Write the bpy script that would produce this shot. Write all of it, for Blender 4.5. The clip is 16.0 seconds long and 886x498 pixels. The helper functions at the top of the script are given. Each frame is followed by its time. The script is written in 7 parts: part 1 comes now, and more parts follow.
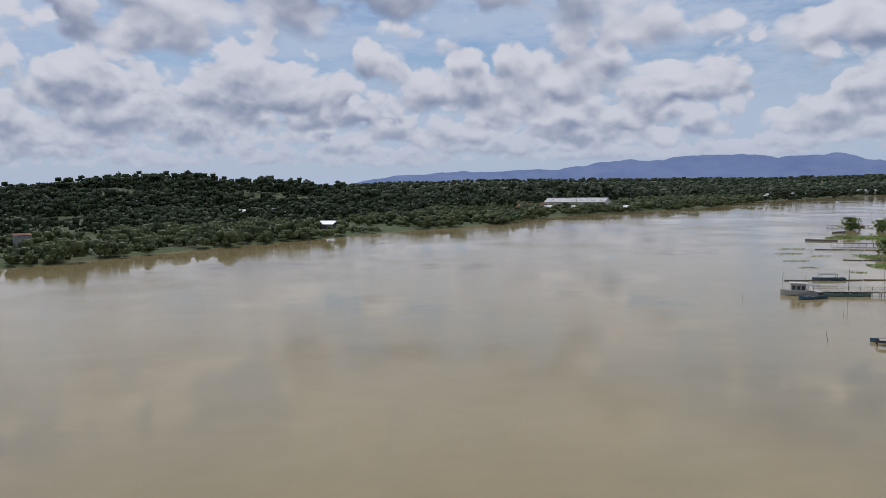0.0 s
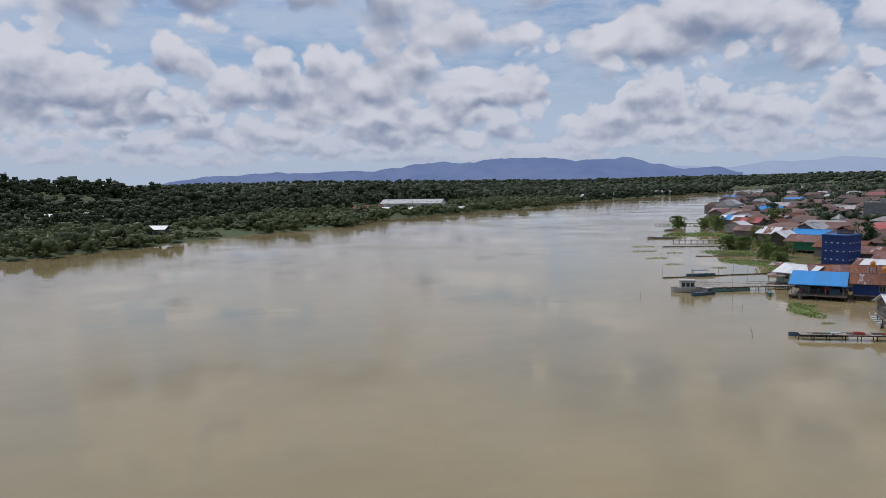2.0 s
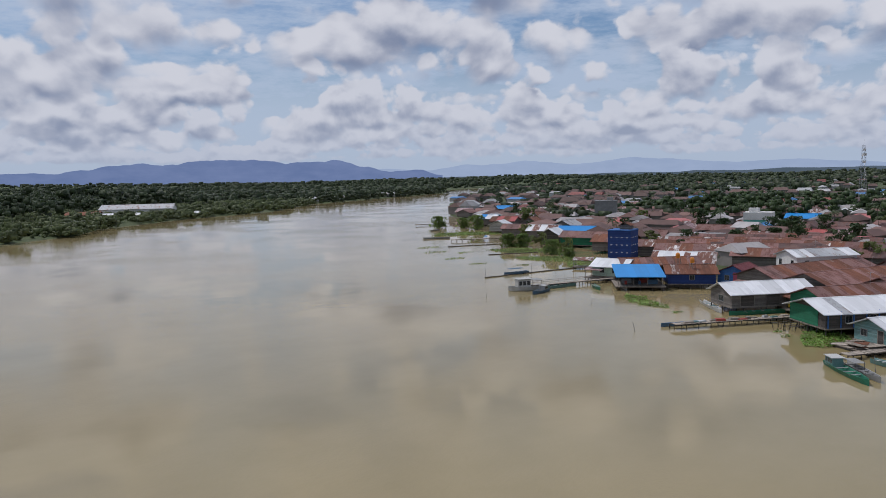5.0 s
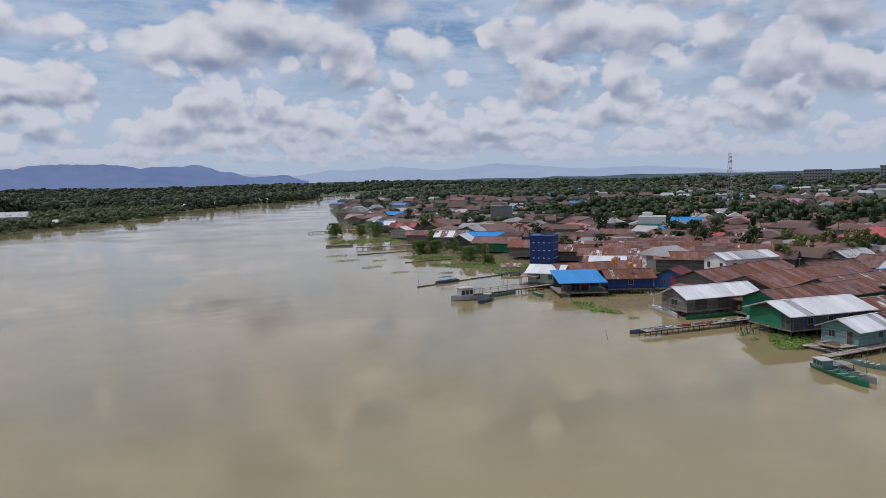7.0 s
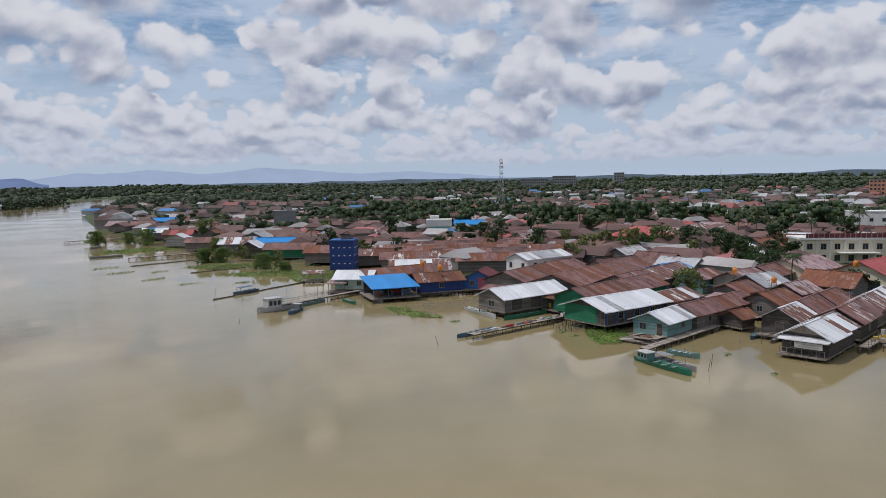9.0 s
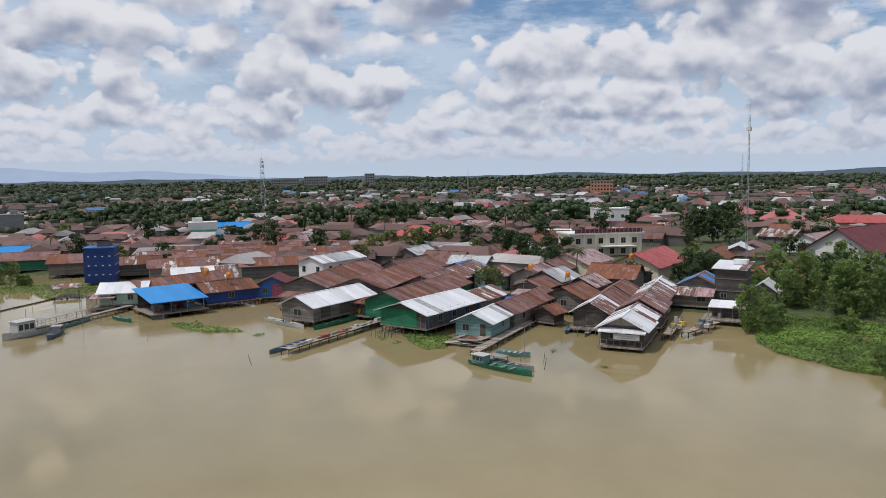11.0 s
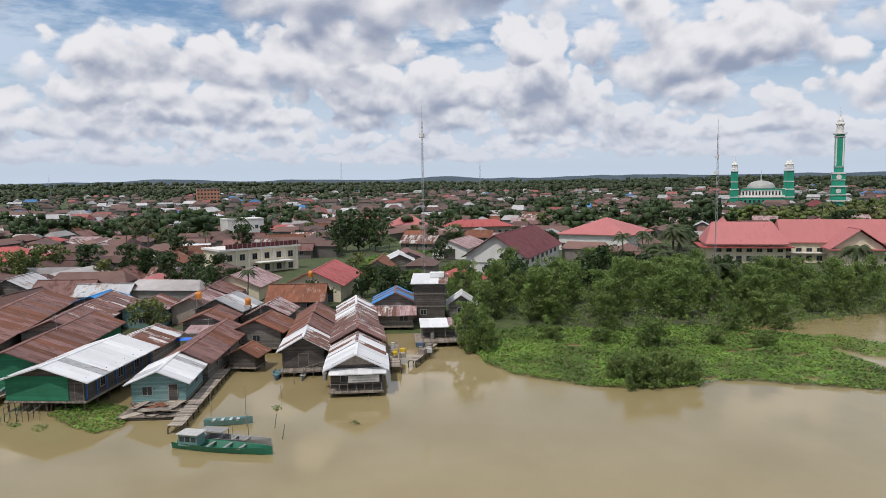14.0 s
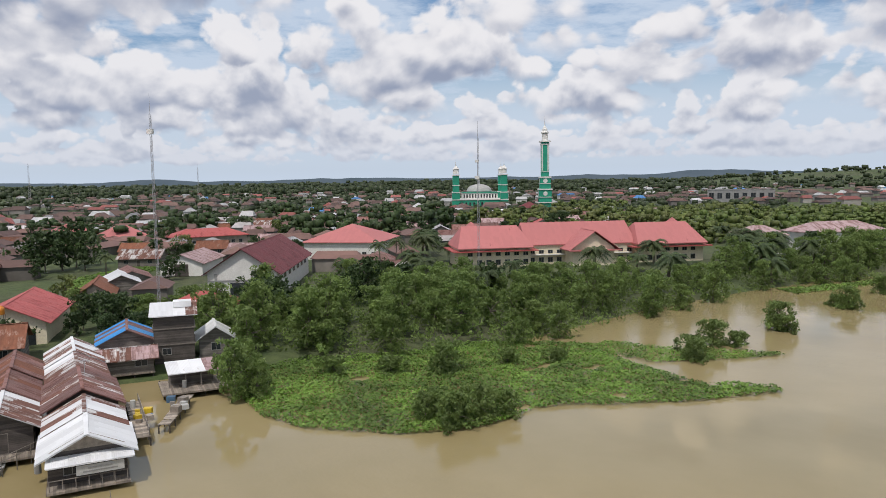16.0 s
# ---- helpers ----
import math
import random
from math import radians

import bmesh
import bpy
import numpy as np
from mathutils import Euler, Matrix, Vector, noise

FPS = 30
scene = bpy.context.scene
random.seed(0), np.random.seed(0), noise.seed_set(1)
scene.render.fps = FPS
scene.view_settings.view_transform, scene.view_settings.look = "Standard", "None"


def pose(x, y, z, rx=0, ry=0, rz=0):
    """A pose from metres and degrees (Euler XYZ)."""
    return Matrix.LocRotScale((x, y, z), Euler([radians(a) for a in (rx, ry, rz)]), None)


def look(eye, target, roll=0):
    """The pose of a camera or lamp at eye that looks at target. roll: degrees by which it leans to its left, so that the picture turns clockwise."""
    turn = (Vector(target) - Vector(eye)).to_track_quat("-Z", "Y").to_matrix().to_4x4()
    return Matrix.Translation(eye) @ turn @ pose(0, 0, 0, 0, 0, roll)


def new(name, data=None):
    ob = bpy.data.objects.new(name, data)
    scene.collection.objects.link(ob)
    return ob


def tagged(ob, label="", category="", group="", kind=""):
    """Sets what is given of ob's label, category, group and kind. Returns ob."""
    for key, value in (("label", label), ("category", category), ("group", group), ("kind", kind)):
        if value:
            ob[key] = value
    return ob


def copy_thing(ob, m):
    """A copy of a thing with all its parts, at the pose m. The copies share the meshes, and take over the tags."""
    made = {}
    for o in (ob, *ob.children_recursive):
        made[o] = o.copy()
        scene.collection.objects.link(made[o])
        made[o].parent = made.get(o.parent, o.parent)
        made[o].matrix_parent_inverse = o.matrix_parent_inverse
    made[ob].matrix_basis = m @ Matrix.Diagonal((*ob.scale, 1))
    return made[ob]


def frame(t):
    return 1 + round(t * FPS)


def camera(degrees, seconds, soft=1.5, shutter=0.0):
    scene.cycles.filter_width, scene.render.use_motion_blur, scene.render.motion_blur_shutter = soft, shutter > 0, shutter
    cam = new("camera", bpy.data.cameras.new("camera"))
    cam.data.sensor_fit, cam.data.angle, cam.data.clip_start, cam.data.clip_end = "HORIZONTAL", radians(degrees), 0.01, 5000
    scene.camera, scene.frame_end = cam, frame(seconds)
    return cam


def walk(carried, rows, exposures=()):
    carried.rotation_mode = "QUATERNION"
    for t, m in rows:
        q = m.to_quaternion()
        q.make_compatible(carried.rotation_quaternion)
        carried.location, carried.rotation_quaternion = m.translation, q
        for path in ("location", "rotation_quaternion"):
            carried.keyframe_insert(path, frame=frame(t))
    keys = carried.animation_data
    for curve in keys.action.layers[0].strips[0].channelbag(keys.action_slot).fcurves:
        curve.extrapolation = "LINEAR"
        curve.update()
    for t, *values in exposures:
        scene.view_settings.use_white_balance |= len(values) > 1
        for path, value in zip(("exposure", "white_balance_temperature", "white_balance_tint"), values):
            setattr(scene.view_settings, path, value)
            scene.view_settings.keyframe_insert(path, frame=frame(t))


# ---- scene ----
cam = camera(62.54, 16.0, soft=0.75)
# seconds, place, heading, pitch, lean
PATH = [
    (0.0, -0.00, 0.00, 25.08, -0.00, -5.21, -1.08),
    (0.5, -4.36, 3.07, 25.11, -3.51, -5.24, -1.02),
    (1.0, -8.63, 6.11, 25.13, -7.18, -5.28, -0.98),
    (1.5, -12.63, 9.20, 25.16, -10.84, -5.32, -0.98),
    (2.0, -16.44, 12.46, 25.18, -14.50, -5.35, -1.02),
    (2.5, -20.13, 15.82, 25.17, -18.11, -5.38, -1.09),
    (3.0, -23.77, 19.29, 25.15, -21.77, -5.42, -1.13),
    (3.5, -27.31, 22.88, 25.15, -25.44, -5.46, -1.12),
    (4.0, -30.61, 26.61, 25.16, -29.09, -5.48, -1.12),
    (4.5, -33.52, 30.66, 25.17, -32.99, -5.51, -1.15),
    (5.0, -36.10, 34.98, 25.21, -37.13, -5.56, -1.18),
    (7.5, -42.81, 54.80, 25.39, -51.26, -5.22, -1.09),
    (8.0, -42.46, 57.40, 25.28, -55.97, -5.14, -1.01),
    (8.5, -41.87, 59.94, 25.12, -60.74, -5.16, -0.96),
    (9.0, -41.22, 62.59, 24.91, -65.66, -5.27, -0.96),
    (11.5, -32.49, 77.69, 24.47, -90.15, -5.47, -0.72),
    (12.0, -29.04, 80.43, 24.47, -95.17, -5.43, -0.65),
    (12.5, -25.24, 82.80, 24.49, -100.25, -5.41, -0.58),
    (13.0, -21.03, 84.36, 24.56, -105.46, -5.37, -0.59),
    (13.5, -16.52, 85.27, 24.68, -110.77, -5.33, -0.66),
    (14.0, -11.88, 85.66, 24.77, -116.05, -5.31, -0.71),
    (14.5, -7.26, 85.43, 24.86, -121.41, -5.29, -0.73),
    (15.0, -2.72, 84.71, 24.98, -126.87, -5.30, -0.73),
    (15.5, 1.78, 83.43, 25.11, -132.33, -5.32, -0.74),
    (16.0, 6.23, 81.71, 25.24, -137.72, -5.33, -0.77),
]


def aim(x, y, z, heading, pitch, lean):
    h, p = radians(heading), radians(pitch)
    way = (-math.sin(h) * math.cos(p), math.cos(h) * math.cos(p), math.sin(p))
    return look((x, y, z), (x + way[0], y + way[1], z + way[2]), lean)


walk(cam, [(row[0], aim(*row[1:])) for row in PATH], [(0.0, -0.36, 6050, 15), (5.0, -0.36, 6050, 15), (9.0, -0.28, 6150, 14), (12.5, 0.00, 6400, 13), (16.0, 0.05, 6500, 13)])

# ---- sky and sun ----
SUN = Vector((-0.22, 0.42, 0.88)).normalized()


def build_world():
    w = bpy.data.worlds.new("sky")
    scene.world = w
    w.use_nodes = True
    nt = w.node_tree
    nt.nodes.clear()

    def N(kind, **kw):
        n = nt.nodes.new(kind)
        for k, v in kw.items():
            n.inputs[k].default_value = v
        return n

    def M(op, a, b=None, c=None):
        n = nt.nodes.new("ShaderNodeMath")
        n.operation = op
        for i, v in enumerate((a, b, c)):
            if v is None:
                continue
            if isinstance(v, (int, float)):
                n.inputs[i].default_value = v
            else:
                nt.links.new(v, n.inputs[i])
        return n.outputs[0]

    def ramp(v, lo, hi, a=0.0, b=1.0):
        n = nt.nodes.new("ShaderNodeMapRange")
        n.interpolation_type = "SMOOTHSTEP"
        nt.links.new(v, n.inputs[0])
        for i, x in enumerate((lo, hi, a, b)):
            n.inputs[i + 1].default_value = x
        return n.outputs[0]

    def mixc(f, a, b):
        n = nt.nodes.new("ShaderNodeMix")
        n.data_type = "RGBA"
        if isinstance(f, float):
            n.inputs[0].default_value = f
        else:
            nt.links.new(f, n.inputs[0])
        for i, v in ((6, a), (7, b)):
            if isinstance(v, tuple):
                n.inputs[i].default_value = (*v, 1)
            else:
                nt.links.new(v, n.inputs[i])
        return n.outputs[2]

    co = N("ShaderNodeTexCoord").outputs["Generated"]
    sep = N("ShaderNodeSeparateXYZ")
    nt.links.new(co, sep.inputs[0])
    x, y, z = sep.outputs
    zc = M("MAXIMUM", z, 0.0)

    def place(lift, scale, seed, tall):
        comb = N("ShaderNodeCombineXYZ")
        nt.links.new(M("MULTIPLY", x, scale), comb.inputs[0])
        nt.links.new(M("MULTIPLY", y, scale), comb.inputs[1])
        nt.links.new(M("ADD", M("MULTIPLY", M("ADD", zc, lift), scale * tall), seed), comb.inputs[2])
        return comb.outputs[0]

    hor = M("SQRT", M("ADD", M("MULTIPLY", x, x), M("MULTIPLY", y, y)))
    ux, uy, uz = M("DIVIDE", x, hor), M("DIVIDE", y, hor), M("DIVIDE", zc, hor)

    def heap(R, seed, size, lift):
        """Height in the air and bulk of the cloud rank that stands R kilometres off."""
        h = M("MULTIPLY", uz, R)
        comb = N("ShaderNodeCombineXYZ")
        nt.links.new(M("MULTIPLY", ux, R / size), comb.inputs[0])
        nt.links.new(M("MULTIPLY", uy, R / size), comb.inputs[1])
        nt.links.new(M("ADD", M("MULTIPLY", h, 1.25 / size), seed + lift), comb.inputs[2])
        n = N("ShaderNodeTexNoise", Scale=1.0, Detail=6.0, Roughness=0.50, Lacunarity=2.1, Distortion=0.25)
        nt.links.new(comb.outputs[0], n.inputs["Vector"])
        q = N("ShaderNodeTexVoronoi", Scale=2.8)
        q.feature = "SMOOTH_F1"
        q.inputs["Smoothness"].default_value = 0.25
        q.inputs["Detail"].default_value = 2.0
        q.inputs["Roughness"].default_value = 0.45
        nt.links.new(comb.outputs[0], q.inputs["Vector"])
        return h, M("SUBTRACT", n.outputs["Fac"], M("MULTIPLY", M("SUBTRACT", q.outputs["Distance"], 0.42), 0.25))

    def rank(under, R, seed, size, cover, thick):
        """One rank of heaped clouds before what lies behind it: flat grey base, lit heads."""
        h, f = heap(R, seed, size, 0.0)
        up = M("SUBTRACT", heap(R, seed, size, 0.16)[1], f)
        rise = M("DIVIDE", M("SUBTRACT", h, CLOUD_BASE), thick)
        bulk = M("SUBTRACT", f, M("MULTIPLY", M("ABSOLUTE", rise), 0.20))
        ragged = M("ADD", rise, M("MULTIPLY", M("SUBTRACT", f, 0.5), 1.3))
        mask = M("MULTIPLY", ramp(bulk, cover, cover + 0.058), ramp(ragged, -0.16, 0.10))
        lit = ramp(M("ADD", M("SUBTRACT", M("MULTIPLY", rise, 0.62), M("MULTIPLY", up, 2.6)), M("MULTIPLY", M("SUBTRACT", 0.5, f), 0.9)), -0.22, 0.52)
        haze = min(0.75, max(0.0, (R - 5) / 32))
        tone = mixc(lit, (0.30, 0.355, 0.475), (0.89, 0.895, 0.905))
        tone = mixc(haze, tone, (0.63, 0.69, 0.78))
        bg = N("ShaderNodeBackground", Strength=0.90)
        nt.links.new(tone, bg.inputs["Color"])
        m = nt.nodes.new("ShaderNodeMixShader")
        nt.links.new(mask, m.inputs[0])
        nt.links.new(under, m.inputs[1])
        nt.links.new(bg.outputs[0], m.inputs[2])
        return m.outputs[0]

    thin = N("ShaderNodeTexNoise", Scale=5.0, Detail=6.0, Roughness=0.65)
    nt.links.new(place(0.0, 1.0, 5.0, 4.0), thin.inputs["Vector"])
    veil = M("MAXIMUM", ramp(thin.outputs["Fac"], 0.36, 0.60, 0.10, 0.9), ramp(z, 0.07, 0.20, 0.9, 0.0))

    sky = nt.nodes.new("ShaderNodeTexSky")
    sky.sky_type = "NISHITA"
    sky.sun_disc = False
    sky.sun_elevation = math.asin(SUN.z)
    sky.sun_rotation = math.atan2(SUN.x, SUN.y)
    sky.air_density, sky.dust_density = 1.0, 1.5
    hsv = N("ShaderNodeHueSaturation", Saturation=1.35, Value=1.0)
    nt.links.new(sky.outputs[0], hsv.inputs["Color"])
    low = ramp(z, 0.0, 0.12, 1.0, 0.0)
    bg_sky = N("ShaderNodeBackground", Strength=0.10)
    nt.links.new(hsv.outputs[0], bg_sky.inputs["Color"])
    bg_veil = N("ShaderNodeBackground", Strength=0.90)
    bg_veil.inputs["Color"].default_value = (0.60, 0.71, 0.84, 1)
    m1 = nt.nodes.new("ShaderNodeMixShader")
    nt.links.new(M("MAXIMUM", veil, M("MULTIPLY", low, 0.95)), m1.inputs[0])
    nt.links.new(bg_sky.outputs[0], m1.inputs[1])
    nt.links.new(bg_veil.outputs[0], m1.inputs[2])
    # a broken deck overhead, then ranks of heaped clouds from the horizon forward
    over = N("ShaderNodeTexNoise", Scale=4.4, Detail=6.0, Roughness=0.5, Distortion=0.15)
    nt.links.new(place(0.0, 1.0, 8.6, 1.9), over.inputs["Vector"])
    bg_over = N("ShaderNodeBackground", Strength=0.90)
    nt.links.new(mixc(ramp(over.outputs["Fac"], 0.46, 0.62), (0.86, 0.86, 0.87), (0.48, 0.52, 0.60)), bg_over.inputs["Color"])
    m2 = nt.nodes.new("ShaderNodeMixShader")
    nt.links.new(M("MULTIPLY", ramp(over.outputs["Fac"], 0.42, 0.50), ramp(z, 0.34, 0.46)), m2.inputs[0])
    nt.links.new(m1.outputs[0], m2.inputs[1])
    nt.links.new(bg_over.outputs[0], m2.inputs[2])
    last = m2.outputs[0]
    for row in RANKS:
        last = rank(last, *row)
    out = nt.nodes.new("ShaderNodeOutputWorld")
    nt.links.new(last, out.inputs[0])


CLOUD_BASE = 0.85
# kilometres off, seed, breadth, cover (lower: more cloud), height
RANKS = [
    (34.0, 3.1, 2.4, 0.205, 0.80),
    (24.0, 7.7, 2.2, 0.215, 0.80),
    (17.0, 1.9, 1.9, 0.240, 0.80),
    (12.5, 5.3, 1.65, 0.260, 0.80),
    (9.2, 9.4, 1.45, 0.278, 0.80),
    (6.8, 2.6, 1.30, 0.295, 0.78),
    (5.2, 6.8, 1.18, 0.315, 0.74),
    (4.0, 4.2, 1.08, 0.338, 0.68),
    (3.1, 8.1, 1.0, 0.345, 0.60),
]
build_world()
sun_data = bpy.data.lights.new("sun", "SUN")
sun_data.energy, sun_data.angle, sun_data.color = 2.6, radians(0.6), (1.0, 0.95, 0.87)
sun_lamp = new("sun", sun_data)
sun_lamp.rotation_euler = SUN.to_track_quat("Z", "Y").to_euler()

# ---- materials ----
def nodes_of(name):
    m = bpy.data.materials.new(name)
    m.use_nodes = True
    nt = m.node_tree
    return m, nt, nt.nodes["Principled BSDF"]


def link_noise(nt, vec, scale, detail=4.0, rough=0.6):
    n = nt.nodes.new("ShaderNodeTexNoise")
    n.inputs["Scale"].default_value, n.inputs["Detail"].default_value, n.inputs["Roughness"].default_value = scale, detail, rough
    if vec is not None:
        nt.links.new(vec, n.inputs["Vector"])
    return n.outputs["Fac"]


def remap(nt, v, lo, hi, a=0.0, b=1.0):
    n = nt.nodes.new("ShaderNodeMapRange")
    nt.links.new(v, n.inputs[0])
    for i, x in enumerate((lo, hi, a, b)):
        n.inputs[i + 1].default_value = x
    return n.outputs[0]


def mathn(nt, op, a, b=0.0):
    n = nt.nodes.new("ShaderNodeMath")
    n.operation = op
    for i, v in enumerate((a, b)):
        if isinstance(v, (int, float)):
            n.inputs[i].default_value = v
        else:
            nt.links.new(v, n.inputs[i])
    return n.outputs[0]


def mixed(nt, f, a, b, blend="MIX"):
    n = nt.nodes.new("ShaderNodeMix")
    n.data_type, n.blend_type = "RGBA", blend
    if isinstance(f, (int, float)):
        n.inputs[0].default_value = f
    else:
        nt.links.new(f, n.inputs[0])
    for i, v in ((6, a), (7, b)):
        if isinstance(v, (tuple, list)):
            n.inputs[i].default_value = (*v[:3], 1)
        else:
            nt.links.new(v, n.inputs[i])
    return n.outputs[2]


def stretched(nt, vec, sx, sy, sz):
    n = nt.nodes.new("ShaderNodeMapping")
    n.inputs["Scale"].default_value = (sx, sy, sz)
    nt.links.new(vec, n.inputs["Vector"])
    return n.outputs[0]


def bumped(nt, bsdf, height, strength, distance):
    n = nt.nodes.new("ShaderNodeBump")
    n.inputs["Strength"].default_value, n.inputs["Distance"].default_value = strength, distance
    nt.links.new(height, n.inputs["Height"])
    nt.links.new(n.outputs[0], bsdf.inputs["Normal"])


def rand_of(nt, kind="object"):
    if kind == "object":
        return nt.nodes.new("ShaderNodeObjectInfo").outputs["Random"]
    return nt.nodes.new("ShaderNodeNewGeometry").outputs["Random Per Island"]


def plain(name, c1, c2, rough=0.8, scale=1.5, vary=0.25, metal=0.0, bump=0.02, kind="object"):
    """Painted, earthy or weathered surface: two tones in patches, fine grain, one piece unlike the next."""
    m, nt, b = nodes_of(name)
    co = nt.nodes.new("ShaderNodeTexCoord").outputs["Object"]
    f = remap(nt, link_noise(nt, co, scale, 6.0, 0.65), 0.35, 0.65)
    g = link_noise(nt, co, scale * 9, 3.0, 0.6)
    col = mixed(nt, f, c1, c2)
    tone = remap(nt, rand_of(nt, kind), 0, 1, 1 - vary, 1 + vary)
    tone = mathn(nt, "MULTIPLY", tone, remap(nt, g, 0.3, 0.7, 0.88, 1.1))
    vm = nt.nodes.new("ShaderNodeVectorMath")
    vm.operation = "SCALE"
    nt.links.new(col, vm.inputs[0])
    nt.links.new(tone, vm.inputs["Scale"])
    nt.links.new(vm.outputs[0], b.inputs["Base Color"])
    b.inputs["Roughness"].default_value, b.inputs["Metallic"].default_value = rough, metal
    if bump:
        bumped(nt, b, g, 0.5, bump)
    return m


def sheet(name, c1, rust, amount, rough=0.45, vary=0.3, metal=0.0, width=0.8):
    """Corrugated roof sheets laid side by side along local x: each sheet has its own tone, rust runs down the slope."""
    m, nt, b = nodes_of(name)
    co = nt.nodes.new("ShaderNodeTexCoord").outputs["Object"]
    sep = nt.nodes.new("ShaderNodeSeparateXYZ")
    nt.links.new(co, sep.inputs[0])
    rnd = rand_of(nt)
    shift = mathn(nt, "ADD", sep.outputs[0], mathn(nt, "MULTIPLY", rnd, 37.0))
    cell = mathn(nt, "FLOOR", mathn(nt, "DIVIDE", shift, width))
    half = mathn(nt, "FLOOR", mathn(nt, "DIVIDE", mathn(nt, "ADD", sep.outputs[1], mathn(nt, "MULTIPLY", cell, 0.37)), 2.4))
    comb = nt.nodes.new("ShaderNodeCombineXYZ")
    nt.links.new(cell, comb.inputs[0])
    nt.links.new(half, comb.inputs[1])
    wn = nt.nodes.new("ShaderNodeTexWhiteNoise")
    wn.noise_dimensions = "3D"
    nt.links.new(comb.outputs[0], wn.inputs["Vector"])
    per = wn.outputs["Value"]
    ofs = nt.nodes.new("ShaderNodeVectorMath")
    ofs.operation = "ADD"
    nt.links.new(co, ofs.inputs[0])
    sh3 = nt.nodes.new("ShaderNodeCombineXYZ")
    nt.links.new(mathn(nt, "MULTIPLY", rnd, 37.0), sh3.inputs[0])
    nt.links.new(sh3.outputs[0], ofs.inputs[1])
    streak = link_noise(nt, stretched(nt, ofs.outputs[0], 2.2, 0.45, 1.0), 1.0, 6.0, 0.7)
    patch = link_noise(nt, ofs.outputs[0], 0.35, 5.0, 0.6)
    r = mathn(nt, "ADD", mathn(nt, "MULTIPLY", streak, 0.55), mathn(nt, "MULTIPLY", patch, 0.55))
    r = mathn(nt, "ADD", r, mathn(nt, "MULTIPLY", per, 0.22))
    mask = remap(nt, r, 0.98 - amount * 0.75, 1.12 - amount * 0.75)
    dark = mixed(nt, remap(nt, streak, 0.35, 0.7), rust, tuple(c * 0.55 for c in rust))
    col = mixed(nt, mask, c1, dark)
    tone = mathn(nt, "MULTIPLY", remap(nt, per, 0, 1, 1 - vary * 0.5, 1 + vary * 0.5), remap(nt, rnd, 0, 1, 1 - vary, 1 + vary))
    vm = nt.nodes.new("ShaderNodeVectorMath")
    vm.operation = "SCALE"
    nt.links.new(col, vm.inputs[0])
    nt.links.new(tone, vm.inputs["Scale"])
    nt.links.new(vm.outputs[0], b.inputs["Base Color"])
    nt.links.new(remap(nt, mask, 0, 1, rough, 0.85), b.inputs["Roughness"])
    b.inputs["Metallic"].default_value = metal
    wave = mathn(nt, "SINE", mathn(nt, "MULTIPLY", sep.outputs[0], 2 * math.pi / 0.16))
    bumped(nt, b, mathn(nt, "ADD", wave, mathn(nt, "MULTIPLY", streak, 0.8)), 0.5, 0.012)
    return m


def planked(name, c1, c2, pitch=0.18, vary=0.3, axis=2):
    """Weathered boards, laid along the wall, gaps dark, each board with its own tone."""
    m, nt, b = nodes_of(name)
    co = nt.nodes.new("ShaderNodeTexCoord").outputs["Object"]
    sep = nt.nodes.new("ShaderNodeSeparateXYZ")
    nt.links.new(co, sep.inputs[0])
    k = mathn(nt, "DIVIDE", sep.outputs[axis], pitch)
    cell = mathn(nt, "FLOOR", k)
    frac = mathn(nt, "FRACT", k)
    wn = nt.nodes.new("ShaderNodeTexWhiteNoise")
    wn.noise_dimensions = "1D"
    nt.links.new(mathn(nt, "ADD", cell, mathn(nt, "MULTIPLY", rand_of(nt), 91.0)), wn.inputs["W"])
    grain = link_noise(nt, stretched(nt, co, 1.0, 1.0, 14.0), 1.3, 5.0, 0.7)
    blot = link_noise(nt, co, 0.7, 4.0, 0.6)
    col = mixed(nt, remap(nt, mathn(nt, "ADD", mathn(nt, "MULTIPLY", grain, 0.5), mathn(nt, "MULTIPLY", blot, 0.5)), 0.35, 0.65), c1, c2)
    tone = remap(nt, wn.outputs["Value"], 0, 1, 1 - vary, 1 + vary)
    gap = remap(nt, frac, 0.0, 0.09, 0.35, 1.0)
    vm = nt.nodes.new("ShaderNodeVectorMath")
    vm.operation = "SCALE"
    nt.links.new(col, vm.inputs[0])
    nt.links.new(mathn(nt, "MULTIPLY", tone, gap), vm.inputs["Scale"])
    nt.links.new(vm.outputs[0], b.inputs["Base Color"])
    b.inputs["Roughness"].default_value = 0.85
    bumped(nt, b, mathn(nt, "ADD", gap, mathn(nt, "MULTIPLY", grain, 0.3)), 0.6, 0.02)
    return m


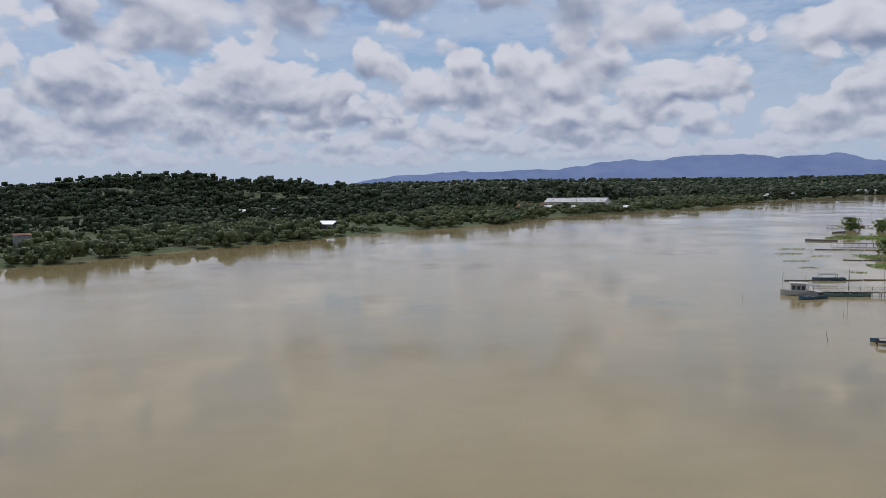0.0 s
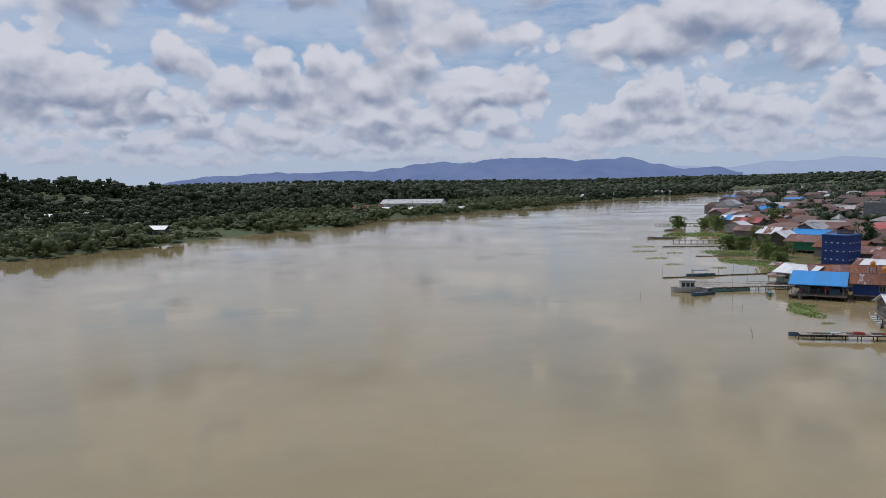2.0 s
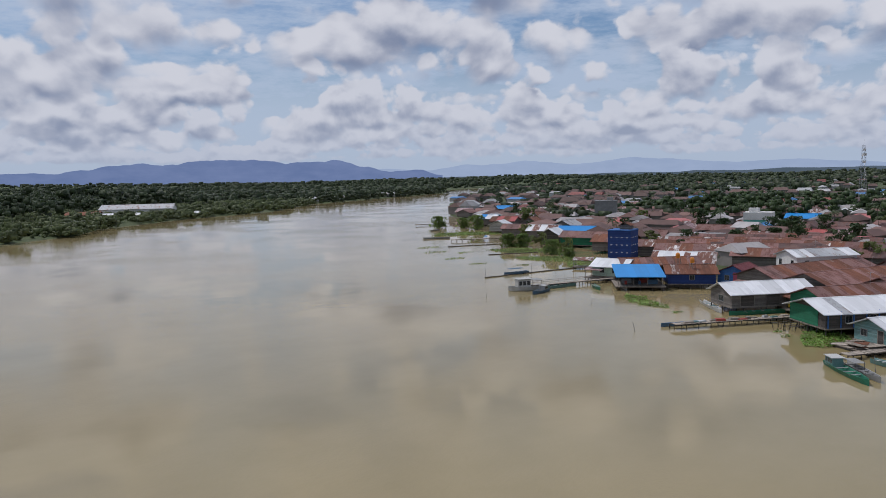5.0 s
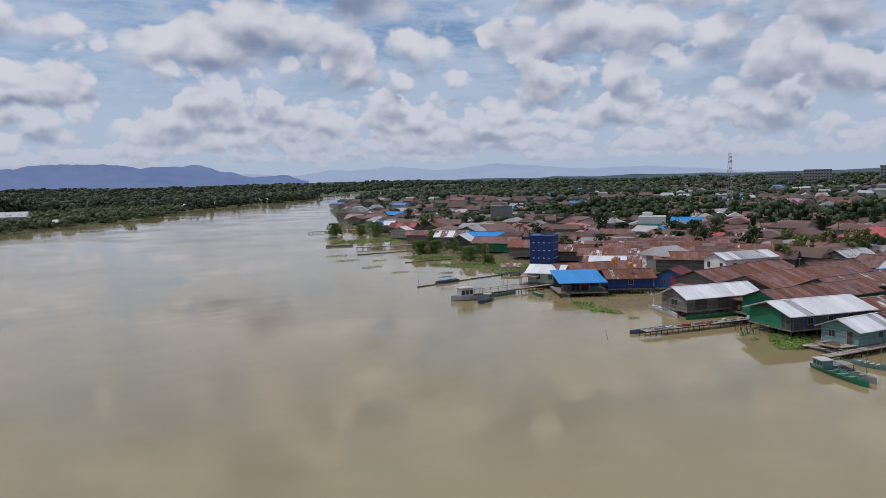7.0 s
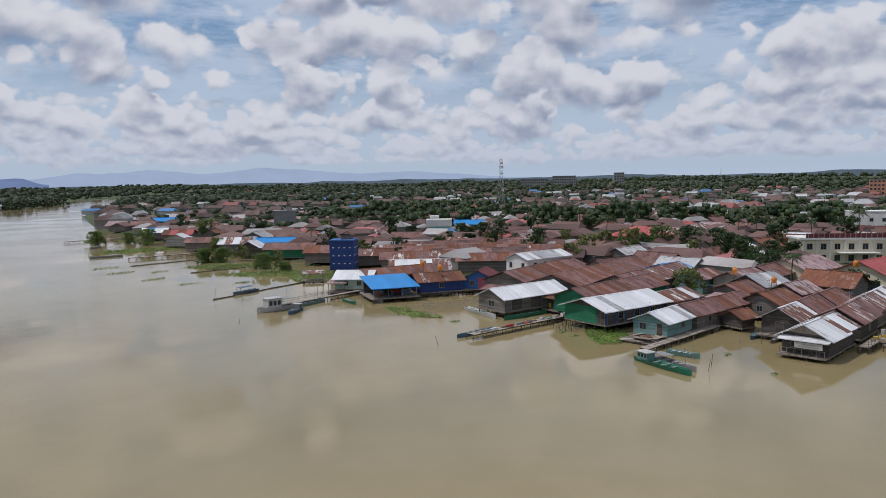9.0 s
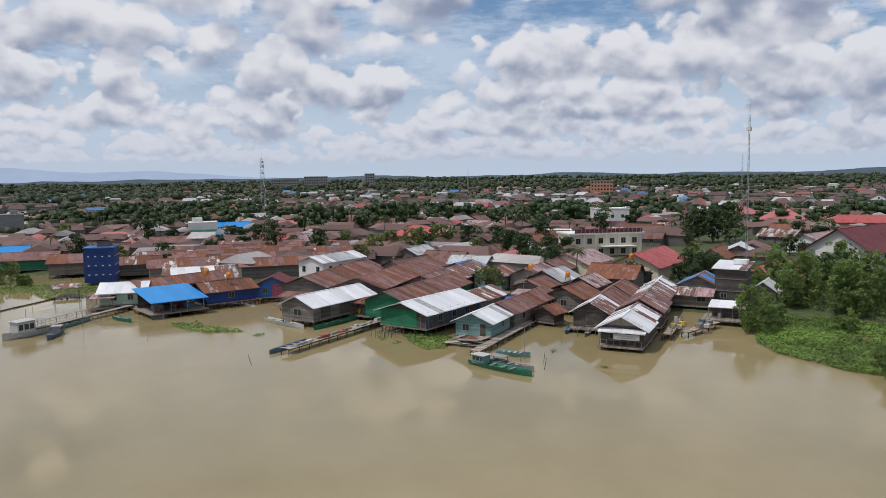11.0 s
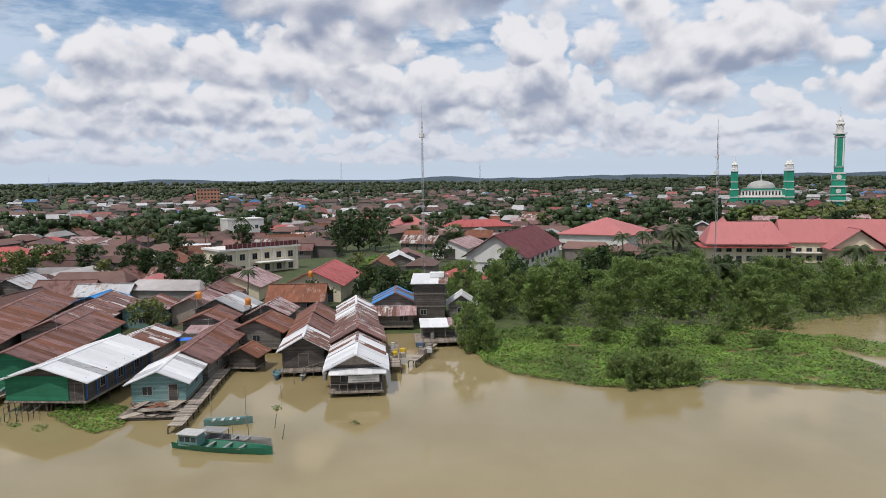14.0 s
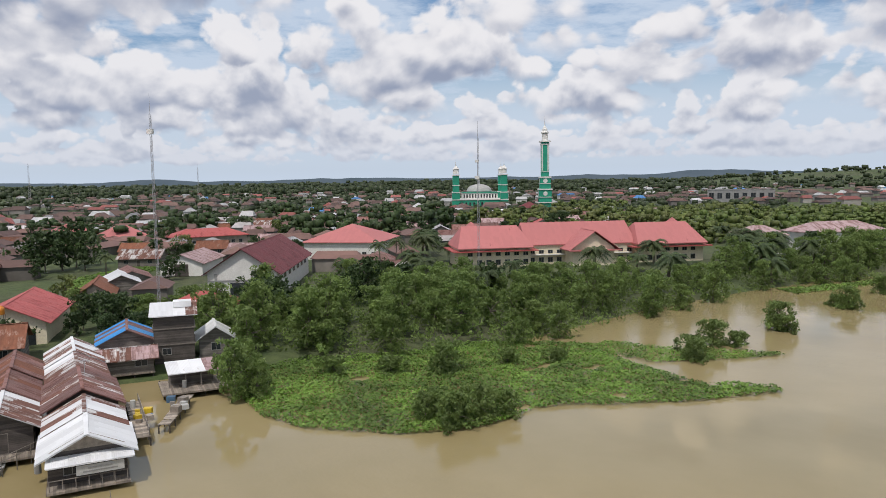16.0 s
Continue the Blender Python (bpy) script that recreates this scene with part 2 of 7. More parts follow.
def foliage(name, c1, c2, c3, through_light=0.25):
    m, nt, b = nodes_of(name)
    geo = rand_of(nt, "island")
    ob = rand_of(nt)
    col = mixed(nt, geo, c1, c2)
    col = mixed(nt, remap(nt, ob, 0, 1, 0.0, 0.75), col, c3)
    co = nt.nodes.new("ShaderNodeTexCoord").outputs["Object"]
    tone = remap(nt, link_noise(nt, co, 0.5, 3.0), 0.3, 0.7, 0.75, 1.25)
    tone = mathn(nt, "MULTIPLY", tone, remap(nt, link_noise(nt, co, 0.11, 2.0), 0.36, 0.64, 0.68, 1.36))
    vm = nt.nodes.new("ShaderNodeVectorMath")
    vm.operation = "SCALE"
    nt.links.new(col, vm.inputs[0])
    nt.links.new(tone, vm.inputs["Scale"])
    nt.links.new(vm.outputs[0], b.inputs["Base Color"])
    b.inputs["Roughness"].default_value = 0.6
    tr = nt.nodes.new("ShaderNodeBsdfTranslucent")
    nt.links.new(vm.outputs[0], tr.inputs["Color"])
    mx = nt.nodes.new("ShaderNodeMixShader")
    mx.inputs[0].default_value = through_light
    nt.links.new(b.outputs[0], mx.inputs[1])
    nt.links.new(tr.outputs[0], mx.inputs[2])
    nt.links.new(mx.outputs[0], nt.nodes["Material Output"].inputs[0])
    return m


def river_water():
    m, nt, b = nodes_of("river_water")
    co = nt.nodes.new("ShaderNodeTexCoord").outputs["Object"]
    silt = link_noise(nt, stretched(nt, co, 0.012, 0.02, 1.0), 1.0, 5.0, 0.6)
    fine = link_noise(nt, co, 0.15, 4.0, 0.6)
    f = remap(nt, mathn(nt, "ADD", mathn(nt, "MULTIPLY", silt, 0.8), mathn(nt, "MULTIPLY", fine, 0.2)), 0.38, 0.62)
    nt.links.new(mixed(nt, f, (0.256, 0.206, 0.100), (0.306, 0.246, 0.128)), b.inputs["Base Color"])
    b.inputs["IOR"].default_value = 1.40
    calm = remap(nt, link_noise(nt, co, 0.02, 3.0), 0.42, 0.62, 0.05, 1.0)
    nt.links.new(remap(nt, calm, 0.05, 1.0, 0.04, 0.11), b.inputs["Roughness"])
    r1 = link_noise(nt, stretched(nt, co, 1.4, 2.2, 1.0), 1.0, 3.0, 0.6)
    r2 = link_noise(nt, stretched(nt, co, 0.12, 0.2, 1.0), 1.0, 2.0, 0.5)
    h = mathn(nt, "ADD", mathn(nt, "MULTIPLY", mathn(nt, "MULTIPLY", r1, calm), 0.052), mathn(nt, "MULTIPLY", r2, 0.036))
    bumped(nt, b, h, 0.55, 1.0)
    return m


def land_mat():
    m, nt, b = nodes_of("land")
    co = nt.nodes.new("ShaderNodeTexCoord").outputs["Object"]
    a = remap(nt, link_noise(nt, co, 0.02, 5.0, 0.6), 0.4, 0.6)
    f = remap(nt, link_noise(nt, co, 0.5, 5.0, 0.7), 0.35, 0.65)
    grass = mixed(nt, f, (0.032, 0.056, 0.015), (0.075, 0.105, 0.030))
    soil = mixed(nt, f, (0.055, 0.048, 0.032), (0.105, 0.09, 0.062))
    nt.links.new(mixed(nt, remap(nt, a, 0, 1, 0.0, 0.45), grass, soil), b.inputs["Base Color"])
    b.inputs["Roughness"].default_value = 0.95
    bumped(nt, b, link_noise(nt, co, 1.2, 6.0), 0.6, 0.3)
    return m


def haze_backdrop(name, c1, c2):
    """Plain backdrop of far ridges: the air's haze is painted in as glowing colour."""
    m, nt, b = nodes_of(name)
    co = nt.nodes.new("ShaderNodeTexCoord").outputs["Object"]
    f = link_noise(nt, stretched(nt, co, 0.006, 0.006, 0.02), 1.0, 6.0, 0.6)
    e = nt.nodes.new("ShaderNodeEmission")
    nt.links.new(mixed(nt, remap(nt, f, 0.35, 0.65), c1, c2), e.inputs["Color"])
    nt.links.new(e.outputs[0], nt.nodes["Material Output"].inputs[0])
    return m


WATER, LAND = river_water(), land_mat()
RUST = (0.16, 0.062, 0.036)
ROOFS = {
    "brown": sheet("rusty_brown_roof_sheet", (0.200, 0.100, 0.085), (0.150, 0.062, 0.046), 0.45, 0.6),
    "rust": sheet("rust_red_roof_sheet", (0.30, 0.22, 0.18), (0.20, 0.075, 0.040), 0.75, 0.6),
    "zinc": sheet("pale_zinc_roof_sheet", (0.68, 0.69, 0.70), (0.36, 0.25, 0.19), 0.22, 0.42, 0.14),
    "grey": sheet("grey_zinc_roof_sheet", (0.40, 0.41, 0.42), (0.26, 0.17, 0.13), 0.4, 0.45, 0.2),
    "strip": sheet("patched_zinc_roof_sheet", (0.62, 0.61, 0.60), (0.19, 0.085, 0.060), 0.62, 0.5, 0.2),
    "blue": sheet("blue_roof_sheet", (0.010, 0.235, 0.60), (0.03, 0.2, 0.45), 0.15, 0.4, 0.08),
    "red": sheet("red_roof_sheet", (0.40, 0.085, 0.078), (0.33, 0.07, 0.065), 0.4, 0.6, 0.1),
    "pink": sheet("faded_red_roof_tile", (0.41, 0.140, 0.135), (0.37, 0.125, 0.12), 0.2, 0.7, 0.08),
    "maroon": sheet("maroon_roof_sheet", (0.135, 0.026, 0.030), (0.10, 0.024, 0.027), 0.4, 0.7, 0.12),
    "dull": sheet("dull_pink_grey_roof_sheet", (0.40, 0.28, 0.28), (0.28, 0.17, 0.16), 0.5, 0.55, 0.12),
    "darkrust": sheet("dark_brown_roof_sheet", (0.085, 0.050, 0.045), (0.13, 0.06, 0.045), 0.5, 0.65),
}
WALLS = {
    "wood": planked("weathered_grey_boards", (0.105, 0.095, 0.085), (0.20, 0.18, 0.16)),
    "darkwood": planked("dark_weathered_boards", (0.050, 0.043, 0.038), (0.105, 0.09, 0.08)),
    "palewood": planked("pale_boards", (0.30, 0.29, 0.27), (0.42, 0.40, 0.36)),
    "green": planked("green_painted_boards", (0.012, 0.13, 0.065), (0.02, 0.17, 0.09), 0.2, 0.15),
    "teal": planked("faded_teal_boards", (0.10, 0.23, 0.22), (0.19, 0.27, 0.26)),
    "mint": planked("pale_green_boards", (0.32, 0.46, 0.36), (0.42, 0.52, 0.44), 0.22, 0.12),
    "blue": planked("blue_painted_boards", (0.035, 0.12, 0.36), (0.06, 0.17, 0.42), 0.2, 0.12),
    "navy": planked("navy_metal_siding", (0.012, 0.035, 0.15), (0.018, 0.05, 0.20), 0.5, 0.1),
    "rose": planked("rose_painted_boards", (0.36, 0.075, 0.12), (0.42, 0.10, 0.15), 0.2, 0.12),
    "white": plain("white_plaster", (0.62, 0.61, 0.58), (0.70, 0.69, 0.66), 0.85, 0.5, 0.06),
    "cream": plain("cream_plaster", (0.62, 0.55, 0.40), (0.70, 0.63, 0.48), 0.85, 0.4, 0.05),
    "concrete": plain("grey_concrete", (0.19, 0.19, 0.19), (0.27, 0.27, 0.26), 0.9, 0.5, 0.1),
    "brick": plain("plastered_brick", (0.24, 0.20, 0.17), (0.34, 0.29, 0.25), 0.9, 0.5, 0.3),
    "turq": plain("turquoise_plaster", (0.10, 0.36, 0.31), (0.15, 0.42, 0.36), 0.8, 0.4, 0.06),
    "emerald": plain("emerald_tile", (0.010, 0.24, 0.15), (0.015, 0.30, 0.19), 0.5, 0.3, 0.05),
    "orange": plain("orange_plaster", (0.42, 0.19, 0.12), (0.48, 0.23, 0.15), 0.85, 0.3, 0.05),
}
GLASS = plain("dark_window_glass", (0.02, 0.025, 0.03), (0.04, 0.045, 0.05), 0.15, 0.8, 0.3, 0.0, 0)
TIMBER = plain("weathered_timber", (0.16, 0.14, 0.12), (0.26, 0.23, 0.20), 0.9, 3.0, 0.35)
WETWOOD = plain("wet_dark_timber", (0.045, 0.038, 0.030), (0.09, 0.075, 0.06), 0.8, 3.0, 0.3)
PLANK = plain("sunbleached_plank", (0.24, 0.205, 0.165), (0.36, 0.31, 0.26), 0.9, 2.5, 0.4)
DECK = planked("worn_deck_boards", (0.15, 0.125, 0.10), (0.28, 0.24, 0.20), 0.22, 0.35, 0)
BARK = plain("bark", (0.09, 0.075, 0.06), (0.16, 0.14, 0.11), 0.95, 4.0, 0.2)
STEEL = plain("galvanised_steel", (0.36, 0.36, 0.37), (0.46, 0.46, 0.47), 0.5, 2.0, 0.1, 0.4)
ASPHALT = plain("asphalt", (0.16, 0.155, 0.145), (0.22, 0.21, 0.2), 0.9, 0.3, 0.05)
PLASTIC_ORANGE = plain("orange_plastic", (0.58, 0.20, 0.025), (0.64, 0.24, 0.03), 0.4, 1.0, 0.08)
LEAF_MANGROVE = foliage("mangrove_leaves", (0.105, 0.175, 0.040), (0.205, 0.285, 0.080), (0.170, 0.235, 0.066), 0.46)
LEAF_DARK = foliage("dark_leaves", (0.020, 0.046, 0.012), (0.050, 0.088, 0.024), (0.045, 0.075, 0.02))
LEAF_LIGHT = foliage("light_leaves", (0.075, 0.125, 0.022), (0.135, 0.185, 0.045), (0.15, 0.16, 0.05))
LEAF_WOODS = foliage("woodland_leaves", (0.034, 0.053, 0.020), (0.054, 0.076, 0.029), (0.044, 0.065, 0.026))
LEAF_SHRUB = foliage("riverside_shrub_leaves", (0.074, 0.100, 0.034), (0.130, 0.155, 0.060), (0.100, 0.125, 0.046))
LEAF_PALM = foliage("palm_fronds", (0.030, 0.065, 0.018), (0.075, 0.11, 0.035), (0.07, 0.085, 0.03))
LEAF_HYACINTH = foliage("water_hyacinth_leaves", (0.085, 0.175, 0.020), (0.175, 0.275, 0.050), (0.13, 0.22, 0.035))
PAINTS = {k: plain(k + "_boat_paint", c, tuple(x * 0.8 for x in c), 0.5, 2.0, 0.08) for k, c in
          dict(green=(0.015, 0.15, 0.085), teal=(0.13, 0.25, 0.24), white=(0.50, 0.50, 0.48), blue=(0.07, 0.14, 0.22), grey=(0.26, 0.26, 0.25), red=(0.4, 0.06, 0.04), yellow=(0.65, 0.45, 0.03)).items()}

# ---- mesh helpers ----
class Solid:
    """Collects boxes, bars and faces and makes one mesh of them."""

    def __init__(self):
        self.v, self.f = [], []

    def add(self, verts, faces):
        n = len(self.v)
        self.v += [tuple(p) for p in verts]
        self.f += [tuple(i + n for i in q) for q in faces]
        return self

    def box(self, x, y, z, sx, sy, sz, turn=0.0, taper=1.0):
        """A box whose base's middle is at x, y, z."""
        c, s = math.cos(turn), math.sin(turn)
        pts = []
        for k, h in ((1.0, 0), (taper, sz)):
            for a, b in ((-1, -1), (1, -1), (1, 1), (-1, 1)):
                p, q = a * sx / 2 * k, b * sy / 2 * k
                pts.append((x + p * c - q * s, y + p * s + q * c, z + h))
        return self.add(pts, [(3, 2, 1, 0), (4, 5, 6, 7), (0, 1, 5, 4), (1, 2, 6, 5), (2, 3, 7, 6), (3, 0, 4, 7)])

    def bar(self, p, q, r0, r1=None, n=5):
        p, q = Vector(p), Vector(q)
        r1 = r0 if r1 is None else r1
        d = (q - p).normalized()
        a = d.orthogonal().normalized()
        b = d.cross(a)
        pts = [p + (a * math.cos(2 * math.pi * i / n) + b * math.sin(2 * math.pi * i / n)) * r0 for i in range(n)]
        pts += [q + (a * math.cos(2 * math.pi * i / n) + b * math.sin(2 * math.pi * i / n)) * r1 for i in range(n)]
        return self.add(pts, [(i, (i + 1) % n, n + (i + 1) % n, n + i) for i in range(n)] + [tuple(range(n))[::-1], tuple(range(n, 2 * n))])

    def ring(self, profile, x=0.0, y=0.0, n=12, turn=0.0):
        """A turned or many-sided form: rows of (radius, z) about an upright axis."""
        pts = [(x + r * math.cos(turn + 2 * math.pi * i / n), y + r * math.sin(turn + 2 * math.pi * i / n), z) for r, z in profile for i in range(n)]
        k = len(profile)
        faces = [(j * n + i, j * n + (i + 1) % n, (j + 1) * n + (i + 1) % n, (j + 1) * n + i) for j in range(k - 1) for i in range(n)]
        return self.add(pts, faces + [tuple(range(n))[::-1], tuple(range((k - 1) * n, k * n))])

    def mesh(self, name, material, smooth=False):
        me = bpy.data.meshes.new(name)
        me.from_pydata(self.v, [], self.f)
        me.materials.append(material)
        if smooth:
            me.shade_smooth()
        return me


def part(name, me, parent, m=None, label=""):
    ob = new(name, me)
    ob.parent = parent
    if m is not None:
        ob.matrix_basis = m
    return tagged(ob, label)


def thing(name, m, label, category, group="", kind=""):
    ob = new(name)
    ob.empty_display_size = 0.3
    ob.matrix_basis = m
    return tagged(ob, label, category, group, kind)


def big_mesh(name, verts, quads, material):
    """A mesh from numpy arrays, for very many faces."""
    me = bpy.data.meshes.new(name)
    k = quads.shape[1]
    me.vertices.add(len(verts))
    me.vertices.foreach_set("co", np.asarray(verts, dtype=np.float32).ravel())
    me.loops.add(quads.size)
    me.loops.foreach_set("vertex_index", np.asarray(quads, dtype=np.int32).ravel())
    me.polygons.add(len(quads))
    me.polygons.foreach_set("loop_start", np.arange(0, quads.size, k, dtype=np.int32))
    me.update(calc_edges=True)
    me.materials.append(material)
    return me


# ---- the river's course and the land ----
WEST = np.array([(-620, -520), (-450, -180), (-320, 20), (-215, 130), (-150, 222), (-120, 264), (-96, 297), (-58, 336), (-19, 388), (36, 434),
                 (60, 486), (132, 555), (220, 608), (329, 745), (450, 830), (707, 1003), (901, 1245), (1213, 1411), (1900, 1750)], float)
EAST = np.array([(-260, -700), (-60, -380), (30, -180), (47, -127), (56, -108), (64, -81), (70, -53), (72, -30), (74, -8), (80, 8), (88, 22),
                 (96, 38), (101, 50), (103, 62), (105, 75), (108, 90), (116, 110), (128, 135), (138, 160), (150, 195), (163, 235), (192, 290),
                 (225, 350), (262, 420), (400, 600), (545, 757), (800, 1000), (1230, 1330), (1900, 1650)], float)
RIVER = np.concatenate([WEST, EAST[::-1]])


def river_side(x, y):
    """Metres from the river's edge: negative in the river, positive on land."""
    x, y = np.asarray(x, float), np.asarray(y, float)
    best, inside = np.full(x.shape, 1e9), np.zeros(x.shape, bool)
    n = len(RIVER)
    for i in range(n):
        ax, ay = RIVER[i]
        bx, by = RIVER[(i + 1) % n]
        dx, dy = bx - ax, by - ay
        k = np.clip(((x - ax) * dx + (y - ay) * dy) / (dx * dx + dy * dy), 0, 1)
        best = np.minimum(best, np.hypot(x - ax - k * dx, y - ay - k * dy))
        cross = (ay > y) != (by > y)
        with np.errstate(divide="ignore", invalid="ignore"):
            inside ^= cross & (x < ax + (y - ay) * dx / (dy if dy else 1e-9))
    return np.where(inside, -best, best)


def west_of_river(x, y):
    """1 on the far bank, where wooded hills rise behind the shore."""
    d = np.full(np.shape(x), 1e9)
    e = d.copy()
    for line, keep in ((WEST, "w"), (EAST, "e")):
        for i in range(len(line) - 1):
            ax, ay = line[i]
            dx, dy = line[i + 1] - line[i]
            k = np.clip(((x - ax) * dx + (y - ay) * dy) / (dx * dx + dy * dy), 0, 1)
            h = np.hypot(x - ax - k * dx, y - ay - k * dy)
            if keep == "w":
                d = np.minimum(d, h)
            else:
                e = np.minimum(e, h)
    return d < e


def land_height(x, y):
    s = river_side(x, y)
    w = west_of_river(x, y)
    z = np.where(s > 0, 1.2 * np.clip(s / 6, 0, 1), np.clip(s * 0.25, -2.5, 0))
    z = z + np.where(s > 0, 0.25 * np.sin(x * 0.21) * np.cos(y * 0.17) * np.clip(s / 20, 0, 1), 0)
    # wooded hill over the far bank
    z = z + np.where(w & (s > 0), 27 * np.exp(-(((x + 290) / 170) ** 2 + ((y - 760) / 150) ** 2)), 0)
    z = z + np.where(w & (s > 0), 18 * np.exp(-(((x + 640) / 190) ** 2 + ((y - 620) / 150) ** 2)), 0)
    # hills beyond the town
    z = z + np.where(s > 0, 34 * np.exp(-(((x - 560) / 420) ** 2 + ((y + 2300) / 330) ** 2)), 0)
    z = z + np.where(s > 0, 40 * np.exp(-(((x - 60) / 330) ** 2 + ((y + 2150) / 330) ** 2)), 0)
    far = np.clip((np.hypot(x, y) - 1500) / 2500, 0, 1)
    z = z + far * (12 + 10 * np.sin(x * 0.0021 + 1.0) * np.cos(y * 0.0017) + 7 * np.sin(x * 0.006) * np.sin(y * 0.005 + 2))
    return z


def build_ground():
    rings = [0.0]
    r = 18.0
    while r < 4900:
        rings.append(r)
        r *= 1.030
    rings = np.array(rings[1:] + [4950.0])
    n = 540
    ang = np.linspace(0, 2 * np.pi, n, endpoint=False)
    x = 20 + rings[:, None] * np.cos(ang)[None]
    y = 60 + rings[:, None] * np.sin(ang)[None]
    z = land_height(x, y)
    v = np.stack([x, y, z], -1).reshape(-1, 3)
    i, j = np.meshgrid(np.arange(len(rings) - 1), np.arange(n), indexing="ij")
    q = np.stack([i * n + j, (i + 1) * n + j, (i + 1) * n + (j + 1) % n, i * n + (j + 1) % n], -1).reshape(-1, 4)
    me = big_mesh("ground", v, q, LAND)
    me.shade_smooth()
    tagged(new("ground", me), "flat grassy and earthy river land with low hills", "ground", kind="structure")


build_ground()
water_solid = Solid()
water_solid.add([(-3000, -3000, 0), (3500, -3000, 0), (3500, 3500, 0), (-3000, 3500, 0)], [(0, 1, 2, 3)])
tagged(new("water", water_solid.mesh("water", WATER)), "calm silty olive-brown river with faint ripples", "river", kind="structure")


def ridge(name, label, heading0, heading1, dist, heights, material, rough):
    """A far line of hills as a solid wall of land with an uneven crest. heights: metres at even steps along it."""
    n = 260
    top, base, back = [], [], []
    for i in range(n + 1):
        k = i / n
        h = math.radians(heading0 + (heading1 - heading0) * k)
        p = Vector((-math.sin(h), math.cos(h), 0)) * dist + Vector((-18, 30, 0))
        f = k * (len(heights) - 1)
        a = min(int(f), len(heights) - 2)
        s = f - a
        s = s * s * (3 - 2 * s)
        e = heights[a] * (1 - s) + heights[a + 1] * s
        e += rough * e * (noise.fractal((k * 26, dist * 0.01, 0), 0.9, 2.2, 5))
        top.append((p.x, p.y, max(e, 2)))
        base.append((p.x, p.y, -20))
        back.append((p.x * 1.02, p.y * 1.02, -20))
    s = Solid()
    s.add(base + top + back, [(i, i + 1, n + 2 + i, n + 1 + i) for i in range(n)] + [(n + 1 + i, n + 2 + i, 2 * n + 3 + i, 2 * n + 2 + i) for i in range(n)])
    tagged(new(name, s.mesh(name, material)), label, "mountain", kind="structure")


# bluish emission on all three ridges stands in for distance haze
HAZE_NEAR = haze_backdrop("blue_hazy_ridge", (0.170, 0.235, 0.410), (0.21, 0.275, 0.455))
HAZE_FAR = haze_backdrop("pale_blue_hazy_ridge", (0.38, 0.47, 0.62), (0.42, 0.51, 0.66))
ridge("backdrop_mountain", "long mountain ridge in painted blue haze far behind the forest", 7, -37, 4700, [28, 55, 75, 80, 94, 88, 90, 97, 98, 108, 134, 146, 138, 163, 165, 158, 136, 143, 152, 98, 72, 84, 45], HAZE_NEAR, 0.11)
ridge("backdrop_far_mountain", "mountains in painted pale blue haze on the horizon", -20, -75, 4850, [20, 50, 60, 95, 75, 110, 125, 100, 130, 110, 90, 95, 70, 50, 25], HAZE_FAR, 0.10)
ridge("backdrop_hills", "low hills in painted dark blue haze behind the town", -30, -165, 4600, [16, 28, 32, 36, 38, 44, 40, 46, 42, 50, 44, 40, 46, 42, 52, 46, 42, 56, 66, 60], haze_backdrop("hazy_blue_hills", (0.095, 0.130, 0.160), (0.120, 0.155, 0.190)), 0.30)

# ---- buildings ----
PANELS = {}


def panel_mesh(w, l, material):
    key = (round(w, 2), round(l, 2), material.name)
    if key not in PANELS:
        s = Solid()
        s.box(w / 2, 0, 0, w + 0.05, 1, 0.025)
        s.v = [(x, (y + 0.5) * l, z) for x, y, z in s.v]
        PANELS[key] = s.mesh("roof_panel", material)
    return PANELS[key]


def frame_of(p, x, y):
    """A pose at p with its x and y along the given ways."""
    x = Vector(x).normalized()
    z = x.cross(Vector(y)).normalized()
    y = z.cross(x)
    return Matrix(((x.x, y.x, z.x, p[0]), (x.y, y.y, z.y, p[1]), (x.z, y.z, z.z, p[2]), (0, 0, 0, 1)))


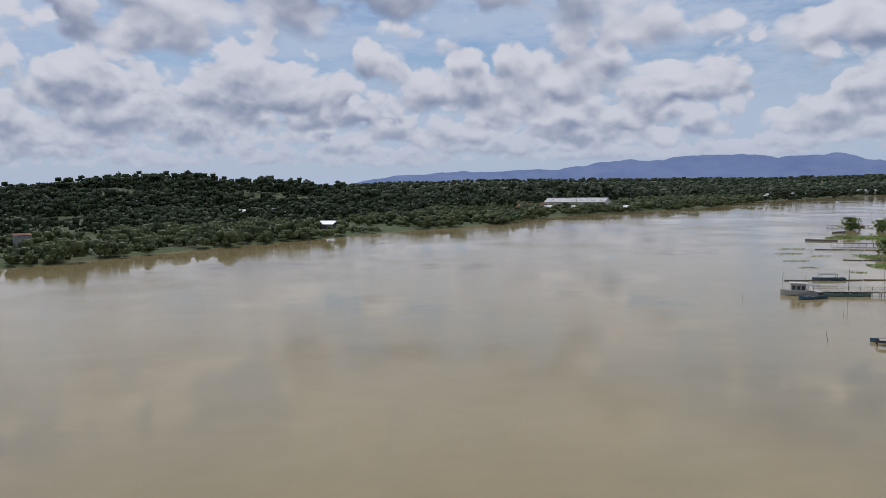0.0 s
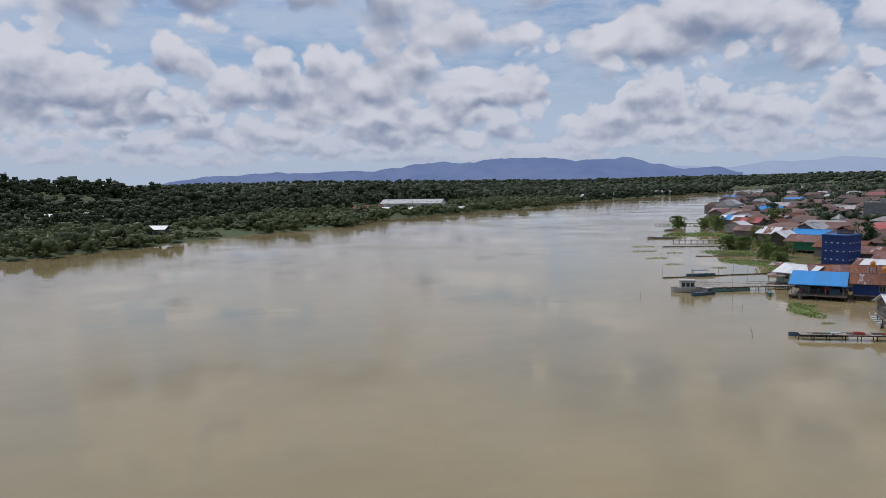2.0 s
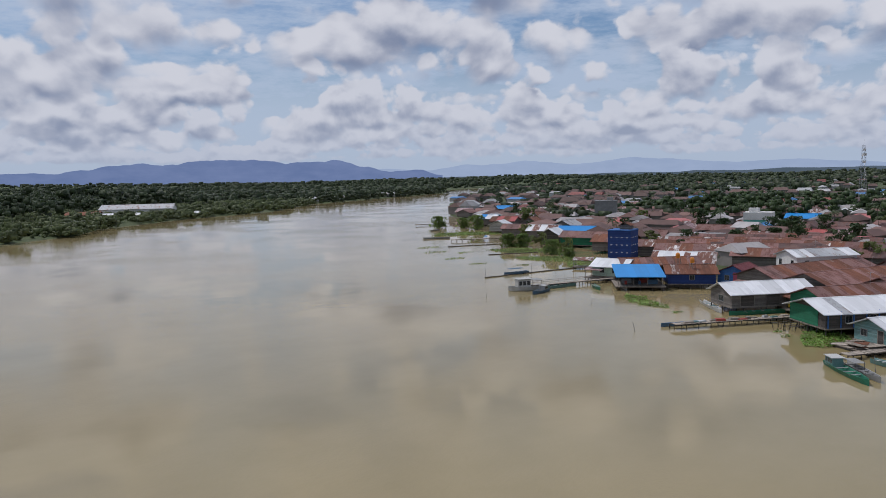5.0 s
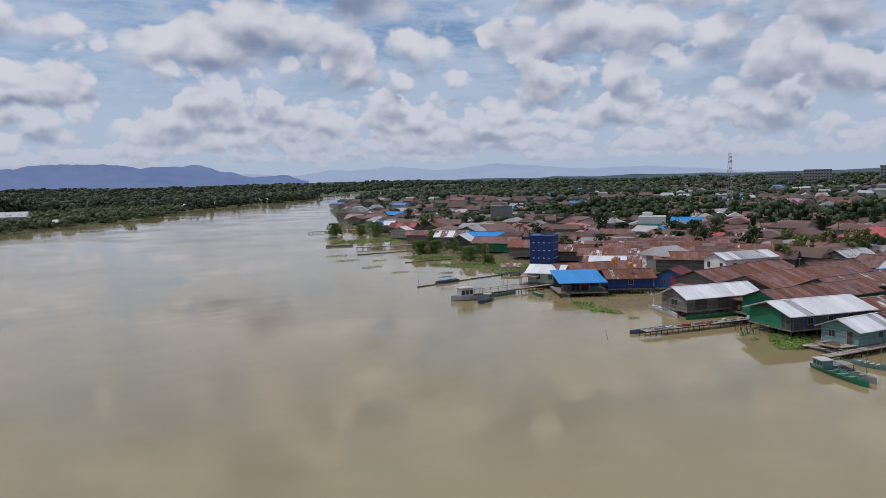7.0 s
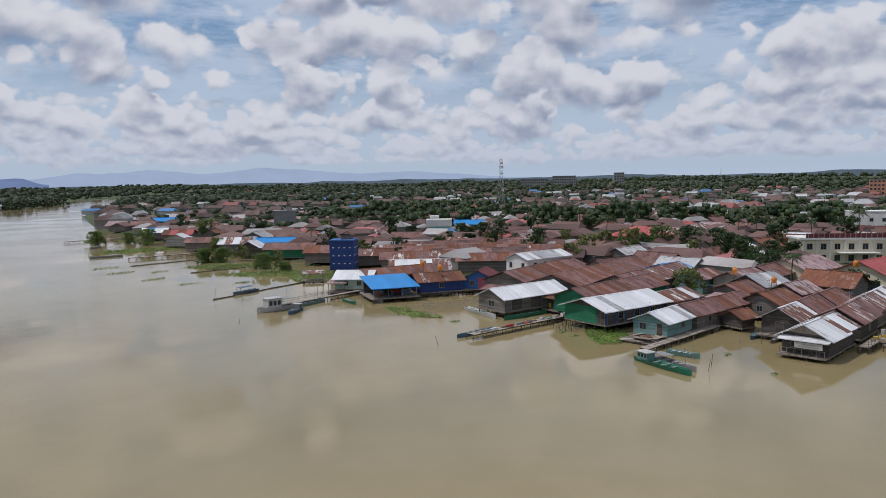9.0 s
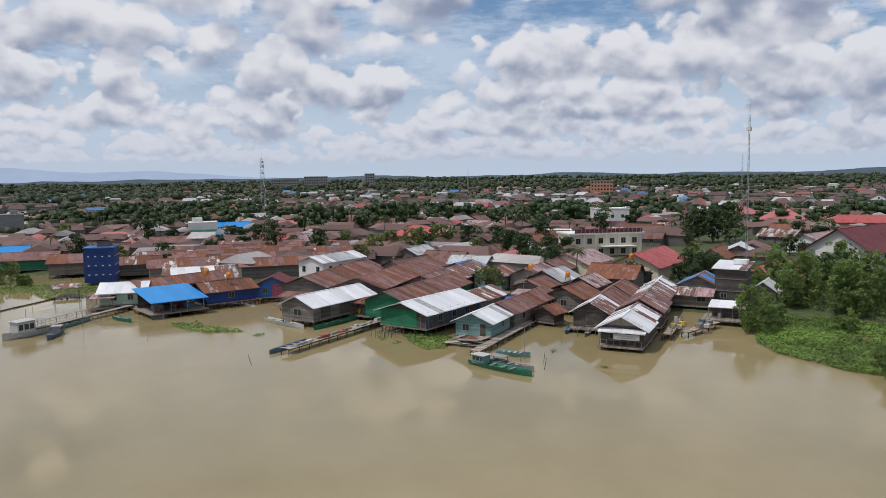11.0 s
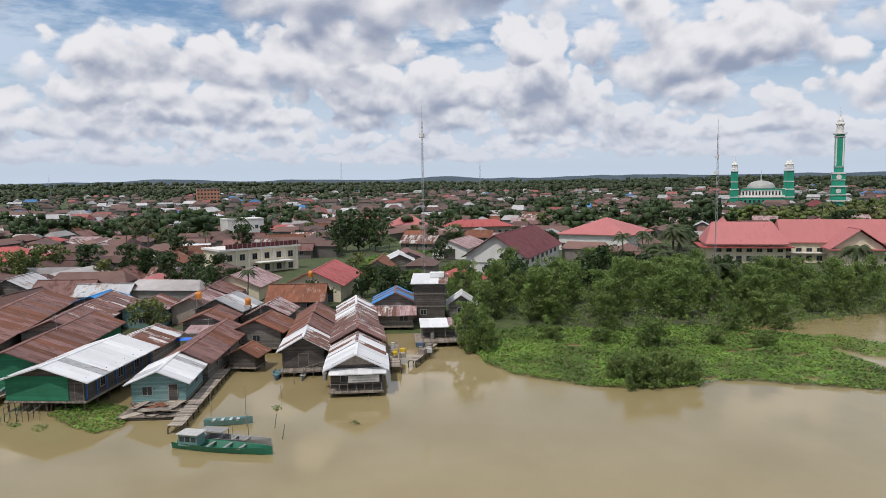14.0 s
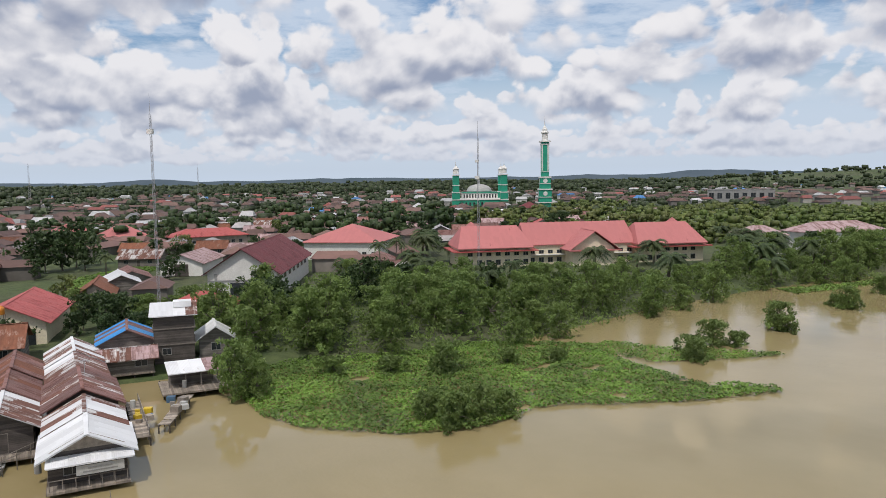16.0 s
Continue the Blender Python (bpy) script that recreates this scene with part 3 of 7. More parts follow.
def gable_roof(parent, W, D, ez, rise, mats, over=0.55, along="y", step=1.6, cx=0.0, cy=0.0, seed=0, name="roof"):
    """A pitched roof of single sheets. along: the axis of its ridge."""
    rng = random.Random(seed)
    span, run = (W, D) if along == "y" else (D, W)
    half, length = span / 2 + over, run + 2 * over
    rz = ez + rise
    low = ez - rise * over / (span / 2)
    s = Solid()
    t = 0.06
    for side in (1, -1):
        pts = [(0, -length / 2, rz - 0.03), (side * half, -length / 2, low - 0.03), (side * half, length / 2, low - 0.03), (0, length / 2, rz - 0.03)]
        pts += [(a, b, c - t) for a, b, c in pts]
        s.add(pts, [(0, 1, 2, 3), (7, 6, 5, 4), (0, 4, 5, 1), (1, 5, 6, 2), (2, 6, 7, 3), (3, 7, 4, 0)])
    s.box(0, 0, rz + 0.005, 0.36, length + 0.06, 0.05)
    turn = 0 if along == "y" else 90
    # the roof's local x runs along the ridge, so that its sheets do too
    s.v = [(b, -a, c) for a, b, c in s.v]
    me = s.mesh("roof", mats[0])
    roof = part(name, me, parent, pose(cx, cy, 0, 0, 0, turn + 90))
    if step:
        slope = math.hypot(half, rz - low)
        n = max(1, round(length / step))
        w = length / n
        for side in (1, -1):
            down = Vector((0, -side * half, low - rz)).normalized()
            for i in range(n):
                lift = rng.uniform(0.0, 0.012)
                x0 = -length / 2 + i * w
                p = Vector((x0 + (w if side == 1 else 0), 0, rz + 0.012 + lift))
                ax = (-1, 0, 0) if side == 1 else (1, 0, 0)
                part("roof_panel", panel_mesh(w, slope + rng.choice((0, 0, 0.05)), rng.choice(mats)), roof, frame_of(p, ax, down))
    return roof


def mono_roof(parent, W, D, z_front, z_back, mats, over=0.4, step=1.6, cx=0.0, cy=0.0, seed=0, name="roof"):
    """A lean-to roof that falls from back to front."""
    rng = random.Random(seed)
    L, run = W + 2 * over, D + 2 * over
    s = Solid()
    a, b = Vector((0, D / 2 + over, z_back)), Vector((0, -D / 2 - over, z_front))
    pts = [(-L / 2, a.y, a.z), (-L / 2, b.y, b.z), (L / 2, b.y, b.z), (L / 2, a.y, a.z)]
    pts += [(p, q, r - 0.07) for p, q, r in pts]
    s.add(pts, [(0, 1, 2, 3), (7, 6, 5, 4), (0, 4, 5, 1), (1, 5, 6, 2), (2, 6, 7, 3), (3, 7, 4, 0)])
    roof = part(name, s.mesh("roof", mats[0]), parent, pose(cx, cy, 0))
    n = max(1, round(L / step))
    w = L / n
    down = (b - a)
    for i in range(n):
        p = (L / 2 - i * w, a.y, a.z + 0.015 + rng.uniform(0, 0.012))
        part("roof_panel", panel_mesh(w, down.length, rng.choice(mats)), roof, frame_of(p, (-1, 0, 0), down))
    return roof


def body(W, D, z0, ez, rise, material, along="y", cx=0.0, cy=0.0):
    """Closed walls with their gables."""
    s = Solid()
    w, d = W / 2, D / 2
    if along == "y":
        ends = [[(-w, y, z0), (w, y, z0), (w, y, ez), (0, y, ez + rise - 0.12), (-w, y, ez)] for y in (-d, d)]
    else:
        ends = [[(x, d, z0), (x, -d, z0), (x, -d, ez), (x, 0, ez + rise - 0.12), (x, d, ez)] for x in (-w, w)]
    pts = [(x + cx, y + cy, z - (0.1 if z > z0 else 0)) for e in ends for x, y, z in e]
    s.add(pts, [(4, 3, 2, 1, 0), (5, 6, 7, 8, 9)] + [(i, (i + 1) % 5, (i + 1) % 5 + 5, i + 5) for i in range(5)])
    s.f = [tuple(reversed(q)) if along == "y" and 0 else q for q in s.f]
    me = s.mesh("wall", material)
    bm = bmesh.new()
    bm.from_mesh(me)
    bmesh.ops.recalc_face_normals(bm, faces=bm.faces)
    bm.to_mesh(me)
    bm.free()
    return me


WINDOWS = {}


def window_mesh(w, h, kind):
    key = (round(w, 2), round(h, 2), kind)
    if key not in WINDOWS:
        fr, gl = Solid(), Solid()
        b = 0.08
        fr.box(0, 0, 0, w + 2 * b, 0.10, b).box(0, 0, h + b, w + 2 * b, 0.10, b)
        fr.box(-w / 2 - b / 2, 0, b, b, 0.10, h).box(w / 2 + b / 2, 0, b, b, 0.10, h)
        if kind == "window":
            fr.box(0, 0, b, 0.05, 0.08, h)
        gl.box(0, 0, b, w, 0.05, h)
        WINDOWS[key] = (fr.mesh("window_frame", PAINTS["grey"] if kind == "window" else TIMBER), gl.mesh("pane", GLASS if kind == "window" else WALLS["darkwood"]))
    return WINDOWS[key]


def opening(parent, kind, x, y, z, w, h, turn=0):
    """A window or door on a wall: its frame with the pane or leaf in it."""
    fr, gl = window_mesh(w, h, kind)
    ob = part(kind, fr, parent, pose(x, y, z, 0, 0, turn))
    part("pane" if kind == "window" else "door_leaf", gl, ob)


STILT = {}


def stilts(parent, W, D, z0, bottom=-1.6, gap=2.4, r=0.09):
    key = round(z0 - bottom, 2)
    if key not in STILT:
        STILT[key] = Solid().bar((0, 0, 0), (0, 0, key), r, r, 6).mesh("stilt", WETWOOD)
    nx, ny = max(1, round(W / gap)), max(1, round(D / gap))
    for i in range(nx + 1):
        for j in range(ny + 1):
            if 0 < i < nx and 0 < j < ny and j > 1:
                continue
            part("stilt", STILT[key], parent, pose(-W / 2 + 0.1 + i * (W - 0.2) / nx, -D / 2 + 0.1 + j * (D - 0.2) / ny, bottom))


def deck(parent, W, D, z, cx=0.0, cy=0.0, name="platform", material=None):
    part(name, Solid().box(0, 0, -0.22, W, D, 0.2).mesh(name, material or DECK), parent, pose(cx, cy, z))


def river_house(label, cx, cy, yaw, W, D, ez, rise, wall, roofs, floor=1.1, over=0.55, along="y", wins=(), doors=(), on_stilts=True, step=1.6, name="stilt_house", category="house", porch=0.0, seed=None):
    """A low house with sheet roof; its local x runs along the river front and y away from the water."""
    seed = int(cx * 7 + cy * 13) if seed is None else seed
    ez, over = ez - 0.25, over + 0.12
    h = thing(name, pose(cx, cy, 0, 0, 0, yaw), label, category, "riverside houses")
    part("wall", body(W, D, floor, ez, rise, WALLS[wall], along), h)
    gable_roof(h, W, D, ez, rise, [ROOFS[k] for k in roofs], over, along, step, seed=seed)
    if on_stilts:
        deck(h, W + 0.3, D + 0.3 + porch, floor, 0, -porch / 2)
        stilts(h, W, D, floor - 0.15)
    for side, u, z, w, hh in wins:
        x, y, turn = {"f": (u, -D / 2, 0), "b": (u, D / 2, 180), "r": (W / 2, u, 90), "l": (-W / 2, u, -90)}[side]
        opening(h, "window", x, y, floor + z, w, hh, turn)
    for side, u, w, hh in doors:
        x, y, turn = {"f": (u, -D / 2, 0), "b": (u, D / 2, 180), "r": (W / 2, u, 90), "l": (-W / 2, u, -90)}[side]
        opening(h, "door", x, y, floor, w, hh, turn)
    return h

# ---- houses on the waterfront ----
R = ("r", 0.7, 0.9, 0.9)
gh = river_house("long green-fronted stilt house with pale zinc roof on the water", 84.4, 86.8, -120, 9.0, 15.5, 4.1, 1.4, "darkwood", ["zinc"] * 5 + ["grey"], floor=1.3, over=0.8,
            wins=[("r", -4, 0.7, 1.0, 1.0), ("r", 0, 0.7, 1.0, 1.0), ("r", 4, 0.7, 1.0, 1.0)], doors=[("f", 3.9, 0.9, 1.9)])
part("front_panel", Solid().box(-0.9, -7.80, 1.3, 7.2, 0.08, 2.75).mesh("front_panel", WALLS["green"]), gh, label="green painted front boards")
for k in range(8):
    part("side_post", Solid().box(4.56, -7.4 + k * 2.1, 1.3, 0.12, 0.16, 2.6).mesh("side_post", WALLS["blue"]), gh)
river_house("brown-roofed stilt house with green gable", 98.5, 90.2, -111, 8.2, 26, 4.2, 1.6, "green", ["brown", "brown", "rust"], on_stilts=False, floor=1.0)
river_house("open grey-boarded boat shed with pale zinc roof on the water", 91.0, 105.8, -118, 7.2, 16.0, 3.95, 1.5, "wood", ["zinc"], floor=1.2, wins=[("f", 0, 0.6, 1.6, 1.0)], doors=[("r", -5, 2.6, 2.2), ("r", 0, 2.6, 2.2)], name="boat_shed")
river_house("faded teal stilt house with pale zinc front roof", 76.9, 78.0, -111, 5.8, 8.0, 3.4, 1.2, "teal", ["zinc", "zinc", "grey"], floor=0.8, wins=[("f", -1.2, 0.7, 1.0, 0.9), ("r", 1, 0.7, 0.9, 0.9)], doors=[("f", 1.6, 0.9, 1.8)])
river_house("long brown rusty-roofed row house on stilts", 90.3, 71.6, -114, 5.6, 20.0, 3.5, 1.3, "wood", ["brown", "brown", "brown", "rust"], floor=0.8, wins=[("r", -6, 0.7, 0.9, 0.9), ("r", 0, 0.7, 0.9, 0.9), ("r", 6, 0.7, 0.9, 0.9)])
front = river_house("dark boarded stilt house with white zinc gable roof over the water", 71.0, 57.0, -111, 6.0, 6.2, 3.6, 1.5, "darkwood", ["zinc"], floor=0.7, over=0.75, wins=[("f", -1.2, 0.7, 1.2, 0.8)], doors=[("f", 1.4, 0.9, 1.8)], porch=1.4)
river_house("dark boarded house with patched zinc and rust roof", 76.4, 55.0, -111, 5.9, 5.0, 3.7, 1.5, "darkwood", ["strip", "zinc", "strip"], floor=0.7)
river_house("stilt house with rusty brown roof and pale sheets", 85.4, 51.8, -109, 6.4, 9.6, 3.8, 1.7, "darkwood", ["brown", "brown", "strip"], floor=0.8, wins=[("r", 0, 0.7, 0.9, 0.9)])
river_house("boarded house with patched zinc roof", 94.2, 48.8, -109, 5.4, 6.4, 4.0, 1.5, "wood", ["strip", "zinc", "strip", "brown"], floor=0.9)
river_house("boarded house with pale zinc roof at the end of the row", 102.4, 46.0, -109, 5.4, 8.0, 4.1, 1.5, "wood", ["zinc", "strip"], on_stilts=False)
river_house("dark stilt house with white zinc gable roof", 83.2, 60.0, -110, 5.4, 7.0, 3.7, 1.5, "darkwood", ["zinc", "zinc", "strip"], floor=0.8, doors=[("f", 0, 1.2, 1.8)], porch=1.5)
river_house("boarded house with rusty brown gable roof", 91.2, 57.0, -110, 5.0, 7.6, 3.9, 1.5, "wood", ["brown", "brown", "rust"], floor=0.9)
river_house("boarded house with brown gable roof", 100.0, 53.6, -110, 5.0, 8.4, 4.0, 1.5, "wood", ["brown", "rust"], floor=0.9)
river_house("grey boarded house with rusty orange-brown roof", 97.6, 62.4, -120, 7.2, 7.2, 3.7, 1.6, "wood", ["rust", "brown", "rust"], floor=0.9, along="y", wins=[("f", 0, 0.8, 1.0, 0.9)])
river_house("house with pale grey zinc roof", 115.5, 64.6, -125, 8.0, 7.5, 4.3, 1.8, "wood", ["grey", "grey", "zinc"], on_stilts=False)
river_house("house with streaked pink-brown zinc roof", 108.0, 58.6, -118, 6.0, 7.0, 4.2, 1.5, "wood", ["strip", "dull"], on_stilts=False)
river_house("wooden house with bright blue and rusty gable roof", 107.0, 37.0, -114, 7.0, 7.6, 4.4, 1.7, "wood", ["brown", "brown", "blue"], on_stilts=False, wins=[("f", 0, 0.8, 1.2, 0.9)])
river_house("low house with patched pink and white sheet roof", 100.6, 40.4, -114, 7.0, 4.0, 3.4, 0.9, "wood", ["strip", "dull", "strip"], floor=1.0, along="x", wins=[("f", 2, 0.8, 1.4, 1.0)])
river_house("small white-roofed gable house", 100.2, 27.4, -118, 4.4, 5.4, 4.2, 1.5, "wood", ["zinc"], floor=1.2, wins=[("f", 0, 0.8, 1.2, 1.0)])
river_house("small rusty-roofed landing shed", 86.0, 67.2, -125, 3.6, 3.2, 2.7, 0.9, "darkwood", ["rust"], floor=0.7)
mono_roof(front, 6.0, 1.2, 2.75, 3.05, [ROOFS["zinc"]], 0.3, cx=0.2, cy=-3.9, seed=2, name="awning")
part("gable_panel", Solid().add([(-2.9, -3.16, 3.5), (2.9, -3.16, 3.5), (0, -3.16, 4.9), (-2.9, -3.12, 3.5), (2.9, -3.12, 3.5), (0, -3.12, 4.9)], [(0, 1, 2), (5, 4, 3), (0, 3, 4, 1), (1, 4, 5, 2), (2, 5, 3, 0)]).mesh("gable_panel", PLANK), front, label="bare tan gable boards")
part("banner", Solid().box(0.9, -4.6, 1.75, 3.6, 0.05, 0.8).mesh("banner", PAINTS["white"]), front, pose(0, 0, 0, 0, 0, 0), "faded white cloth banner")
for k in range(2):
    part("banner_print", Solid().box(0.9, -4.64, 1.95 + 0.26 * k, 2.6 - k * 0.8, 0.02, 0.12).mesh("banner_print", PAINTS["grey"]), front)
for k in range(7):
    part("rail_post", Solid().bar((-2.9 + k * 0.97, -4.4, 0.7), (-2.9 + k * 0.97, -4.4, 1.6), 0.04).mesh("rail_post", TIMBER), front)
part("rail", Solid().bar((-2.95, -4.4, 1.55), (2.95, -4.4, 1.55), 0.04).mesh("rail", TIMBER), front)

# ---- larger and special buildings ----
def block(parent, name, x, y, z, sx, sy, sz, material, label=""):
    return part(name, Solid().box(0, 0, 0, sx, sy, sz).mesh(name, material), parent, pose(x, y, z), label)


def tall_wood_house():
    h = thing("tower_house", pose(101.6, 32.8, 0, 0, 0, -118), "tall narrow dark boarded house with zinc lean-to roof", "house")
    block(h, "wall", 0, 0, 1.0, 5.2, 5.6, 6.6, WALLS["darkwood"])
    for z in (3.5, 5.7):
        block(h, "ledge", 0, 0, z, 5.6, 5.8, 0.16, TIMBER)
    mono_roof(h, 5.4, 6.0, 7.6, 8.5, [ROOFS["zinc"], ROOFS["strip"]], 0.4, seed=5)
    block(h, "monitor", 1.2, 1.0, 8.2, 2.4, 2.0, 0.8, ROOFS["zinc"])
    opening(h, "window", -1, -2.8, 2.2, 1.0, 0.8)


tall_wood_house()


def low_shop():
    h = thing("waterside_shop", pose(88.8, 37.4, 0, 0, 0, -112), "open waterside shop with pale sheet roof on stilts", "shop")
    block(h, "wall", 0, 0.8, 0.9, 5.0, 2.4, 1.8, WALLS["wood"])
    mono_roof(h, 5.2, 4.2, 2.7, 3.2, [ROOFS["zinc"], ROOFS["dull"]], 0.3, seed=8)
    deck(h, 7.5, 6.4, 0.9, 0, -1)
    stilts(h, 7.2, 6.6, 0.75)
    for x in (-2.8, -0.9, 0.9, 2.8):
        part("post", Solid().bar((0, 0, 1.0), (0, 0, 2.7), 0.07).mesh("post", TIMBER), h, pose(x, -2.0, 0))


low_shop()


def swallow_tower():
    """The blue windowless tower with small white vents in rows."""
    h = thing("bird_nest_tower", pose(134.2, 172.6, 0, 0, 0, -70), "tall windowless dark blue tower with small white vents", "tower")
    block(h, "wall", 0, 0, 0.8, 6.8, 6.8, 8.2, WALLS["navy"])
    block(h, "parapet", 0, 0, 9.0, 7.0, 7.0, 0.25, WALLS["blue"])
    block(h, "roof_hut", 0.8, 0.5, 9.2, 3.0, 3.0, 1.4, WALLS["wood"])
    gable_roof(h, 3.2, 3.2, 10.6, 0.8, [ROOFS["rust"]], 0.3, step=0, cx=0.8, cy=0.5)
    vent = Solid().box(0, 0, 0, 0.45, 0.12, 0.22).mesh("vent", WALLS["white"])
    for k in range(3):
        for i in range(4):
            for side in (0, 1):
                a = -2.3 + i * 1.55
                part("vent", vent, h, pose(a if side == 0 else 3.42, -3.42 if side == 0 else a, 2.6 + k * 2.2, 0, 0, 0 if side == 0 else 90))


swallow_tower()


def blue_workshop():
    h = thing("workshop", pose(95.8, 137.4, 0, 0, 0, -45), "open riverside workshop with bright blue sheet roof on stilts", "workshop")
    mono_roof(h, 9.6, 9.5, 3.0, 4.6, [ROOFS["blue"]], 0.5, seed=3)
    deck(h, 10.6, 10.4, 1.0)
    stilts(h, 10.2, 10.0, 0.85)
    block(h, "wall", 0, 3.9, 1.0, 9.4, 0.15, 3.0, WALLS["darkwood"])
    for x in (-4.6, -1.5, 1.5, 4.6):
        part("post", Solid().bar((0, 0, 1.0), (0, 0, 3.0), 0.09).mesh("post", TIMBER), h, pose(x, -4.5, 0))
    for i, (x, y, c) in enumerate(((-2.5, 0, "grey"), (1.5, 1.0, "red"), (3.0, -1.5, "blue"))):
        block(h, "workbench", x, y, 1.0, 2.0, 1.0, 0.9, PAINTS[c])


blue_workshop()
river_house("pale green stilt house with white zinc roof", 102.8, 149.8, -72, 8.0, 8.0, 3.8, 1.4, "mint", ["zinc"], floor=1.1, along="x", wins=[("f", -1.5, 0.8, 0.9, 1.0), ("f", 1.5, 0.8, 0.9, 1.0), ("r", 0, 0.8, 0.9, 1.0)])
river_house("rusty long-roofed shed on the water behind the workshop", 110.5, 143.0, -36, 18, 6.5, 4.2, 1.3, "wood", ["rust", "brown", "rust"], along="x")
river_house("rust-streaked roofed house with blue lower wall", 105.0, 130.6, -46, 10, 7.5, 3.8, 1.4, "navy", ["rust", "strip", "rust"], along="x", wins=[("f", 0, 0.8, 1.0, 1.0)])
rose_house = river_house("blue and rose boarded house with maroon roof", 111.4, 122.0, -84, 7.0, 7.0, 3.9, 1.6, "blue", ["maroon"], along="y", wins=[("f", -1.4, 0.7, 0.9, 1.0), ("f", 1.4, 0.7, 0.9, 1.0), ("r", 0, 0.7, 0.9, 1.0)])
part("front_panel", Solid().box(1.75, -3.515, 1.15, 3.5, 0.03, 2.5).mesh("front_panel", WALLS["rose"]), rose_house, label="rose painted front boards")
part("side_panel", Solid().box(3.515, 0, 1.15, 0.03, 6.9, 2.5).mesh("side_panel", WALLS["rose"]), rose_house, label="rose painted side boards")
river_house("large market shed with pale zinc roof", 119.8, 141.8, -62, 14, 12, 4.3, 1.9, "palewood", ["zinc", "zinc", "strip"], along="x", on_stilts=False)
river_house("long brown-roofed market shed", 119.0, 110.8, -101, 9.5, 32, 4.3, 1.8, "wood", ["brown", "brown", "rust"], on_stilts=False)
river_house("long rusty brown market roof", 119.5, 98.0, -104, 10.5, 38, 4.4, 1.8, "wood", ["brown", "brown", "rust"], on_stilts=False)
river_house("long brown-roofed row of shops", 118.0, 86.4, -108, 8.5, 28, 4.4, 1.7, "wood", ["brown", "brown", "brown", "strip"], on_stilts=False)
river_house("small house with bright blue sheet roof", 132.5, 84.0, -116, 6.0, 7.0, 4.8, 0.9, "wood", ["blue"], on_stilts=False)
river_house("patched rust and zinc roofed house on stilts", 95.5, 79.6, -116, 6.8, 10.0, 3.7, 1.2, "palewood", ["strip", "rust", "zinc", "strip"], floor=0.9)
river_house("teal boarded house with patched roof", 120.5, 76.4, -116, 6.5, 8.0, 4.6, 1.3, "teal", ["brown", "dull", "rust"], on_stilts=False, wins=[("f", 0, 0.9, 1.2, 0.9)])
river_house("house with brown roof and orange tank", 122.0, 68.4, -112, 6.5, 11.0, 4.5, 1.4, "brick", ["brown", "dull"], on_stilts=False)
river_house("rusty roofed house near the landing", 107.5, 68.5, -116, 6.5, 7.5, 3.9, 1.3, "wood", ["rust", "brown"], on_stilts=False)
# the packed rows of market roofs behind the front
for k, (x, y, yaw, W, D, z) in enumerate(((142, 128, -66, 24, 9, 4.6), (150, 138, -64, 26, 9, 4.9), (142, 150, -62, 26, 10, 4.5), (155, 152, -62, 24, 9, 4.9), (152, 118, -80, 18, 10, 4.8), (166, 126, -74, 22, 10, 4.9),
                                          (166, 144, -68, 20, 9, 5.0), (172, 160, -64, 24, 9, 4.8), (158, 166, -62, 18, 9, 4.6), (184, 148, -68, 22, 10, 4.9), (180, 132, -74, 20, 9, 5.0), (146, 168, -66, 14, 8, 4.4))):
    river_house(("long rust-brown market roof among packed sheds", "old brown market roof beside its neighbour", "dark rusty roofed shed in the market rows")[k % 3], x, y, yaw, W, D, z, 1.5, "wood", [["brown", "brown", "rust"], ["brown", "darkrust"], ["rust", "brown", "strip"]][k % 3], along="x", on_stilts=False, step=3.4, name="market_shed")
river_house("stilt house with pale blue sheet roof on the upper bank", 211, 322, -62, 11, 9, 4.4, 1.8, "wood", ["blue", "zinc"], step=2.8, along="x")
river_house("house with faded red roof on the upper bank", 203, 300, -62, 12, 9, 4.4, 1.8, "wood", ["red", "rust"], step=3.0, along="x")
river_house("white-roofed stilt house on the upper bank", 184, 282, -62, 8, 8, 4.2, 1.8, "palewood", ["zinc"], step=2.6, along="y")
river_house("brown-roofed stilt house on the upper bank", 174, 262, -62, 9, 7, 4.0, 1.6, "wood", ["brown"], step=2.6, along="x")
river_house("pale zinc roofed house near the reeds", 170, 240, -62, 12, 9, 4.4, 1.9, "wood", ["zinc", "strip"], step=2.6, along="x")
river_house("white gabled house near the reeds", 160, 226, -66, 7, 9, 4.2, 2.0, "darkwood", ["zinc"], step=2.4)
river_house("long brown-roofed house near the reeds", 158, 208, -70, 16, 8, 4.2, 1.7, "green", ["brown"], step=2.6, along="x")
river_house("brown-roofed house behind the blue tower", 150, 188, -70, 13, 9, 4.4, 1.8, "wood", ["brown", "rust"], step=2.6, along="x")


def two_storey_white():
    h = thing("white_house", pose(128.6, 114.0, 0, 0, 0, -116), "two-storey white house with pale metal roof", "house")
    part("wall", body(7.0, 15.0, 1.0, 6.6, 1.2, WALLS["white"]), h)
    gable_roof(h, 7.0, 15.0, 6.6, 1.2, [ROOFS["zinc"], ROOFS["grey"]], 0.5, seed=2)
    for u in (-2, 2):
        opening(h, "window", u, -7.5, 4.3, 0.8, 1.2)
    for u in (-5, -1.5, 2, 5.5):
        opening(h, "window", 3.5, u, 4.3, 0.9, 1.2, 90)


two_storey_white()


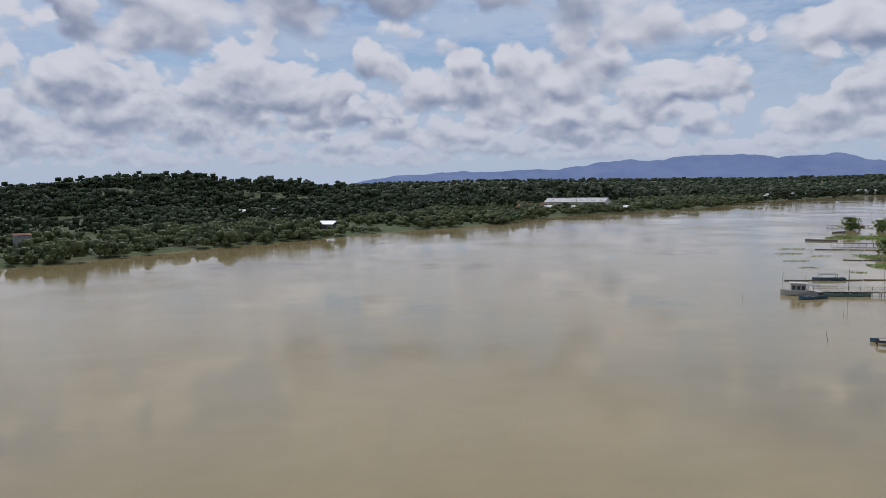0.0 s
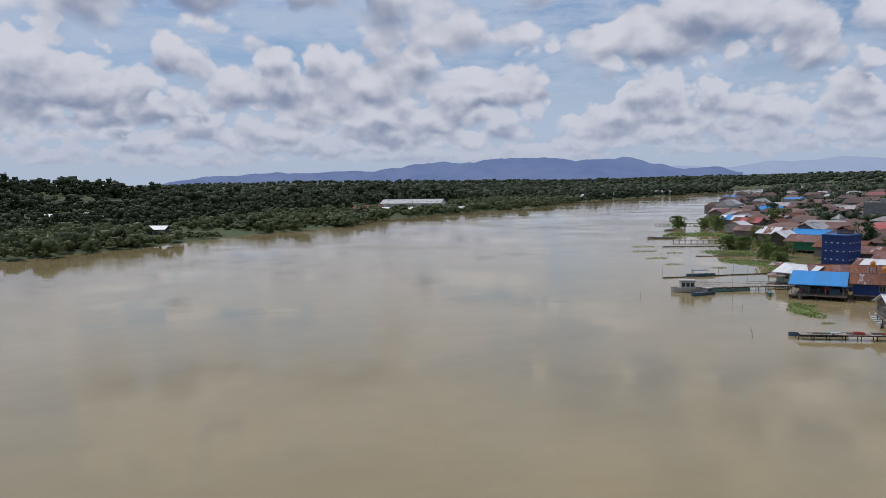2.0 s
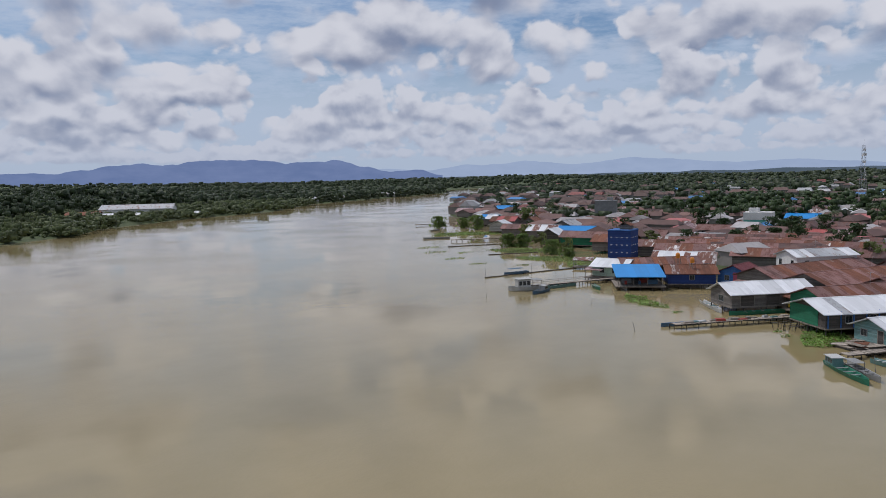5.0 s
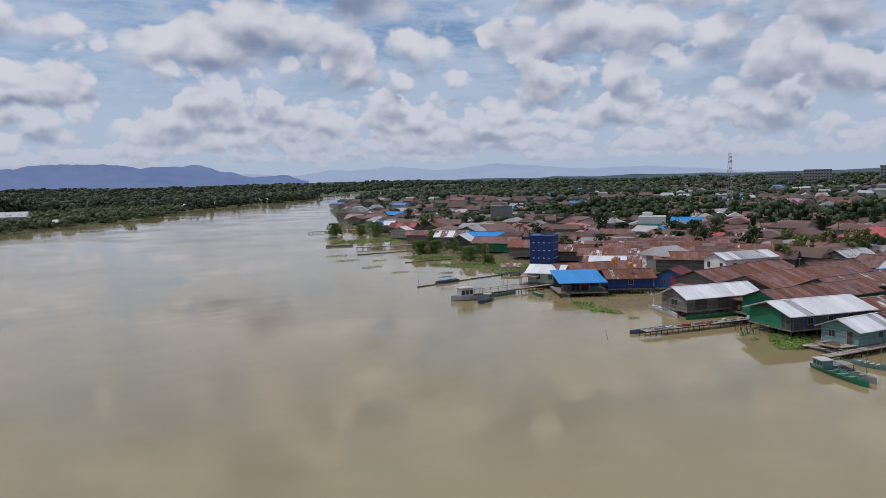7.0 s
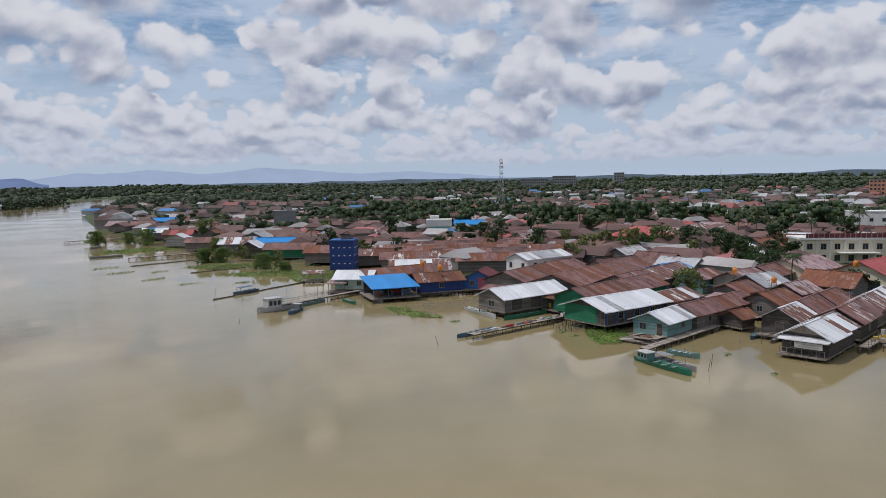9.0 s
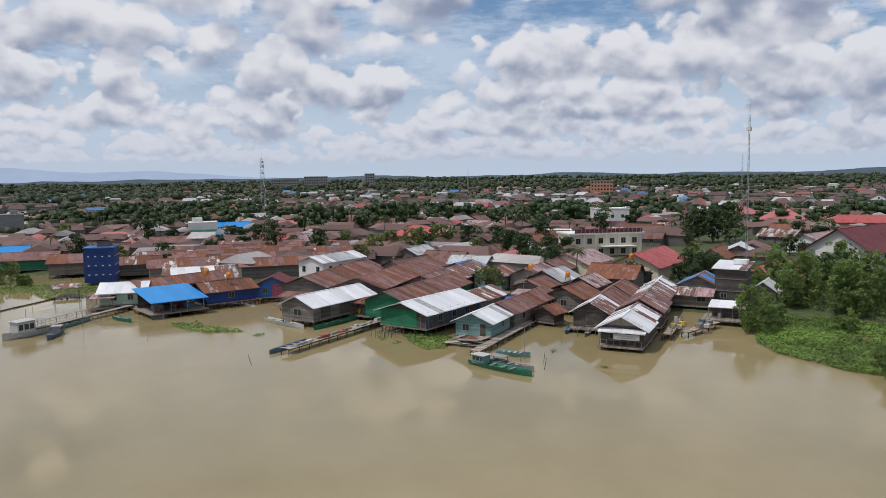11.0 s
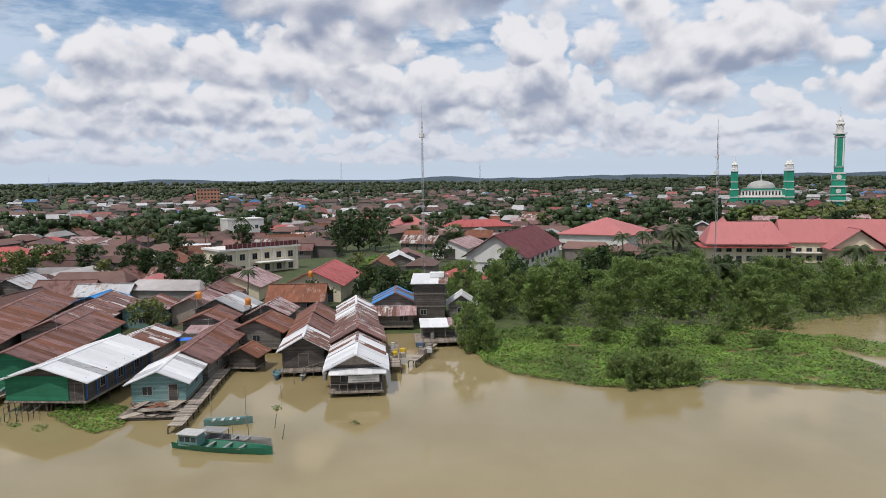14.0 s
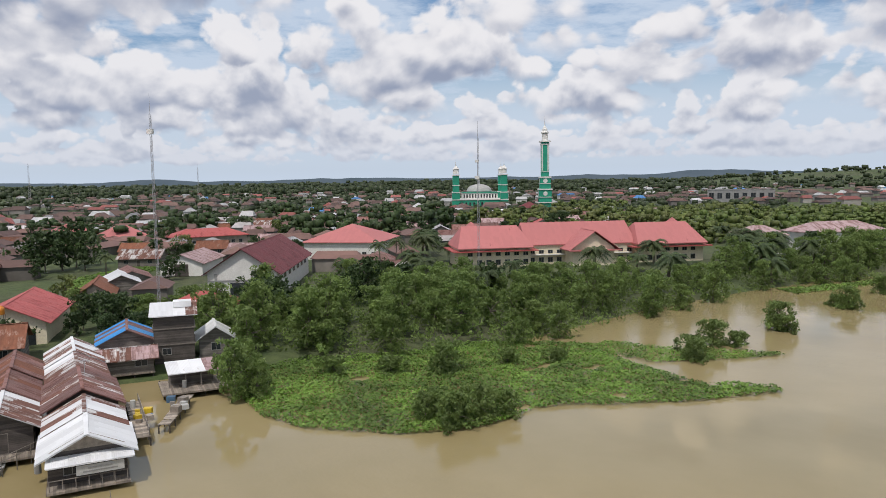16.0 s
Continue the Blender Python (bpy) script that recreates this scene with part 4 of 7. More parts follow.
def cream_school():
    h = thing("cream_building", pose(186.5, 46.0, 0, 0, 0, -74), "long two-storey cream building with brown parapet", "building")
    block(h, "wall", 0, 0, 1.2, 22.5, 10, 6.4, WALLS["cream"])
    block(h, "parapet", 0, 0, 7.6, 23.5, 11, 0.5, WALLS["white"])
    part("brown_parapet", Solid().box(0.6, -5.2, 8.1, 21, 0.4, 1.2).mesh("brown_parapet", ROOFS["maroon"]), h)
    block(h, "canopy", 3.0, -6.6, 4.1, 10.0, 3.0, 0.22, WALLS["white"])
    for i in range(7):
        block(h, "fin", -10.6 + i * 3.53, -5.1, 1.2, 0.3, 0.3, 6.3, WALLS["white"])
    for i in range(16):
        block(h, "parapet_rib", -9.4 + i * 1.33, -5.45, 8.1, 0.18, 0.14, 1.2, WALLS["concrete"])
    for i in range(6):
        opening(h, "window", -8.85 + i * 3.53, -5.0, 4.9, 1.3, 1.5)
        opening(h, "window", -8.85 + i * 3.53, -5.0, 1.8, 1.3, 1.5)


cream_school()


def hip_roof(parent, W, D, ez, rise, material, over=0.8, cx=0.0, cy=0.0, ridge_cut=None, name="roof", steps=True):
    w, d = W / 2 + over, D / 2 + over
    cut = min(w, d) if ridge_cut is None else ridge_cut
    s = Solid()
    if w >= d:
        top = [(-w + cut, 0, ez + rise), (w - cut, 0, ez + rise)]
        f = [(0, 1, 5, 4), (1, 2, 5), (2, 3, 4, 5), (3, 0, 4)]
    else:
        top = [(0, -d + cut, ez + rise), (0, d - cut, ez + rise)]
        f = [(0, 1, 4), (1, 2, 5, 4), (2, 3, 5), (3, 0, 4, 5)]
    s.add([(-w, -d, ez), (w, -d, ez), (w, d, ez), (-w, d, ez)] + top, f)
    s.box(0, 0, ez - 0.22, 2 * w, 2 * d, 0.22)
    return part(name, s.mesh(name, material), parent, pose(cx, cy, 0))


def warehouse_hall():
    h = thing("hall", pose(153.5, -17.0, 0, 0, 0, -136), "large white-walled hall with dark red pitched roof", "hall")
    W, D = 14.5, 42.0
    part("wall", body(W, D, 1.2, 7.0, 4.8, WALLS["white"]), h)
    gable_roof(h, W, D, 7.0, 4.8, [ROOFS["maroon"]], 1.0, seed=9, step=2.2)
    block(h, "door", -1.0, -D / 2 - 0.05, 1.2, 3.2, 0.2, 3.4, GLASS, "dark entrance door")
    for x in (-5.5, 2.0, 5.5):
        block(h, "pilaster", x, -D / 2 - 0.1, 1.2, 0.5, 0.3, 5.4, WALLS["concrete"])
    block(h, "band", 0, -D / 2 - 0.06, 4.9, W + 0.1, 0.16, 0.3, WALLS["concrete"])
    for i in range(7):
        opening(h, "window", W / 2, -18 + i * 5.6, 4.6, 2.6, 1.0, 90)


warehouse_hall()
river_house("white outbuilding with dull brown metal roof", 192, -20, -136, 11, 20, 5.0, 2.2, "white", ["dull"], on_stilts=False, name="outbuilding", doors=[("f", 0, 3.5, 3.0)], floor=1.2)


def red_school():
    h = thing("school_building", pose(136.0, 41.2, 0, 0, 0, -120), "cream school building with bright red metal roof", "building")
    part("wall", body(11, 20, 1.2, 5.0, 2.6, WALLS["cream"], "y"), h)
    gable_roof(h, 11, 20, 5.0, 2.6, [ROOFS["red"]], 0.8, seed=4, step=2.0)
    opening(h, "window", -3, -10, 2.6, 1.4, 1.2)
    block(h, "door", 2.5, -10.05, 1.2, 3.0, 0.2, 2.6, GLASS)


red_school()
river_house("building with dull maroon metal roof beside the school", 143.5, 56.5, -120, 11, 14, 4.6, 2.2, "cream", ["dull"], on_stilts=False, floor=1.2)


def government_building():
    """The long two-storey building with red hipped roofs and a gabled porch in its middle."""
    h = thing("government_building", pose(122.0, -103.0, 0, 0, 0, -128.5), "long two-storey cream building with faded red hipped roofs", "building")
    D = 13.0
    block(h, "wall", 0, 0, 1.2, 71, D, 5.6, WALLS["cream"])
    hip_roof(h, 31, D + 1.0, 6.9, 5.9, ROOFS["pink"], 1.0, 0, 1, 0.4)
    for x in (-26.0, 26.0):
        block(h, "wing", x, -2.0, 1.2, 20.5, D + 1.0, 5.4, WALLS["cream"])
        hip_roof(h, 19.0, D + 2.0, 6.7, 5.6, ROOFS["pink"], 1.2, x, -2.0, 2.6)
        block(h, "fascia", x, -2.0, 5.6, 24.2, D + 5.0, 0.28, ROOFS["red"])
    for x in (-31.5, 31.5):
        part("roof_peak", Solid().ring([(2.6, 11.6), (0.2, 13.4)], x * 0.98, 0, 4, 0.78).mesh("roof_peak", ROOFS["pink"]), h)
    gable_roof(h, 13, 9, 6.4, 4.6, [ROOFS["pink"]], 1.0, cx=1, cy=-9.5, step=0, name="porch_roof")
    block(h, "fascia", 1, -10.0, 5.5, 15, 11, 0.3, ROOFS["pink"])
    part("porch_gable", body(12, 8.6, 1.2, 6.3, 4.4, WALLS["cream"], "y", 1, -9.4), h)
    n = 0
    for i in range(26):
        x = -33 + i * 2.64
        if abs(x - 2) < 7:
            continue
        y = -D / 2 - (2.5 if abs(x) > 15.8 else 0)
        opening(h, "window", x, y, 4.3, 1.3, 0.9)
        opening(h, "window", x, y, 1.8, 1.3, 1.3)
    block(h, "balcony", 0, -D / 2 - 0.5, 3.9, 30, 1.0, 0.25, WALLS["white"])


government_building()


def hip_house(label, cx, cy, yaw, W, D, ez, rise, wall, roof, name="house"):
    h = thing(name, pose(cx, cy, 0, 0, 0, yaw), label, "house", "tiled houses")
    block(h, "wall", 0, 0, 1.0, W, D, ez - 1.0, WALLS[wall])
    hip_roof(h, W, D, ez, rise, ROOFS[roof], 0.9)
    for i in range(max(2, int(W / 3))):
        opening(h, "window", -W / 2 + 1.5 + i * 3, -D / 2, 2.2, 1.2, 1.2)
    return h


hip_house("large white building with red hipped roof", 190, -76, -147, 24, 26, 6.6, 5.0, "white", "pink")
hip_house("long low building with red hipped roof", 268, -68, -105, 28, 12, 5.2, 2.8, "brick", "red")
hip_house("white house with faded red hipped roof", 337, -43, -105, 16, 13, 5.4, 3.6, "white", "pink")
hip_house("house with broad faded red hipped roof", 303, -50, -105, 18, 14, 4.6, 4.4, "white", "pink")
hip_house("small house with bright red roof", 127, 14, -140, 11, 9, 3.6, 2.4, "white", "red")
hip_house("house with broad red roof", 222, 105, -100, 18, 14, 5.0, 3.2, "brick", "red")
hip_house("long white building with brown hipped roof", 72, -182, -120, 30, 12, 7.5, 3.0, "white", "dull")
hip_house("white wing with brown hipped roof", 88, -158, -148, 14, 10, 7.2, 2.6, "white", "dull")
hip_house("red pavilion with tiered roof", 300, -330, -140, 14, 14, 6.5, 4.0, "cream", "maroon")


def white_cube():
    h = thing("white_block", pose(300, 27, 0, 0, 0, -84), "plain white flat-roofed block among low houses", "building")
    block(h, "wall", 0, 0, 1, 15, 11, 9.0, WALLS["white"])
    block(h, "parapet", 0, 0, 10, 15.3, 11.3, 0.4, WALLS["white"])
    for i in range(3):
        opening(h, "window", -4.5 + i * 4.5, -5.5, 6.2, 1.2, 1.3)


white_cube()


def teal_block():
    h = thing("teal_building", pose(250, 196, 0, 0, 0, -66), "two-storey building with white top and turquoise walls", "building")
    block(h, "wall", 0, 0, 1, 11, 9, 4.6, WALLS["turq"])
    block(h, "upper_wall", 0, 0, 5.6, 11.2, 9.2, 3.0, WALLS["white"])
    block(h, "stair_house", -2, 1, 8.6, 4, 4, 1.6, WALLS["white"])
    for i in range(3):
        opening(h, "window", -3.6 + i * 3.6, -4.6, 2.6, 1.6, 1.4)
        opening(h, "window", 5.55, -3 + i * 3, 2.6, 1.4, 1.4, 90)


teal_block()


def grey_tower():
    h = thing("concrete_tower", pose(262, 287, 0, 0, 0, -55), "tall plain grey concrete nest tower", "tower")
    block(h, "wall", 0, 0, 1, 11, 8, 10.6, WALLS["concrete"])
    block(h, "parapet", 0, 0, 11.6, 11.3, 8.3, 0.3, WALLS["concrete"])
    block(h, "stair_house", 2, 0, 11.9, 3, 3, 1.6, WALLS["concrete"])


grey_tower()


def office_block(label, cx, cy, yaw, W, D, H, wall, floors, bays, name="office_block"):
    h = thing(name, pose(cx, cy, 0, 0, 0, yaw), label, "building")
    block(h, "wall", 0, 0, 1, W, D, H, WALLS[wall])
    block(h, "parapet", 0, 0, 1 + H, W + 0.6, D + 0.6, 0.5, WALLS["concrete"])
    for k in range(floors):
        z = 1 + H * (k + 0.3) / floors
        for i in range(bays):
            opening(h, "window", -W / 2 + (i + 0.5) * W / bays, -D / 2, z, W / bays * 0.55, H / floors * 0.45)


office_block("orange brick-coloured block among far roofs", 952, -55, -95, 28, 16, 18, "orange", 4, 7)
office_block("long unfinished dark concrete building", 1860, 650, -75, 70, 24, 27, "concrete", 4, 12)
office_block("unfinished dark concrete building wing", 1890, 575, -75, 62, 24, 34, "concrete", 5, 10)
office_block("narrow dark concrete frame building", 1925, 436, -75, 26, 18, 40, "concrete", 6, 4)
office_block("long dark flat-roofed warehouse", 270, -640, -160, 60, 24, 12, "concrete", 1, 8)


def mosque():
    h = thing("mosque", pose(405, -404, 0, 0, 0, -138), "large emerald green and white mosque with grey dome and corner towers", "mosque")
    block(h, "podium", 0, 0, 1, 42, 36, 8, WALLS["emerald"])
    block(h, "cornice", 0, 0, 9, 43, 37, 0.8, WALLS["white"])
    block(h, "upper_hall", 0, 1, 9.8, 30, 26, 5.0, WALLS["white"])
    block(h, "upper_cornice", 0, 1, 14.8, 31, 27, 0.6, WALLS["emerald"])
    for i in range(12):
        opening(h, "window", -18.2 + i * 3.3, -18, 2.5, 1.6, 4.5)
        opening(h, "window", -13.2 + i * 2.4, -12, 10.6, 1.1, 3.0)
    prof = [(10.6, 15.2), (11, 16.4)] + [(10.6 * math.cos(a), 16.6 + 5.6 * math.sin(a)) for a in np.linspace(0.05, 1.5, 9)] + [(0.5, 23.2), (0.1, 31.0)]
    part("dome", Solid().ring(prof, 0, 2, 32).mesh("dome", plain("grey_dome_tile", (0.33, 0.33, 0.32), (0.42, 0.42, 0.40), 0.5, 0.3, 0.05), True), h)
    tower = Solid().box(0, 0, 1, 6.4, 6.4, 14).box(0, 0, 15, 5.2, 5.2, 15)
    white = Solid()
    bands = [(z, Solid().box(0, 0, 0, w, w, 0.7).mesh("tower_cornice", WALLS["white"])) for z, w in ((9, 7.0), (15, 6.8), (21, 5.7), (29.5, 6.2), (31, 4.6))]
    white.ring([(2.2, 31.7), (2.2, 34.5), (2.6, 34.8), (1.2, 36.8), (0.25, 38), (0.08, 42)], 0, 0, 8)
    tm, wm = tower.mesh("corner_tower", WALLS["emerald"]), white.mesh("tower_lantern", WALLS["white"])
    for x, y in ((-20, -17), (20, -17), (-20, 17), (20, 17)):
        t = part("corner_tower", tm, h, pose(x, y, 0))
        part("tower_lantern", wm, t)
        for z, me in bands:
            part("tower_cornice", me, t, pose(0, 0, z))


mosque()


def minaret():
    h = thing("minaret", pose(330, -393, 0, 0, 0, -140), "tall emerald green and white mosque minaret with balconies", "minaret")
    s, w = Solid(), Solid()
    s.box(0, 0, 1, 13, 13, 7, 0, 0.9).box(0, 0, 8, 9.6, 9.6, 10).box(0, 0, 18, 8.2, 8.2, 9).box(0, 0, 27, 5.8, 5.8, 27)
    for z, k, t in ((7.2, 14.0, 0.8), (11.5, 10.6, 0.5), (17.2, 10.8, 1.0), (22.0, 8.8, 0.5), (26.4, 9.0, 1.2), (31, 6.3, 0.5), (52.0, 6.6, 0.8), (54.0, 8.4, 1.0)):
        part("balcony", Solid().box(0, 0, 0, k, k, t).mesh("balcony", WALLS["white"]), h, pose(0, 0, z))
    w.ring([(2.3, 55), (2.3, 60.5), (3.0, 61.0), (3.0, 61.6), (2.0, 62.4), (1.9, 64), (0.5, 66.4), (0.3, 68), (0.12, 74)], 0, 0, 10)
    part("lantern", w.mesh("lantern", WALLS["white"]), h)
    part("shaft", s.mesh("shaft", WALLS["emerald"]), h)
    disc = Solid().ring([(1.7, 0), (1.7, 0.25)], 0, 0, 16).mesh("roundel", WALLS["white"])
    for z, d in ((14.5, 4.85), (24.3, 4.15)):
        for a in range(4):
            part("roundel", disc, h, Matrix.Rotation(a * math.pi / 2, 4, "Z") @ pose(0, -d, z, 90))
    slit = Solid().box(0, 0, 0, 0.9, 0.3, 20).mesh("slit", WALLS["white"])
    for a in range(4):
        for o in (-2.2, 2.2):
            part("slit", slit, h, Matrix.Rotation(a * math.pi / 2, 4, "Z") @ pose(o, -2.86, 32))


minaret()


def lattice_mast(cx, cy, H, w0, w1, label, drums=()):
    h = thing("radio_mast", pose(cx, cy, 0), label, "mast", "radio masts")
    legs = ((-1, -1), (1, -1), (1, 1), (-1, 1)) if w0 > 1.2 else ((-1, -0.6), (1, -0.6), (0, 1.1))
    n = int(H / max(1.6, w0))
    at = [lambda z, i=i: Vector((legs[i][0] * (w0 + (w1 - w0) * z / H) / 2, legs[i][1] * (w0 + (w1 - w0) * z / H) / 2, z)) for i in range(len(legs))]
    for i in range(len(legs)):
        part("mast_leg", Solid().bar(at[i](0), at[i](H), 0.015 + w0 * 0.035, 0.03).mesh("mast_leg", STEEL), h)
    br = Solid()
    for k in range(n):
        z0, z1 = H * k / n, H * (k + 1) / n
        for i in range(len(legs)):
            j = (i + 1) % len(legs)
            br.bar(at[i](z0), at[j](z1), 0.012 + w0 * 0.014, n=4).bar(at[i](z1), at[j](z1), 0.012 + w0 * 0.014, n=4)
    part("bracing", br.mesh("bracing", STEEL), h)
    for z, r in drums:
        part("antenna_drum", Solid().ring([(r, z), (r, z + r * 1.4)], w1 * 0.7, 0, 10).mesh("antenna_drum", WALLS["white"]), h)
    part("spike", Solid().bar((0, 0, H), (0, 0, H + 3.5), 0.05, 0.02).mesh("spike", STEEL), h)


lattice_mast(415, 226, 39, 3.6, 1.4, "tall steel lattice radio mast behind dark trees", [(33, 1.1), (29, 0.9), (36, 0.8)])
lattice_mast(126.5, 22.5, 37, 0.48, 0.34, "slender steel radio mast with antenna drum", [(33.8, 0.6)])
lattice_mast(104, -37, 34, 0.48, 0.32, "slender steel radio mast rising from the thicket", [(25.5, 0.5), (29, 0.4)])
lattice_mast(900, -420, 48, 2.4, 0.8, "distant steel radio mast", [])
lattice_mast(1250, -330, 60, 3, 1.0, "distant steel radio mast", [])
lattice_mast(900, 120, 34, 2.2, 0.8, "distant steel radio mast", [])

# ---- the town behind ----
def proto_house(W, D, ez, rise, wall, roof, hip=False):
    h = thing("town_house", pose(0, 0, -500), "low town house with %s sheet roof" % roof, "house", "town houses")
    if hip:
        block(h, "wall", 0, 0, 0.6, W, D, ez - 0.6, WALLS[wall])
        hip_roof(h, W, D, ez, rise, ROOFS[roof], 0.6)
    else:
        part("wall", body(W, D, 0.6, ez, rise, WALLS[wall], "x"), h)
        gable_roof(h, W, D, ez, rise, [ROOFS[roof]], 0.6, "x", step=0)
    for u in (-W * 0.3, W * 0.28):
        opening(h, "window", u, -D / 2, 1.9, 1.1, 1.0)
    opening(h, "door", 0, -D / 2, 0.9, 0.9, 2.0)
    return h


WORDS = dict(brown="rusty brown", darkrust="dark brown", rust="rust-streaked", zinc="pale zinc", grey="grey zinc", strip="patched zinc and rust", red="red", maroon="maroon", blue="blue", dull="dull pink-grey", pink="faded red")
PROTO = {}
for key, count in (("brown", 3), ("darkrust", 3), ("rust", 2), ("zinc", 2), ("grey", 2), ("strip", 2), ("red", 2), ("maroon", 2), ("blue", 1), ("dull", 2), ("pink", 1)):
    for k in range(count):
        rg = random.Random(len(PROTO) * 7 + k)
        ob = proto_house(rg.uniform(9, 14), rg.uniform(6.5, 9), rg.uniform(3.1, 3.9), rg.uniform(1.5, 2.3), rg.choice(("brick", "brick", "wood", "palewood", "wood", "teal")), key, key in ("red", "maroon", "pink") and k == 0)
        ob["label"] = "low town house with %s sheet roof" % WORDS[key]
        PROTO.setdefault(key, []).append(ob)

# spots that special buildings, gardens, the road and the thicket keep free: x, y, radius
CLEAR = [(186, 42, 20), (147, -16, 24), (192, -20, 14), (139, 40, 18), (190, -76, 24), (268, -68, 17), (196, -8, 15), (303, -50, 12), (337, -43, 11), (300, 27, 12), (150, 178, 6), (222, 105, 14), (250, 196, 12), (262, 287, 12),
         (134, 172, 9), (118, -97, 45), (72, -182, 24), (88, -158, 16), (127, 14, 12), (412, -398, 55), (330, -393, 14), (300, -330, 14), (128, 114, 12), (126, 22, 4), (130, 32, 9), (150, 60, 8), (226, 2, 12), (112, 34, 8)]
THICKET = np.array([(96, 26), (112, 26), (129, 13), (128, -9), (136, -28), (110, -55), (86, -88), (72, -140), (40, -200), (20, -180), (60, -90), (66, -40), (72, 0)], float)


def within(poly, x, y):
    inside = False
    n = len(poly)
    for i in range(n):
        ax, ay = poly[i]
        bx, by = poly[(i + 1) % n]
        if (ay > y) != (by > y) and x < ax + (y - ay) * (bx - ax) / (by - ay):
            inside = not inside
    return inside


def free_land(x, y, edge, room=5.0):
    if float(river_side(x, y)) < edge or bool(west_of_river(np.float64(x), np.float64(y))) or within(THICKET, x, y):
        return False
    if any(math.hypot(x - a, y - b) < r + room for a, b, r in CLEAR):
        return False
    return True


def row_yaw(x, y):
    return -114 + 45 * min(1, max(0, (y - 110) / 90)) + (-20 if y < 0 else 0)


def fill_town():
    rg = random.Random(11)
    spots = []
    taken = [(o.matrix_basis.translation.x, o.matrix_basis.translation.y) for o in scene.objects if o.parent is None and o.get("group") == "riverside houses"]
    long_rows = [(97, 90), (104, 84), (117, 107), (109, 111), (125, 103), (112, 84), (120, 78), (104, 89), (127, 80), (121, 93), (115, 97), (129, 90), (124, 143), (117, 146), (131, 140), (112, 142), (104, 150), (104, 131), (98, 138)]
    near = [(x, y, 9.0) for x, y in taken] + [(x, y, 7.5) for x, y in long_rows]
    tries = 0
    while len(spots) < 295 and tries < 40000:
        tries += 1
        d = 60 + 430 * rg.random() ** 1.15
        a = math.radians(rg.uniform(-64, 68))
        x, y = 20 + d * math.cos(a), 60 + d * math.sin(a)
        if not free_land(x, y, 2.0) or any(abs(x - p) < r + 1 and abs(y - q) < r + 1 and math.hypot(x - p, y - q) < r for p, q, r in near):
            continue
        spots.append((x, y))
        near.append((x, y, 10.0 if d < 260 else 12.5))
    kinds = ["brown"] * 9 + ["darkrust"] * 6 + ["rust"] * 4 + ["zinc"] * 2 + ["grey"] * 3 + ["strip"] * 3 + ["red"] + ["maroon"] * 2 + ["blue"] + ["dull"] * 4 + ["pink"]
    for x, y in spots:
        kind = rg.choice(kinds if y > 20 else kinds + ["red"] + ["zinc"] * 2 + ["grey"] * 2)
        house = copy_thing(rg.choice(PROTO[kind]), pose(x, y, 0.5, 0, 0, row_yaw(x, y) + rg.choice((0, 90)) + rg.uniform(-6, 6)))
        if math.hypot(x - 20, y - 60) > 310:
            for child in [c for c in house.children_recursive if c.name.split(".")[0] in ("pane", "door_leaf", "window", "door")]:
                bpy.data.objects.remove(child)
    return near


NEAR = fill_town()
for group in PROTO.values():
    for ob in group:
        for child in list(ob.children_recursive):
            bpy.data.objects.remove(child)
        bpy.data.objects.remove(ob)


def distant_roofs(name, label, kinds, count, seed, d0=430, reach=1500, gap=0.0):
    """Roofs of the town that melt into one another in the distance. gap: room kept from what stands already."""
    rg = random.Random(seed)
    roof, wall = Solid(), Solid()
    k = tries = 0
    while k < count and tries < 12000:
        tries += 1
        d = d0 + reach * rg.random() ** (1.6 if not gap else 1.0)
        a = math.radians(rg.uniform(-84, 60) if not gap else rg.uniform(-50, 66))
        x, y = 20 + d * math.cos(a), 60 + d * math.sin(a)
        if gap:
            if any(abs(x - p) < gap and abs(y - q) < gap for p, q, r in NEAR):
                continue
            NEAR.append((x, y, gap))
        if not free_land(x, y, 6.0) or (y < -150 and x < 250 + (y + 150) * -0.35 and d < 620):
            continue
        k += 1
        W, D, e, r = rg.uniform(8, 18), rg.uniform(7, 11), rg.uniform(3.2, 6.0 if not gap else 4.2), rg.uniform(1.5, 3.2 if not gap else 2.2)
        t = math.radians(row_yaw(x, y) + rg.choice((0, 90)) + rg.uniform(-12, 12))
        c, s = math.cos(t), math.sin(t)
        z = float(land_height(x, y)) - 0.5

        def P(u, v, h):
            return (x + u * c - v * s, y + u * s + v * c, z + h)

        wall.box(x, y, z, W - 1, D - 1, e, t)
        roof.add([P(-W / 2, -D / 2, e), P(W / 2, -D / 2, e), P(W / 2, D / 2, e), P(-W / 2, D / 2, e), P(-W / 2 * 0.8, 0, e + r), P(W / 2 * 0.8, 0, e + r)],
                 [(0, 1, 5, 4), (1, 2, 5), (2, 3, 4, 5), (3, 0, 4), (3, 2, 1, 0)])
    town = thing(name, pose(0, 0, 0), label, "town", kind="stuff")
    part("roof", roof.mesh("roof", kinds[0]), town)
    part("wall", wall.mesh("wall", kinds[1]), town)


